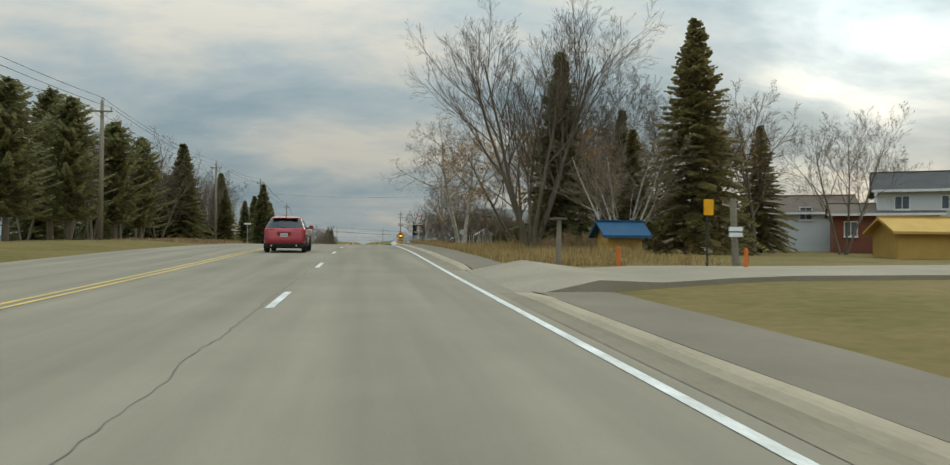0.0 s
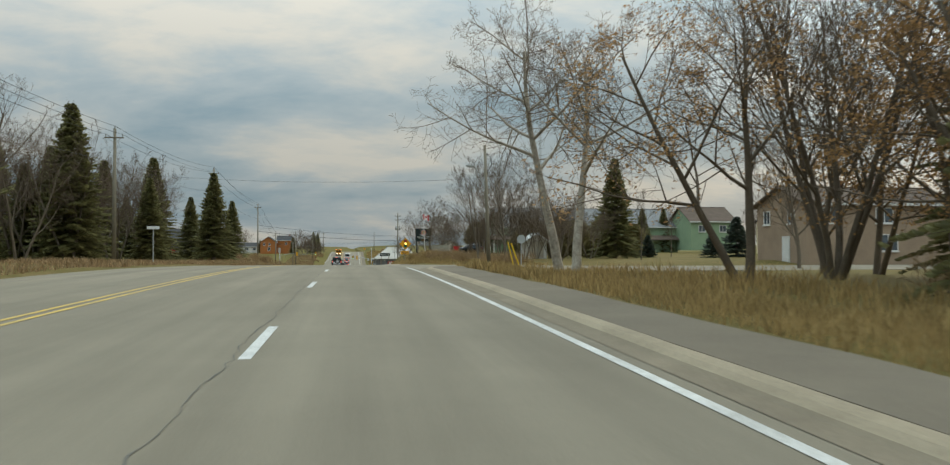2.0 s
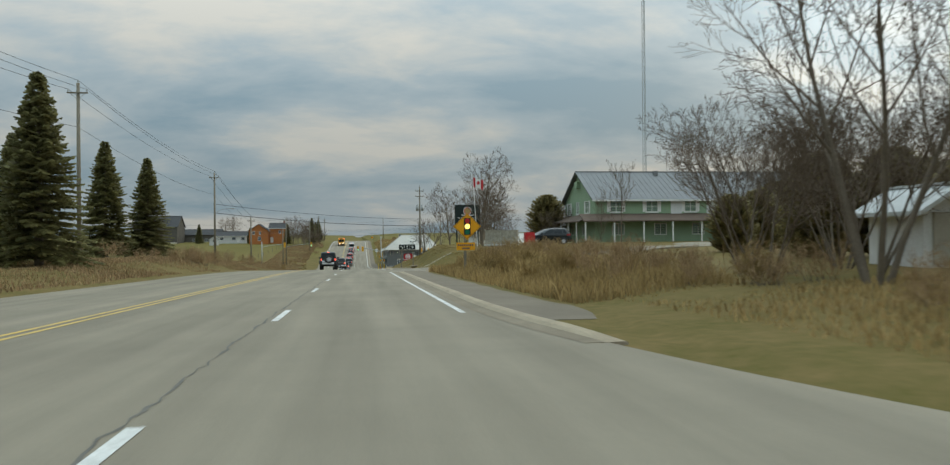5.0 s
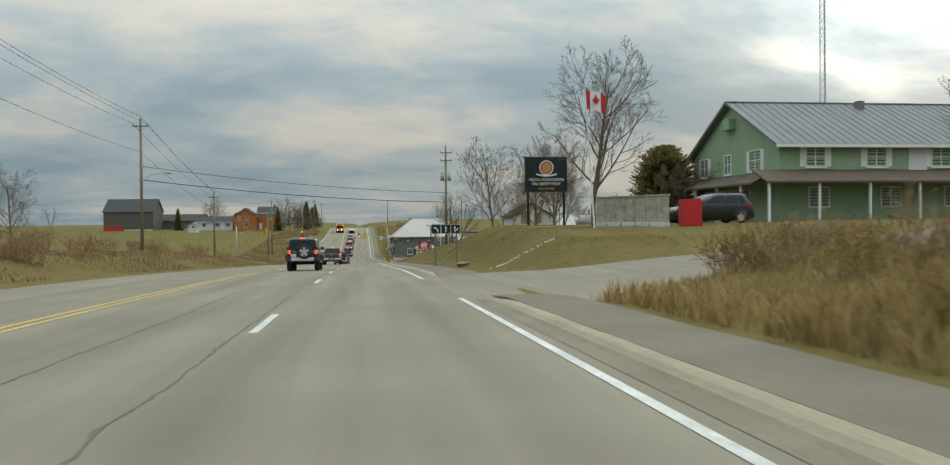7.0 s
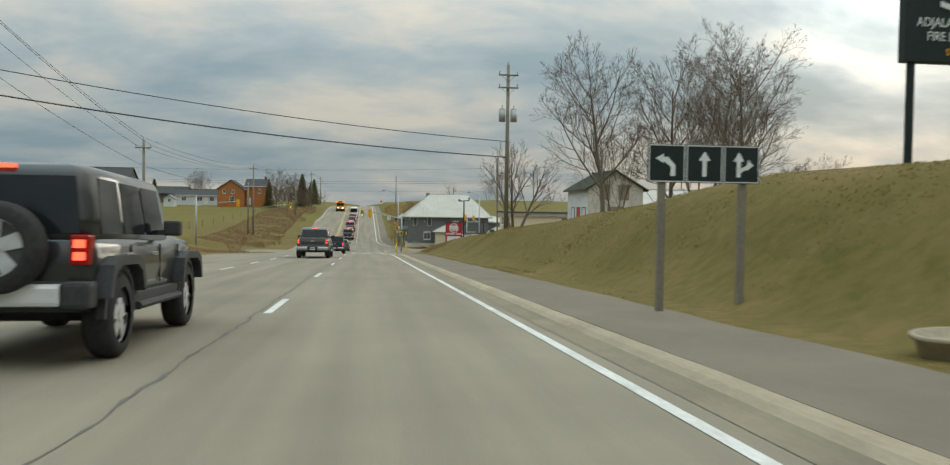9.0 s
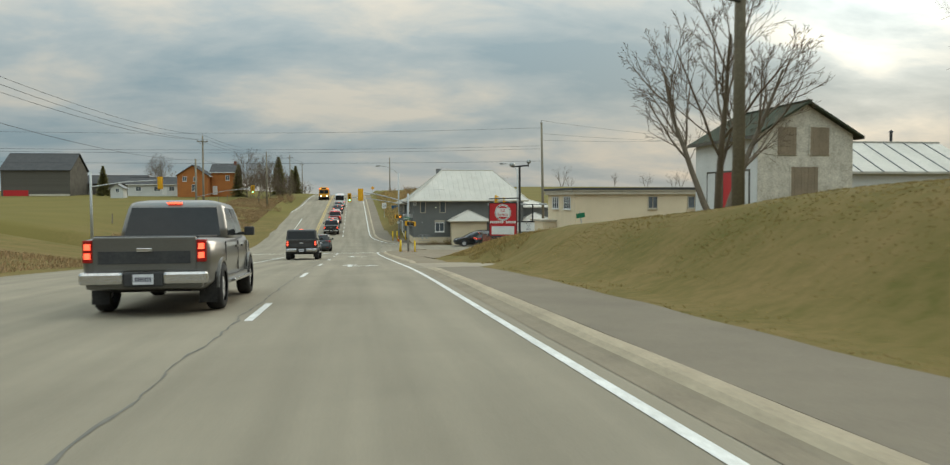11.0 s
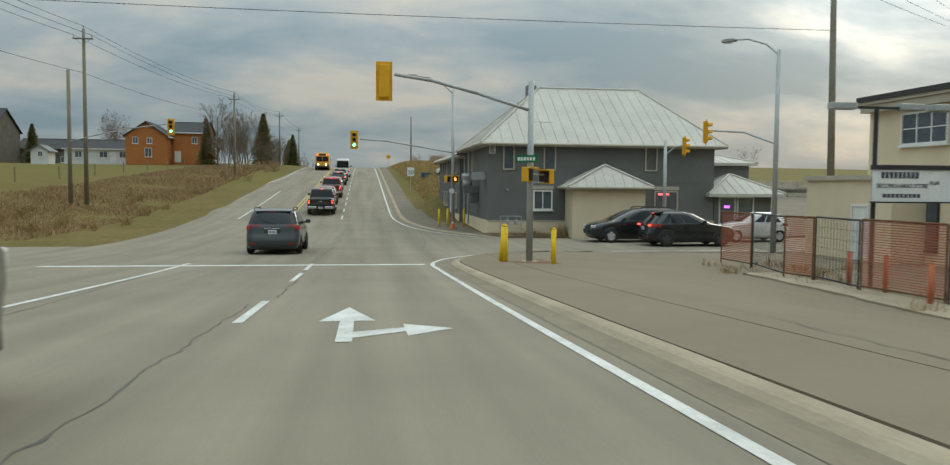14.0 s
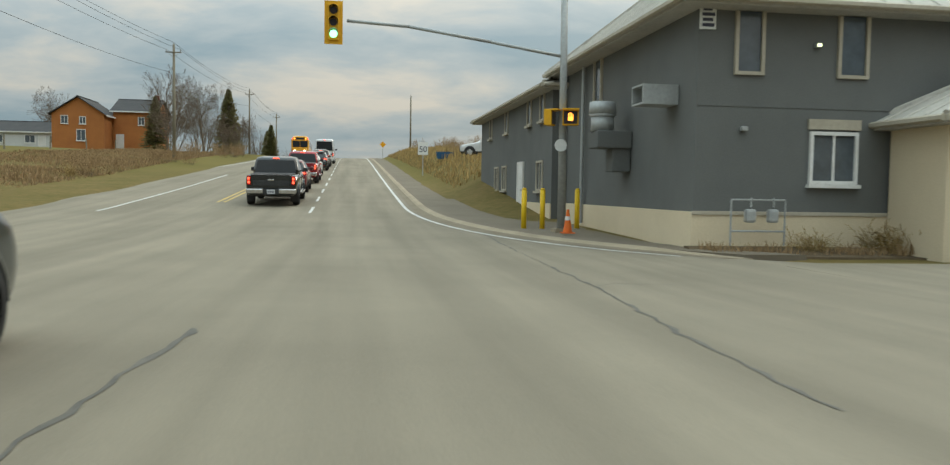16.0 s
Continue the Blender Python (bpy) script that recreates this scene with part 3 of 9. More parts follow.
for a, b in [(-60, 79.0), (113.0, 154.0), (165.0, 286.0)]:
    line("edge_line", stations(a, b, 2.0), EDGE, 0.12, M["white_line"], "worn solid white edge line")
line("edge_line", stations(286.0, 295.4, 0.35), lambda y: x_right(y) - 0.62, 0.13, M["white_line"], "worn white line round the corner")
line("edge_line", stations(307.0, 600, 1.5), lambda y: x_right(y) - 0.6, 0.13, M["white_line"], "worn solid white edge line")
dash_y = [0.2, 12.2, 24.2, 36.2, 48.2, 60.2, 72.2, 87.4, 99.7, 112, 124, 136, 148, 163.5, 175.5, 187.5, 200, 212, 224, 236, 248, 261, 273.5]
for y0 in dash_y:
    line("lane_dash", stations(y0, y0 + 3.0, 1.5), LANE, 0.13, M["white_line"], "worn broken white lane line")
for y0 in (281.2, 285.4):
    line("lane_dash", stations(y0, y0 + 3.0, 1.5), LANE, 0.11, M["white_line"], "worn broken white lane line")
for k in range(22):
    line("lane_dash", stations(322 + 6.2 * k, 325 + 6.2 * k, 1.5), LANE, 0.11, M["white_line"], "worn broken white lane line")
for dx in (-0.14, 0.14):
    line("centre_line", stations(-60, 186.0, 2.5), CENTRE + dx, 0.11, M["yellow_line"], "faded double yellow centre line")
    line("centre_line", stations(327.0, 600, 2.5), CENTRE + dx, 0.11, M["yellow_line"], "faded double yellow centre line")
line("turn_lane_line", stations(240.0, 289.0, 2.0), CENTRE + 0.1, 0.13, M["white_line"], "solid white turning lane line")
for k in range(6):
    line("turn_lane_dash", stations(190 + 8 * k, 193 + 8 * k, 1.5), CENTRE, 0.13, M["white_line"], "broken white turning lane line")
line("turn_lane_line", stations(322.0, 352.0, 2.0), CENTRE - 3.4, 0.12, M["white_line"], "solid white turning lane line")
line("edge_line", stations(320.0, 600, 3.0), lambda y: x_left(y) + 0.5, 0.12, M["white_line"], "worn solid white edge line")
ribbon("stop_line", stations(287.5, 288.0, 0.5), lambda y: -9.2, lambda y: 2.0, 0.006, M["white_line"], 6, "white stop line at the lights", "road marking")
v = [(x, 296.6 + 0.03 * (x - 7), -6.985) for x in (9.6, 60)] + [(x, 296.75 + 0.03 * (x - 7), -6.985) for x in (60, 9.6)]
tagged(flat("edge_line", v, [(0, 1, 2, 3)], M["white_line"]), "white line along the cross road", "road marking", kind="structure")


def arrow(y0, right):
    """A lane arrow, straight on and to the right."""
    bm = bmesh.new()
    shapes = [[(-0.09, 0), (0.09, 0), (0.09, 2.2), (-0.09, 2.2)], [(-0.5, 2.2), (0.5, 2.2), (0, 3.6)]]
    if right:
        shapes = [[(-0.09, 0), (0.09, 0), (0.09, 1.9), (-0.09, 1.9)], [(-0.36, 1.9), (0.36, 1.9), (0, 3.7)], [(0.091, 0.3), (0.7, 0.8), (0.7, 1.15), (0.091, 0.8)], [(0.701, 0.4), (1.28, 1.0), (0.701, 1.5)]]
    for s in shapes:
        poly(bm, [(-0.08 + x, y0 + y, zr(y0 + y) + 0.007) for x, y in s])
    ob = part("lane_arrow", bm, M["white_line"])
    return tagged(ob, "white painted lane arrow, straight on and right", "road marking", kind="structure")


arrow(245.3, True)
arrow(271.6, True)


def crack(name, pts, w, z=None):
    """A tar-filled crack: an uneven thin band through the points."""
    v, f = [], []
    full = []
    for (xa, ya), (xb, yb) in zip(pts, pts[1:]):
        n = max(2, int(math.hypot(xb - xa, yb - ya) / 0.22))
        full += [(xa + (xb - xa) * i / n, ya + (yb - ya) * i / n) for i in range(n)]
    full.append(pts[-1])
    for i, (x, y) in enumerate(full):
        x2, y2 = full[min(i + 1, len(full) - 1)]
        x1, y1 = full[max(i - 1, 0)]
        d = math.hypot(x2 - x1, y2 - y1) or 1
        nx, ny = -(y2 - y1) / d, (x2 - x1) / d
        j = 0.07 * noise.noise((x * 0.9, y * 0.9, 4.0)) + 0.06 * noise.noise((x * 3.1, y * 3.1, 9.0)) + 0.03 * noise.noise((x * 8.1, y * 8.1, 2.0))
        h = 0.5 * w * (0.2 + 1.6 * abs(noise.noise((x * 2.7, y * 2.7, 7.0))))
        for s in (-1, 1):
            px, py = x + nx * (j + s * h), y + ny * (j + s * h)
            v.append((px, py, zr(py) + 0.004 if z is None else z(px, py)))
    for i in range(len(full) - 1):
        f.append((2 * i, 2 * i + 1, 2 * i + 3, 2 * i + 2))
    return tagged(flat("crack", v, f, M["crack"]), "dark tar-sealed crack in the asphalt", "crack", kind="structure")


crack("crack", [(LANE - 0.14, -20), (LANE - 0.16, 40), (LANE - 0.1, 76)], 0.022)
crack("crack", [(LANE - 0.14, 98), (LANE - 0.2, 150), (LANE - 0.16, 210), (LANE - 0.2, 276)], 0.05)
crack("crack", [(LANE + 0.1, 277), (LANE - 0.05, 291), (LANE + 0.25, 299)], 0.08)
crack("crack", [(-3.4, 130), (-3.1, 152), (-3.6, 171)], 0.03)
crack("crack", [(-3.3, 262), (-4.6, 272), (-5.2, 284)], 0.04)
crack("crack", [(-7.5, 288), (-7.9, 300), (-8.0, 313)], 0.05)
crack("crack", [(2.5, 296), (3.1, 302), (3.4, 308), (3.6, 314)], 0.07)
crack("crack", [(3.05, 302), (3.5, 302.4), (4.3, 302.2)], 0.03)
court_z = lambda x, y: court(x, y) + 0.006
crack("crack", [(4.75, 263), (5.0, 270), (5.25, 278), (5.6, 284)], 0.02, court_z)
crack("crack", [(5.5, 263), (6.2, 268), (7.2, 274), (8.0, 277)], 0.016, court_z)
crack("crack", [(-9.5, 283.5), (-6.2, 286.0), (-2.2, 286.9)], 0.035)
drive_z = lambda x, y: zr(y) * (1 - ease(3.2, 6.5, x)) + (ground_z(max(x, 4.8), min(164, max(157.5, y))) + 0.06) * ease(3.2, 6.5, x) + 0.012
crack("crack", [(3.2, 165.5), (5.0, 163.0), (6.2, 160.4), (7.0, 158.0)], 0.02, drive_z)
crack("crack", [(5.0, 163.0), (8.0, 164.2), (11.0, 163.0)], 0.015, drive_z)
crack("crack", [(1.0, 79), (1.8, 84), (1.4, 92), (1.0, 101)], 0.016)
crack("crack", [(-10, 293), (-4, 294.5), (0.5, 295.2)], 0.025)

# ---- materials of buildings and signs ----
M["dark_stucco"] = material("charcoal_stucco", (0.160, 0.163, 0.155), (0.124, 0.127, 0.121), 0.9, 0, 0.5, 35.0, 0.3, spec=0.08)
M["beige_stucco"] = material("beige_stucco", (0.68, 0.57, 0.40), (0.57, 0.475, 0.33), 0.9, 0, 0.5, 30.0, 0.25, spec=0.1)
M["metal_roof"] = material("pale_metal_roof", (0.50, 0.47, 0.41), (0.37, 0.345, 0.30), 0.65, 0.05, 0.45, 8.0, 0.05)
M["grey_roof"] = material("grey_metal_roof", (0.19, 0.195, 0.195), (0.15, 0.152, 0.15), 0.55, 0.2, 0.5, 10.0, 0.05)
M["dark_roof"] = material("dark_shingles", (0.045, 0.045, 0.047), (0.07, 0.068, 0.065), 0.9, 0, 0.8, 20.0, 0.5)
M["brown_roof"] = material("brown_shingles", (0.14, 0.10, 0.075), (0.09, 0.067, 0.052), 0.9, 0, 0.8, 20.0, 0.5)
M["green_siding"] = material("green_siding", (0.265, 0.355, 0.225), (0.21, 0.29, 0.185), 0.7, 0, 0.6, 9.0, 0.1)
M["orange_brick"] = material("orange_brick", (0.43, 0.165, 0.05), (0.33, 0.12, 0.04), 0.9, 0, 0.7, 24.0, 0.3)
M["brown_brick"] = material("brown_brick", (0.36, 0.265, 0.185), (0.26, 0.19, 0.135), 0.9, 0, 0.7, 24.0, 0.3)
M["red_brick"] = material("red_brick", (0.22, 0.075, 0.045), (0.15, 0.055, 0.035), 0.9, 0, 0.7, 24.0, 0.3)
M["barn_wood"] = material("weathered_barn_boards", (0.145, 0.132, 0.112), (0.085, 0.078, 0.066), 0.95, 0, 0.7, 11.0, 0.4, spec=0.1)
M["old_white"] = material("peeling_white_boards", (0.66, 0.61, 0.51), (0.34, 0.30, 0.24), 0.9, 0, 1.6, 9.0, 0.3, spec=0.1)
M["siding_white"] = material("white_siding", (0.62, 0.62, 0.60), (0.50, 0.50, 0.48), 0.7, 0, 0.5, 10.0, 0.1)
M["osb"] = material("yellow_boards", (0.52, 0.32, 0.09), (0.40, 0.24, 0.07), 0.8, 0, 1.4, 16.0, 0.2)
M["blue_roof"] = material("blue_metal_roof", (0.022, 0.085, 0.17), (0.018, 0.065, 0.13), 0.55, 0.1, 1.0, 10.0, 0.05)
M["sign_black"] = material("sign_black", (0.012, 0.02, 0.018), (0.02, 0.028, 0.026), 0.55, 0, 1.2, 9.0, 0.0)
M["sign_white"] = material("sign_white", (0.72, 0.72, 0.69), (0.60, 0.60, 0.57), 0.6, 0, 1.2, 9.0, 0.0)
M["sign_red"] = material("sign_red", (0.50, 0.030, 0.032), (0.42, 0.028, 0.03), 0.5, 0, 1.2, 9.0, 0.0)
M["sign_yellow"] = material("sign_yellow", (0.80, 0.36, 0.012), (0.68, 0.30, 0.012), 0.5, 0, 1.2, 9.0, 0.0)
M["sign_green"] = material("sign_green", (0.015, 0.16, 0.08), (0.012, 0.12, 0.06), 0.5, 0, 1.2, 9.0, 0.0)
M["gold"] = material("gold_paint", (0.50, 0.36, 0.13), (0.36, 0.22, 0.09), 0.5, 0, 4.0, 12.0, 0.0)
M["signal_yellow"] = material("signal_yellow", (0.72, 0.37, 0.02), (0.60, 0.31, 0.02), 0.5, 0, 2.0, 9.0, 0.0)
M["bollard"] = material("bollard_yellow", (0.74, 0.47, 0.015), (0.60, 0.38, 0.02), 0.5, 0, 2.0, 12.0, 0.05)
M["orange"] = material("orange_plastic", (0.70, 0.15, 0.025), (0.58, 0.13, 0.03), 0.6, 0, 2.0, 12.0, 0.05)
M["netting"] = material("faded_orange_netting", (0.46, 0.13, 0.06), (0.36, 0.12, 0.07), 0.8, 0, 1.5, 12.0, 0.1)
M["green_lit"] = glowing("green_signal_light", (0.25, 1.0, 0.62), 3.5)
M["hand_lit"] = glowing("orange_signal_light", (1.0, 0.34, 0.05), 3.0)
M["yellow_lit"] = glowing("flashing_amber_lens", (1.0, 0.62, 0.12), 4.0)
M["lamp_lit"] = glowing("wall_lamp", (0.85, 1.0, 0.55), 2.5)
M["neon_red"] = glowing("neon_red", (1.0, 0.12, 0.16), 3.0)
M["neon_violet"] = glowing("neon_violet", (0.55, 0.15, 1.0), 2.5)
M["dark_lens"] = material("dark_lens", (0.03, 0.03, 0.03), (0.05, 0.03, 0.03), 0.3, 0, 6.0, 12.0, 0.0)
M["curtain"] = material("window_glass", (0.10, 0.12, 0.135), (0.05, 0.06, 0.07), 0.1, 0, 0.8, 3.0, 0.0, spec=0.6)
M["frame_beige"] = material("beige_window_trim", (0.46, 0.41, 0.32), (0.36, 0.32, 0.25), 0.7, 0, 1.0, 12.0, 0.05)
M["stone"] = material("field_stone", (0.27, 0.25, 0.22), (0.17, 0.155, 0.14), 0.9, 0, 0.8, 12.0, 0.6, island=0.25)
M["pale_stone"] = material("pale_rubble", (0.60, 0.56, 0.47), (0.42, 0.38, 0.31), 0.9, 0, 1.5, 14.0, 0.4, spec=0.1)
# mottled beige for the mailbox units' print and the car park wall blocks
M["panel"] = material("mottled_beige", (0.50, 0.46, 0.37), (0.25, 0.225, 0.175), 0.9, 0, 3.2, 11.0, 0.7, spec=0.1)
M["rust"] = material("rusty_metal", (0.19, 0.09, 0.045), (0.12, 0.06, 0.035), 0.9, 0, 1.6, 18.0, 0.3)


# ---- windows, doors, houses ----
def place_on(face, w, d):
    """A frame with x along the wall, y into it and z up, for a face of a w by d block whose south-west corner is the origin."""
    return {"S": pose(0, 0, 0), "W": pose(0, d, 0, 0, 0, -90), "E": pose(w, 0, 0, 0, 0, 90), "N": pose(w, d, 0, 0, 0, 180)}[face]


def window(parent, m, u, z, w, h, mat_frame, bars=1, sill=True, shutters=None, cross=False, depth=0.07):
    t = 0.075
    bm = bmesh.new()
    for a in ((u - t, u, z - t, z + h + t), (u + w, u + w + t, z - t, z + h + t), (u, u + w, z - t, z), (u, u + w, z + h, z + h + t)):
        box(bm, a[0], a[1], -depth, 0.02, a[2], a[3], m=m)
    for k in range(bars):
        x = u + w * (k + 1) / (bars + 1)
        box(bm, x - 0.025, x + 0.025, -depth * 0.7, 0.02, z, z + h, m=m)
    if cross:
        box(bm, u, u + w, -depth * 0.66, 0.02, z + h / 2 - 0.02, z + h / 2 + 0.02, m=m)
    win = part("window", bm, mat_frame, parent)
    bm = bmesh.new()
    box(bm, u + 0.002, u + w - 0.002, -0.014, 0.0, z + 0.002, z + h - 0.002, m=m)
    part("pane", bm, M["curtain"], win)
    if sill:
        bm = bmesh.new()
        box(bm, u - 0.12, u + w + 0.12, -0.14, 0.01, z - t - 0.08, z - t - 0.003, m=m)
        part("sill", bm, mat_frame, win)
    if shutters is not None:
        for s in (u - t - 0.36, u + w + t + 0.02):
            bm = bmesh.new()
            box(bm, s, s + 0.34, -0.05, 0.0, z - 0.04, z + h + 0.04, m=m)
            for k in range(int(h / 0.12)):
                box(bm, s + 0.04, s + 0.30, -0.065, -0.051, z + 0.02 + 0.12 * k, z + 0.09 + 0.12 * k, m=m)
            part("shutter", bm, shutters, win)
    return win


def door(parent, m, u, z, w, h, mat, mat_frame, glazed=False):
    bm = bmesh.new()
    for a in ((u - 0.08, u, z, z + h + 0.08), (u + w, u + w + 0.08, z, z + h + 0.08), (u, u + w, z + h, z + h + 0.08)):
        box(bm, a[0], a[1], -0.08, 0.02, a[2], a[3], m=m)
    d = part("door", bm, mat_frame, parent)
    bm = bmesh.new()
    box(bm, u + 0.004, u + w - 0.004, -0.04, 0.0, z, z + h - 0.004, m=m)
    for za, zb in ((0.15, 0.9), (1.05, h - 0.15)):
        box(bm, u + 0.12, u + w - 0.12, -0.055, -0.041, z + za, z + zb, m=m)
    part("leaf", bm, M["curtain"] if glazed else mat, d)
    bm = bmesh.new()
    cyl(bm, m @ Vector((u + w - 0.1, -0.11, z + 1.0)), m @ Vector((u + w - 0.1, -0.04, z + 1.0)), 0.03, n=8)
    part("handle", bm, M["steel"], d)
    return d


def boards(parent, mat, outline_h, w, y, z0, pitch, m):
    """Clapboard: thin horizontal laps on a face of width w up to the height function."""
    k = 0
    while z0 + k * pitch < outline_h(w / 2):
        z = z0 + k * pitch
        x0 = 0.0
        while outline_h(x0) < z + pitch and x0 < w / 2:
            x0 += 0.1
        if w - 2 * x0 > 0.2:
            bm = bmesh.new()
            prism(bm, [(y, z), (y - 0.022, z), (y - 0.006, z + pitch), (y, z + pitch)], x0, w - x0, "x")
            ob = part("board", bm, mat, parent)
            if m is not None:
                ob.matrix_basis = m
        k += 1


def block(parent, name, w, d, h, mat, z0=-0.6, gable=None, ridge="x"):
    """A house's body; gable: extra height of its two pointed ends."""
    bm = bmesh.new()
    if gable is None:
        box(bm, 0, w, 0, d, z0, h)
    elif ridge == "y":
        prism(bm, [(0, z0), (w, z0), (w, h), (w / 2, h + gable), (0, h)], 0, d, "y")
    else:
        prism(bm, [(0, z0), (d, z0), (d, h), (d / 2, h + gable), (0, h)], 0, w, "x")
    return part(name, bm, mat, parent)


def gable_roof(parent, w, d, h, rise, mat, ridge="x", over=0.45, thick=0.16, ribs=0.0, trim=None):
    span, length = (d, w) if ridge == "x" else (w, d)
    slope = rise / (span / 2)
    bm, seams = bmesh.new(), []
    for s in (0, 1):
        a, b = (-over, span / 2) if s == 0 else (span + over, span / 2)
        za, zb = h - over * slope, h + rise
        prism(bm, [(a, za + 0.03), (b, zb + 0.03), (b, zb + 0.03 + thick), (a, za + 0.03 + thick)], -over, length + over, "x" if ridge == "x" else "y")
        if ribs:
            n = int((length + 2 * over) / ribs)
            for k in range(n + 1):
                u = -over + k * (length + 2 * over) / n
                seams.append(bmesh.new())
                prism(seams[-1], [(a, za + 0.035 + thick), (b, zb + 0.035 + thick), (b, zb + 0.07 + thick), (a, za + 0.07 + thick)], u - 0.02, u + 0.02, "x" if ridge == "x" else "y")
    roof = part("roof", bm, mat, parent)
    for sm in seams:
        part("seam", sm, mat, roof)
    bm = bmesh.new()
    z = h + rise + thick + 0.03
    if ridge == "x":
        box(bm, -over, w + over, d / 2 - 0.14, d / 2 + 0.14, z - 0.03, z + 0.05)
    else:
        box(bm, w / 2 - 0.14, w / 2 + 0.14, -over, d + over, z - 0.03, z + 0.05)
    part("ridge_cap", bm, mat, roof)
    if trim is not None:
        for a in (-over, span + over):
            bm = bmesh.new()
            za = h - over * slope
            if ridge == "x":
                box(bm, -over, length + over, a - 0.07 if a < 0 else a, a if a < 0 else a + 0.07, za - 0.04, za + 0.15)
            else:
                box(bm, a - 0.07 if a < 0 else a, a if a < 0 else a + 0.07, -over, length + over, za - 0.04, za + 0.15)
            part("gutter", bm, trim, roof)
    return roof


def hip_roof(parent, w, d, h, rise, ridge_a, ridge_b, mat, over=0.5, ribs=0.6, trim=None, x0=0.0, y0=0.0):
    """A hipped roof on a w by d block; the ridge runs along x from ridge_a to ridge_b."""
    zc = h - 0.05
    bm = bmesh.new()
    c = [Vector((x0 - over, y0 - over, zc)), Vector((x0 + w + over, y0 - over, zc)), Vector((x0 + w + over, y0 + d + over, zc)), Vector((x0 - over, y0 + d + over, zc))]
    ra, rb = Vector((x0 + ridge_a, y0 + d / 2, h + rise)), Vector((x0 + ridge_b, y0 + d / 2, h + rise))
    vs = [bm.verts.new(p) for p in c]
    va = bm.verts.new(ra)
    vb = bm.verts.new(rb) if ridge_b > ridge_a + 0.05 else va
    lo = [bm.verts.new(p - Vector((0, 0, 0.18))) for p in c]
    if vb is va:
        for i in range(4):
            bm.faces.new((vs[i], vs[(i + 1) % 4], va))
    else:
        bm.faces.new((vs[0], vs[1], vb, va))
        bm.faces.new((vs[1], vs[2], vb))
        bm.faces.new((vs[2], vs[3], va, vb))
        bm.faces.new((vs[3], vs[0], va))
    for i in range(4):
        bm.faces.new((lo[i], lo[(i + 1) % 4], vs[(i + 1) % 4], vs[i]))
    bm.faces.new(lo[::-1])
    roof = part("roof", bm, mat, parent)
    bm = bmesh.new()
    hips = [(c[0], ra), (c[3], ra), (c[1], rb), (c[2], rb)] + ([(ra, rb)] if vb is not va else [])
    for a, b in hips:
        cyl(bm, a + Vector((0, 0, 0.02)), b + Vector((0, 0, 0.02)), 0.07, n=6)
    part("ridge_cap", bm, mat, roof)
    if ribs:
        n = int((w + 2 * over) / ribs)
        for k in range(1, n):
            x = x0 - over + k * (w + 2 * over) / n
            f = min(1.0, (x - (x0 - over)) / (ridge_a + over), ((x0 + w + over) - x) / (w + over - ridge_b))
            a = Vector((x, y0 - over, zc))
            b = Vector((x, y0 - over + f * (d / 2 + over), zc + f * (h + rise - zc)))
            bm = bmesh.new()
            cyl(bm, a + Vector((0, 0, 0.012)), b + Vector((0, 0, 0.012)), 0.022, n=4)
            part("seam", bm, mat, roof)
        nd = int((d + 2 * over) / ribs)
        for k in range(1, nd):
            y = y0 - over + k * (d + 2 * over) / nd
            f = min((y - (y0 - over)), (y0 + d + over - y)) / (d / 2 + over)
            a = Vector((x0 - over, y, zc))
            b = Vector((x0 - over + f * (ridge_a + over), y, zc + f * (h + rise - zc)))
            bm = bmesh.new()
            cyl(bm, a + Vector((0, 0, 0.012)), b + Vector((0, 0, 0.012)), 0.022, n=4)
            part("seam", bm, mat, roof)
    if trim is not None:
        bm = bmesh.new()
        for a, b in ((c[0], c[1]), (c[3], c[0])):
            e = Vector((0, -0.06, 0)) if a is c[0] else Vector((-0.06, 0, 0))
            cyl(bm, a + e - Vector((0, 0, 0.07)), b + e - Vector((0, 0, 0.07)), 0.075, n=6)
        part("gutter", bm, trim, roof)
    return roof


def text_mesh(name, body, size, m, mat, parent, align="CENTER", squeeze=1.0):
    cu = bpy.data.curves.new(name, "FONT")
    cu.body, cu.size, cu.align_x, cu.align_y, cu.extrude = body, size, align, "CENTER", 0.004
    ob = bpy.data.objects.new(name, cu)
    me = bpy.data.meshes.new_from_object(ob)
    bpy.data.objects.remove(ob)
    bpy.data.curves.remove(cu)
    me.transform(m @ Matrix.Diagonal((squeeze, 1, 1, 1)))
    me.materials.append(mat)
    res = new(name, me)
    res.parent = parent
    return res


# ---- the dark corner building ----
DK = thing("corner_building", pose(7.2, 308.3, -6.95), "charcoal stucco two-storey corner building with pale metal hip roof", "building")
block(DK, "wall", 13.5, 10.6, 5.15, M["dark_stucco"])
hip_roof(DK, 13.5, 10.6, 5.25, 3.75, 4.0, 10.6, M["metal_roof"], 0.55, 0.62, M["frame_beige"])
bm = bmesh.new()
box(bm, -0.06, 13.55, -0.06, 0.0, -0.6, 0.78)
pln = part("plinth", bm, M["beige_stucco"], DK, "stained beige stucco plinth")
bm = bmesh.new()
box(bm, -0.07, 13.56, -0.085, -0.061, 0.72, 0.80, 0.006)
part("ledge", bm, M["frame_beige"], pln)
bm = bmesh.new()
box(bm, -0.06, 0.0, 0.001, 10.6, -0.6, 0.78)
part("plinth", bm, M["beige_stucco"], DK, "stained beige stucco plinth")
bm = bmesh.new()
box(bm, 0.0, 13.5, -0.014, 0.0, 3.02, 3.07)
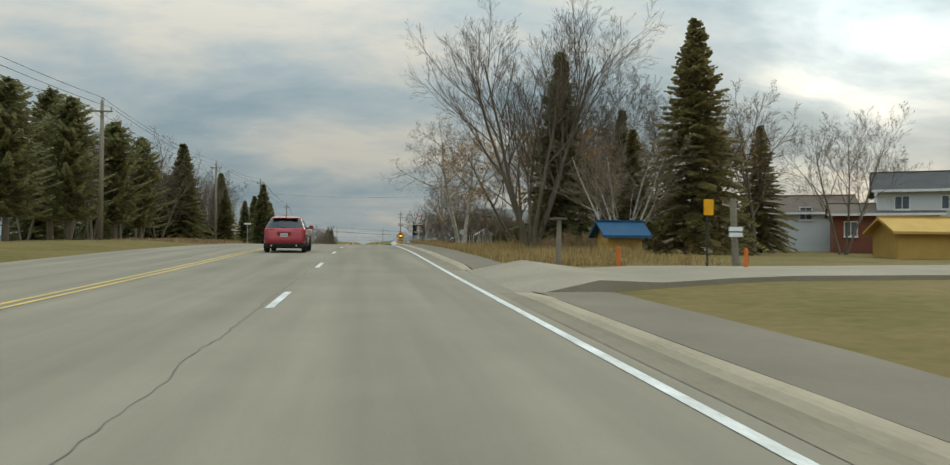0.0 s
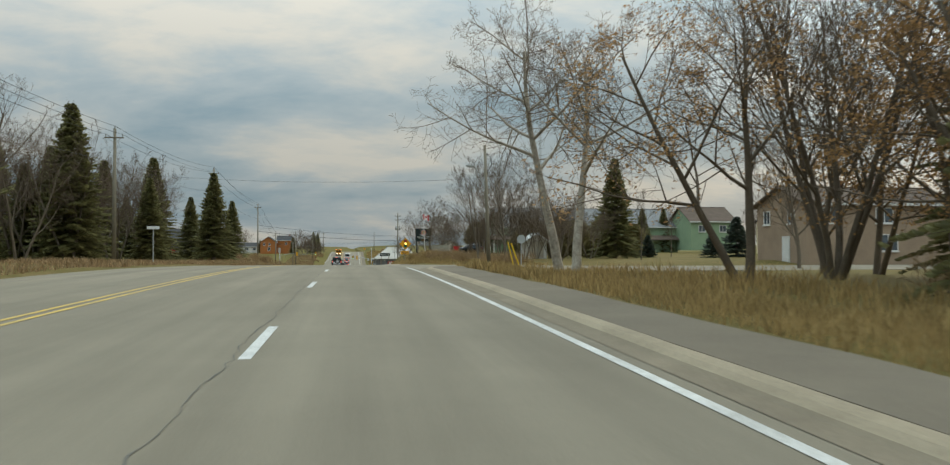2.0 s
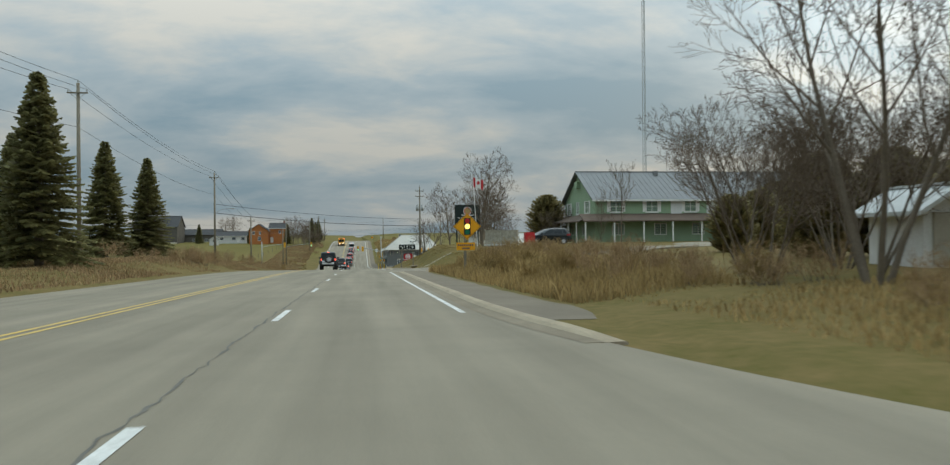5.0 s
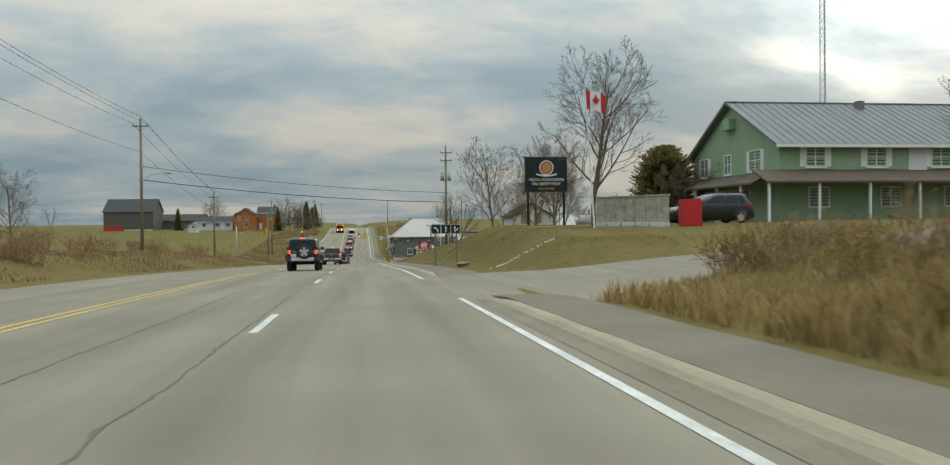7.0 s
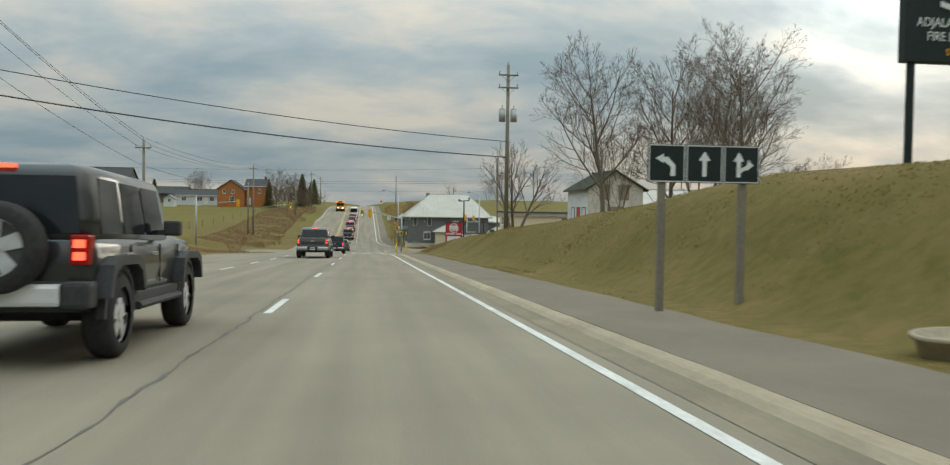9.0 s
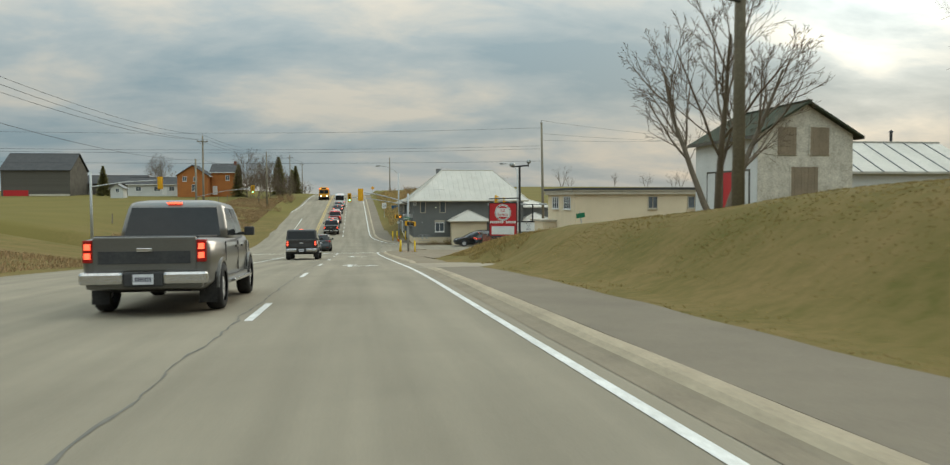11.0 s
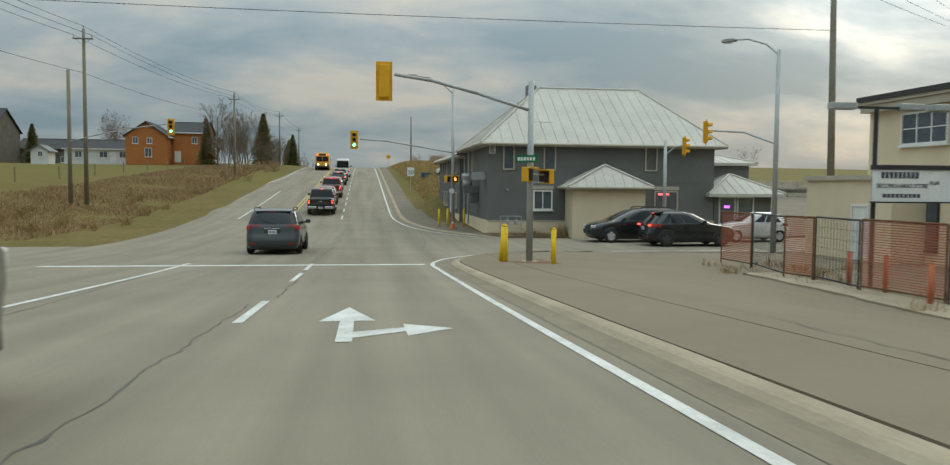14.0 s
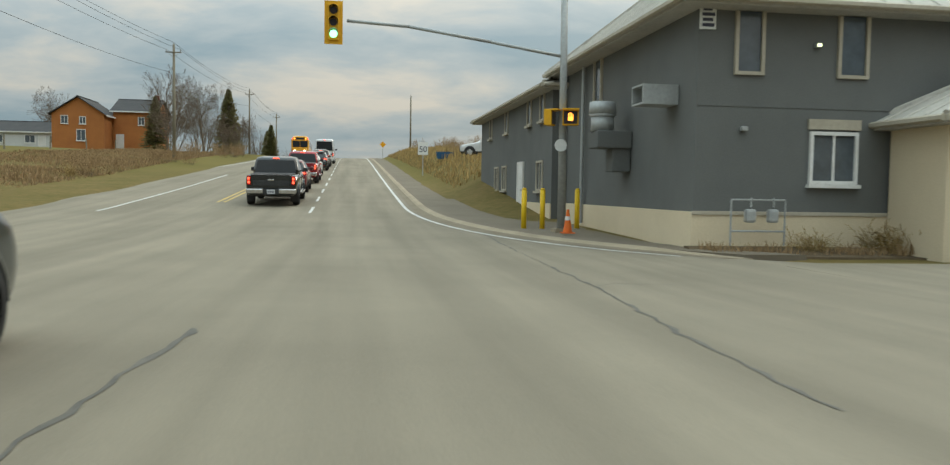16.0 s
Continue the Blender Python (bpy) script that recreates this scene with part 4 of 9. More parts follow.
part("string_course", bm, M["dark_stucco"], DK)
S = place_on("S", 13.5, 10.6)
for u, w in ((0.88, 0.52), (3.24, 0.58), (9.3, 0.6)):
    window(DK, S, u, 3.76, w, 1.26, M["frame_beige"], 0, False)
for u, w in ((2.66, 0.98), (9.9, 1.3)):
    w_ = window(DK, S, u, 1.48, w, 0.98, M["white"] if u < 5 else M["frame_beige"], 1, True)
    bm = bmesh.new()
    box(bm, u - 0.12, u + w + 0.12, -0.07, 0.0, 2.58, 2.80)
    part("lintel", bm, M["frame_beige"], w_)
bm = bmesh.new()
box(bm, 10.05, 10.7, -0.085, -0.072, 2.3, 2.4)
part("neon_sign", bm, M["neon_red"], DK, "glowing red neon strip")
Wm = place_on("W", 13.5, 10.6)
for u in (3.5,):
    window(DK, Wm, u, 3.8, 0.6, 1.35, M["frame_beige"], 0, False)
bm = bmesh.new()
cyl(bm, (-0.7, 4.2, 2.75), (-0.7, 4.2, 3.1), 0.30, n=18)
cyl(bm, (-0.7, 4.2, 3.1), (-0.7, 4.2, 3.18), 0.30, 0.36, n=18)
cyl(bm, (-0.7, 4.2, 3.18), (-0.7, 4.2, 3.5), 0.36, 0.34, n=18)
fan = part("exhaust_fan", bm, M["steel"], DK, "galvanised kitchen exhaust fan", True)
bm = bmesh.new()
box(bm, -0.95, -0.02, 3.8, 4.6, 2.3, 2.75, 0.04)
box(bm, -0.5, -0.02, 3.9, 4.5, 1.7, 2.3, 0.03)
part("duct", bm, M["dark_stucco"], fan)
bm = bmesh.new()
for a in ((-0.85, -0.02, 0.9, 1.6, 3.12, 3.16), (-0.85, -0.02, 0.9, 1.6, 3.52, 3.56), (-0.85, -0.02, 1.56, 1.6, 3.161, 3.519), (-0.85, -0.02, 0.9, 0.94, 3.161, 3.519)):
    box(bm, *a)
part("vent_box", bm, M["steel"], DK, "grey sheet-metal vent hood")
bm = bmesh.new()
cyl(bm, (-0.12, 8.0, 0.2), (-0.12, 8.0, 5.0), 0.055, n=8)
cyl(bm, (-0.12, 10.2, 0.2), (-0.12, 10.2, 5.0), 0.055, n=8)
part("downpipe", bm, M["steel"], DK)
bm = bmesh.new()
box(bm, 0.01, 0.36, -0.05, -0.01, 4.6, 5.1)
bs = part("wall_sign", bm, M["sign_white"], DK, "small white wall sign with dark lettering")
bm = bmesh.new()
for k, (a, b) in enumerate(((0.05, 0.32), (0.06, 0.29), (0.05, 0.33), (0.07, 0.27))):
    box(bm, a, b, -0.056, -0.051, 4.65 + 0.11 * k, 4.72 + 0.11 * k)
part("lettering", bm, M["ink"], bs)
for x, z, lit in ((2.68, 4.36, True), (1.05, 2.55, False)):
    bm = bmesh.new()
    box(bm, x - 0.07, x + 0.07, -0.12, -0.005, z - 0.05, z + 0.05, 0.02)
    lamp = part("wall_lamp", bm, M["steel"], DK)
    if lit:
        bm = bmesh.new()
        box(bm, x - 0.05, x + 0.05, -0.13, -0.121, z - 0.03, z + 0.03)
        part("lens", bm, M["lamp_lit"], lamp)
bm = bmesh.new()
box(bm, 3.4, 4.0, 6.0, 6.6, 7.0, 9.25)
part("chimney", bm, M["grey_roof"], DK)
bm = bmesh.new()
cyl(bm, (3.2, 0.9, 6.0), (3.2, 0.9, 6.55), 0.02, n=6)
cyl(bm, (2.5, 0.9, 6.5), (3.9, 0.9, 6.5), 0.015, n=5)
for k in range(6):
    cyl(bm, (2.6 + 0.22 * k, 0.7, 6.5), (2.6 + 0.22 * k, 1.1, 6.5), 0.01, n=4)
part("aerial", bm, M["steel"], DK)
# side wing along the main road
wing = thing("rear_wing", pose(6.8, 318.95, -6.95), "charcoal stucco rear wing with narrow windows and pale roof", "building")
block(wing, "wall", 12.0, 15.0, 4.75, M["dark_stucco"])
hip_roof(wing, 12.0, 15.0, 4.85, 2.4, 5.0, 7.0, M["metal_roof"], 0.45, 0.62, M["frame_beige"])
Ww = place_on("W", 12.0, 15.0)
for u in (2.6, 6.6, 11.2, 13.3):
    window(wing, Ww, u, 3.75, 0.55, 1.2, M["frame_beige"], 0, True, depth=0.06)
for u in (4.2, 6.1, 12.9):
    window(wing, Ww, u, 1.25, 0.8, 0.95, M["frame_beige"], 1, True, depth=0.06)
door(wing, Ww, 9.6, 0.2, 0.95, 2.05, M["white"], M["white"])
bm = bmesh.new()
box(bm, -0.05, 0, 0, 15.0, -0.6, 0.75)
part("plinth", bm, M["beige_stucco"], wing)
east = thing("east_wing", pose(20.75, 312.0, -6.95), "charcoal side wing with a low porch roof", "building")
block(east, "wall", 4.0, 9.0, 4.3, M["dark_stucco"])
hip_roof(east, 4.0, 9.0, 4.4, 0.9, 1.9, 2.1, M["metal_roof"], 0.4, 0.6)
porch = thing("entrance_porch", pose(20.8, 308.4, -6.95), "low entrance porch with pale metal roof and lit door", "porch")
block(porch, "wall", 3.6, 3.5, 2.35, M["dark_stucco"])
hip_roof(porch, 3.6, 3.5, 2.45, 1.1, 1.7, 1.9, M["metal_roof"], 0.6, 0.6)
door(porch, place_on("S", 3.6, 3.5), 0.35, 0.1, 0.9, 2.05, M["siding_white"], M["siding_white"], True)
door(porch, place_on("S", 3.6, 3.5), 1.5, 0.1, 0.9, 2.05, M["siding_white"], M["siding_white"], True)
bm = bmesh.new()
box(bm, 0.6, 0.95, -0.06, -0.045, 1.55, 1.7)
part("neon_sign", bm, M["neon_violet"], porch, "glowing violet neon sign")
hut = thing("entrance_hut", pose(11.65, 306.5, -6.95), "small beige stucco hut with pyramid metal roof", "hut")
block(hut, "wall", 4.2, 1.7, 2.75, M["beige_stucco"])
hip_roof(hut, 4.2, 1.7, 2.82, 1.15, 2.05, 2.1, M["metal_roof"], 0.35, 0.5, M["frame_beige"])

# ---- beige flat-roofed shop ----
YB = thing("beige_shop", pose(20.0, 282.3, -7.0), "beige stucco flat-roofed two-storey second-hand shop", "building")
block(YB, "wall", 42.0, 10.3, 6.1, M["beige_stucco"])
bm = bmesh.new()
box(bm, -0.35, 42.3, -0.35, 10.6, 6.1, 6.22)
box(bm, -0.28, 42.25, -0.28, 10.55, 5.8, 6.098)
part("cornice", bm, M["frame_beige"], YB)
bm = bmesh.new()
box(bm, -0.4, 42.35, -0.4, 10.65, 6.222, 6.42)
part("roof", bm, M["dark_roof"], YB)
S, Wm = place_on("S", 42, 10.3), place_on("W", 42, 10.3)
for u, w in ((6.95, 0.8), (10.8, 1.25), (14.7, 0.8), (16.9, 0.8), (20.5, 1.2), (25.0, 0.8)):
    window(YB, S, u, 4.55, w, 1.0, M["frame_beige"], 1, True)
for u, w in ((2.0, 2.3), (6.4, 2.3)):
    win = window(YB, Wm, u, 4.5, w, 1.05, M["white"], 2, True, cross=True)
for u, w in ((1.0, 3.0), (6.9, 2.2)):
    window(YB, Wm, u, 0.65, w, 1.75, M["black_metal"], 1, False)
bm = bmesh.new()
for k in range(5):
    box(bm, 0.05, 41.9, -0.03, -0.002, 0.25 + 0.42 * k, 0.63 + 0.42 * k)
part("block_course", bm, M["frame_beige"], YB, "beige concrete block base course")
annex = thing("shop_annex", pose(18.65, 289.2, -6.95), "low beige annex with a white door", "annex")
block(annex, "wall", 1.34, 5.5, 3.1, M["beige_stucco"])
bm = bmesh.new()
box(bm, -0.12, 1.34, -0.12, 5.6, 3.1, 3.28)
part("roof", bm, M["frame_beige"], annex)
door(annex, place_on("W", 1.34, 5.5), 3.3, 0.1, 0.9, 2.0, M["white"], M["white"])

# ---- fire station house ----
GH = thing("fire_station", pose(26.4, 184.0, 0.95), "green sided house with grey metal roof and white shutters", "house")
block(GH, "wall", 34.0, 13.2, 4.95, M["green_siding"], gable=3.4)
gable_roof(GH, 34.0, 13.2, 4.95, 3.4, M["grey_roof"], "x", 0.5, 0.14, 0.6, M["white"])
S, Wm = place_on("S", 34, 13.2), place_on("W", 34, 13.2)
gab = lambda x: 4.95 + 3.4 * (1 - abs(x - 6.6) / 6.6) if 0 <= x <= 13.2 else 4.95
boards(GH, M["green_siding"], gab, 13.2, 0.0, 0.1, 0.2, Wm)
boards(GH, M["green_siding"], lambda x: 4.85, 34.0, 0.0, 0.1, 0.2, None)
for u, w in ((1.4, 1.3), (5.5, 1.0), (9.3, 1.5)):
    window(GH, Wm, u, 3.45, w, 1.3, M["white"], 1, True, M["white"] if w > 1.1 else None, True)
for u, w in ((1.8, 1.25), (6.0, 1.3), (10.6, 1.3), (15.5, 1.3)):
    window(GH, S, u, 3.5, w, 1.15, M["white"], 1, True, M["white"], True)
for a, b in ((8.9, 10.2), (13.2, 14.8)):
    bm = bmesh.new()
    box(bm, a, b, -0.07, -0.02, 3.1, 4.9)
    part("panel", bm, M["siding_white"], GH)
bm = bmesh.new()
prism(bm, [(-1.9, 2.35), (0.0, 3.15), (0.0, 3.27), (-1.9, 2.47)], -1.9, 34, "x")
prism(bm, [(-1.9, 2.35), (0.0, 3.15), (0.0, 3.27), (-1.9, 2.47)], 0.0, 13.2, "y")
part("porch_roof", bm, M["brown_roof"], GH, "brown shingled porch roof")
for x in (-1.7, 1.6, 5.0, 8.4, 11.8, 15.2, 18.6):
    bm = bmesh.new()
    box(bm, x, x + 0.14, -1.75, -1.61, -0.3, 2.37)
    part("porch_post", bm, M["white"], GH)
for y in (1.8, 5.4, 9.0, 12.6):
    bm = bmesh.new()
    box(bm, -1.75, -1.61, y, y + 0.14, -0.3, 2.37)
    part("porch_post", bm, M["white"], GH)
for u in (2.0, 7.0, 11.5):
    window(GH, S, u, 0.9, 1.3, 1.2, M["white"], 1, False)
for u in (3.0, 8.0):
    window(GH, Wm, u, 0.9, 1.2, 1.2, M["white"], 1, False)
for x in (9.0, 20.5):
    bm = bmesh.new()
    box(bm, x, x + 0.5, 5.4, 5.9, 7.4, 8.55)
    part("roof_vent", bm, M["grey_roof"], GH)
bm = bmesh.new()
box(bm, -0.5, -0.02, 6.0, 7.2, 6.5, 7.3, 0.05)
part("gable_vent", bm, M["green_siding"], GH)

# lattice radio mast
mast = thing("radio_mast", pose(36.5, 195.5, 0.9), "slender grey lattice radio mast behind the fire station", "mast")
for k in range(3):
    a = math.radians(120 * k + 20)
    bm = bmesh.new()
    cyl(bm, (0.26 * math.cos(a), 0.26 * math.sin(a), 0), (0.2 * math.cos(a), 0.2 * math.sin(a), 31), 0.035, n=5)
    part("leg", bm, M["steel"], mast)
bm = bmesh.new()
for i in range(52):
    z = 0.6 * i
    for k in range(3):
        a, b = math.radians(120 * k + 20), math.radians(120 * (k + 1) + 20)
        r = 0.26 - 0.06 * i / 52
        cyl(bm, (r * math.cos(a), r * math.sin(a), z), (r * math.cos(b), r * math.sin(b), z + 0.6), 0.014, n=3, caps=False)
part("lattice", bm, M["steel"], mast)


def simple_house(name, x, y, z, rot, w, d, h, rise, mat, roof, label, wins=(), ridge="x", trim=None, doors=(), category="house", chim=None):
    t = thing(name, pose(x, y, z, 0, 0, rot), label, category)
    block(t, "wall", w, d, h, mat, gable=rise, ridge=ridge)
    gable_roof(t, w, d, h, rise, roof, ridge, 0.4, 0.14, 0, trim)
    for f, u, wz, ww, wh in wins:
        window(t, place_on(f, w, d), u, wz, ww, wh, M["white"], 1, True, depth=0.06)
    for f, u, mm in doors:
        door(t, place_on(f, w, d), u, 0.0, 0.95, 2.05, mm, M["white"])
    if chim is not None:
        bm = bmesh.new()
        box(bm, chim[0], chim[0] + 0.6, chim[1], chim[1] + 0.6, h, h + rise + 0.9)
        part("chimney", bm, M["red_brick"], t)
    return t


# ---- far farm on the left ----
simple_house("brick_farmhouse", -42.3, 415, -0.35, 0, 7.1, 9.0, 4.7, 2.35, M["orange_brick"], M["dark_roof"], "orange brick farmhouse wing with white trimmed windows",
             [("S", 1.3, 3.3, 0.85, 1.05), ("S", 3.8, 3.3, 0.75, 0.95), ("S", 3.4, 0.9, 1.1, 1.5)], "y", M["white"])
simple_house("brick_farmhouse", -35.1, 419, -0.35, 0, 6.0, 9.0, 5.6, 2.0, M["orange_brick"], M["dark_roof"], "orange brick main farmhouse with dark shingled roof",
             [("S", 3.6, 3.6, 0.8, 1.1), ("E", 2, 3.4, 0.9, 1.3), ("E", 6, 3.4, 0.9, 1.3)], "x", M["white"], [("S", 0.5, M["white"])], chim=(5.0, 4.2))
simple_house("white_bungalow", -57.2, 428, -0.3, 0, 12.3, 8.0, 2.7, 1.7, M["siding_white"], M["dark_roof"], "low white bungalow with dark roof beside the farmhouse",
             [("S", 2.0, 1.0, 1.2, 1.1), ("S", 6.5, 1.0, 1.4, 1.1), ("S", 10.2, 1.0, 1.2, 1.1)], "x", M["white"], [("S", 8.5, M["white"])])
simple_house("white_shed", -56.0, 409, -0.6, 0, 2.8, 3.2, 1.8, 0.9, M["siding_white"], M["grey_roof"], "small white garden shed in front of the bungalow", [("S", 1.2, 0.8, 0.7, 0.8)], "y", None, (), "shed")
barn = simple_house("timber_barn", -89.8, 434, -0.9, 0, 16.8, 14.0, 7.2, 4.4, M["barn_wood"], M["dark_roof"], "large weathered black timber barn with shingled roof", (), "x", None, (), "barn")
bm = bmesh.new()
box(bm, 0, 0.46, -0.05, -0.004, -0.5, 7.1)
plank = part("board", bm, M["barn_wood"], barn)
for k in range(1, 33):
    more = new("board", plank.data)
    more.parent = barn
    more.location = (0.5 * k, 0, 0)
bm = bmesh.new()
box(bm, 0.6, 6.6, -0.16, -0.055, -0.3, 1.9)
part("stall_door", bm, M["sign_red"], barn, "red painted low stable door")
bm = bmesh.new()
box(bm, 6.8, 16.7, -0.14, -0.055, -0.6, 0.9)
part("footing", bm, M["old_white"], barn, "pale whitewashed stone footing")
simple_house("long_barn", -73.8, 448, -0.9, 0, 15.4, 9.0, 3.9, 2.2, M["barn_wood"], M["dark_roof"], "long dark timber barn beside the main barn", [("S", 4, 1.0, 1.2, 1.2), ("S", 9, 1.0, 1.2, 1.2)], "x", None, (), "barn")

# ---- houses on the right ----
simple_house("brick_house", 34.4, 97.5, 0.75, 0, 13.0, 7.5, 4.7, 1.35, M["brown_brick"], M["brown_roof"], "brown brick two-storey house with brown shingled roof",
             [("S", 1.5, 3.2, 1.2, 1.1), ("S", 6.0, 3.2, 1.4, 1.1), ("S", 6.2, 1.0, 1.6, 1.2), ("W", 1.2, 3.2, 0.9, 1.0), ("W", 5.0, 3.2, 0.9, 1.0)], "x", M["white"], [("W", 4.2, M["white"])], chim=(6, 5.2))
simple_house("green_house", 60.0, 177, 2.0, 0, 8.5, 10.0, 4.7, 2.6, M["green_siding"], M["brown_roof"], "green house with reddish brown roof across the lawn", [("S", 5.5, 2.8, 1.2, 1.1), ("S", 1.5, 2.8, 1.2, 1.1)], "x", M["white"])
simple_house("beige_house", 62.0, 147, 1.6, 0, 16.0, 10.0, 4.2, 1.9, M["beige_stucco"], M["dark_roof"], "beige house with dark shingled roof across the lawn", [("S", 2.0, 2.4, 1.4, 1.1), ("S", 7.0, 2.4, 1.4, 1.1)], "x", M["white"])
simple_house("white_house", 37.8, 55.0, 0.4, -33, 14.0, 9.0, 5.0, 1.5, M["siding_white"], M["dark_roof"], "white sided two-storey house with dark roof", [("S", 1.2, 3.6, 0.9, 0.9), ("S", 4.2, 3.6, 0.9, 0.9), ("S", 9.0, 3.6, 1.2, 1.0)], "x", M["white"])
simple_house("red_brick_house", 34.9, 56.0, 0.4, -30, 7.0, 7.0, 3.2, 0.8, M["red_brick"], M["brown_roof"], "red brick single-storey house behind the trees", [("S", 0.8, 1.6, 0.8, 1.0), ("S", 2.8, 1.6, 0.8, 1.0)], "x", M["white"])
simple_house("pale_brick_house", 33.4, 66.0, 0.5, -25, 8.5, 8.0, 3.6, 1.5, M["siding_white"], M["brown_roof"], "white house with brown roof behind the trees", [("S", 1.0, 3.0, 0.9, 1.0), ("S", 4.0, 3.0, 0.9, 1.0)], "x", M["white"])
ys = simple_house("playhouse_shed", 28.0, 39.0, 0.35, -12, 4.6, 3.2, 1.65, 0.65, M["osb"], M["osb"], "pale yellow boarded garden shed", (), "x", None, (), "shed")
bs_ = simple_house("blue_roofed_shed", 12.5, 40.2, 0.62, 0, 1.8, 2.0, 1.12, 0.55, M["osb"], M["blue_roof"], "small yellow pine shed with blue metal roof", (), "x", None, (), "shed")
for k in range(10):
    hh = 1.08 + 0.5 * (1 - abs(0.1 + 0.2 * k - 1.0) / 1.0)
    bm = bmesh.new()
    box(bm, -0.02, -0.003, 0.01 + 0.2 * k, 0.19 + 0.2 * k, 0.0, hh)
    part("board", bm, M["osb"], bs_)
for k in range(9):
    bm = bmesh.new()
    box(bm, 0.01 + 0.2 * k, 0.19 + 0.2 * k, -0.02, -0.003, 0.0, 1.08)
    part("board", bm, M["osb"], bs_)
wsd = simple_house("white_garden_shed", 16.9, 118.6, 0.9, 0, 2.0, 2.6, 1.75, 0.6, M["white"], M["siding_white"], "white garden shed with double doors on the lawn", (), "y", None, (), "shed")
bm = bmesh.new()
for a in (0.3, 1.01):
    box(bm, a, a + 0.68, -0.05, -0.004, 0.05, 1.65)
    for z in (0.12, 0.8, 1.5):
        box(bm, a + 0.03, a + 0.65, -0.07, -0.051, z, z + 0.09)
part("double_door", bm, M["frame_beige"], wsd)
old = simple_house("old_storehouse", 22.6, 254.0, -3.2, 0, 5.8, 8.2, 5.25, 1.7, M["old_white"], M["moss_roof"], "peeling white boarded storehouse with mossy dark roof", (), "y", M["barn_wood"], (), "storehouse")
boards(old, M["old_white"], lambda x: 5.25 + 1.7 * (1 - abs(x - 2.9) / 2.9), 5.8, 0.0, 0.1, 0.19, None)
for a, z, w, h, mm in ((1.15, 4.05, 1.15, 1.6, "old_board"), (3.15, 4.05, 1.15, 1.6, "old_board"), (2.0, 1.7, 1.65, 1.7, "old_board")):
    n = int(w / 0.19)
    fr = bmesh.new()
    box(fr, a - 0.08, a + w + 0.08, -0.062, -0.024, z + h, z + h + 0.12)
    box(fr, a - 0.08, a, -0.062, -0.024, z, z + h)
    box(fr, a + w, a + w + 0.08, -0.062, -0.024, z, z + h)
    sh = part("opening_frame", fr, M["old_white"], old, "weathered frame of a boarded-up opening")
    for k in range(n):
        bm = bmesh.new()
        box(bm, a + w * k / n + 0.006, a + w * (k + 1) / n - 0.006, -0.055 - 0.006 * (k % 2), -0.024, z, z + h - 0.01 * (k % 3))
        part("board", bm, M[mm], sh)
bm = bmesh.new()
box(bm, -0.03, -0.003, 0.02, 8.18, 0.0, 5.1)
part("side_wall", bm, M["siding_white"], old, "smooth cream painted side wall")
for a, mm in ((0.9, "siding_white"), (3.0, "sign_red"), (5.2, "siding_white")):
    bm = bmesh.new()
    box(bm, -0.07, -0.031, a, a + 1.1, 0.9, 3.2, 0.01)
    dr = part("door", bm, M[mm], old, "plank door in the side wall")
    bm = bmesh.new()
    for q in ((a - 0.1, a, 0.9, 3.3), (a + 1.1, a + 1.2, 0.9, 3.3), (a, a + 1.1, 3.2, 3.3)):
        box(bm, -0.085, -0.031, *q)
    part("door_frame", bm, M["barn_wood"], dr)
shed = simple_house("metal_shed", 30.4, 258.0, -3.0, 0, 9.4, 8.0, 3.1, 1.95, M["siding_white"], M["metal_roof"], "pale shed with a seamed metal roof behind the storehouse", (), "x", None, (), "shed")
sl = math.atan2(1.95, 4.0)
for k in range(6):
    bm = bmesh.new()
    box(bm, 1.0 + 1.5 * k, 1.05 + 1.5 * k, -0.45, 4.6 / math.cos(sl) - 0.55, 0.15, 0.21)
    bmesh.ops.transform(bm, matrix=pose(0, 0, 3.1, math.degrees(sl), 0, 0), verts=bm.verts)
    part("roof_seam", bm, M["grey_roof"], shed)
bm = bmesh.new()
cyl(bm, (6.2, 4.0, 4.9), (6.2, 4.0, 5.9), 0.1, n=10)
cyl(bm, (6.2, 4.0, 5.9), (6.2, 4.0, 6.05), 0.17, 0.05, n=10)
part("flue", bm, M["black_metal"], shed)

# ---- poles, lamps and wires ----
TOPS = {}


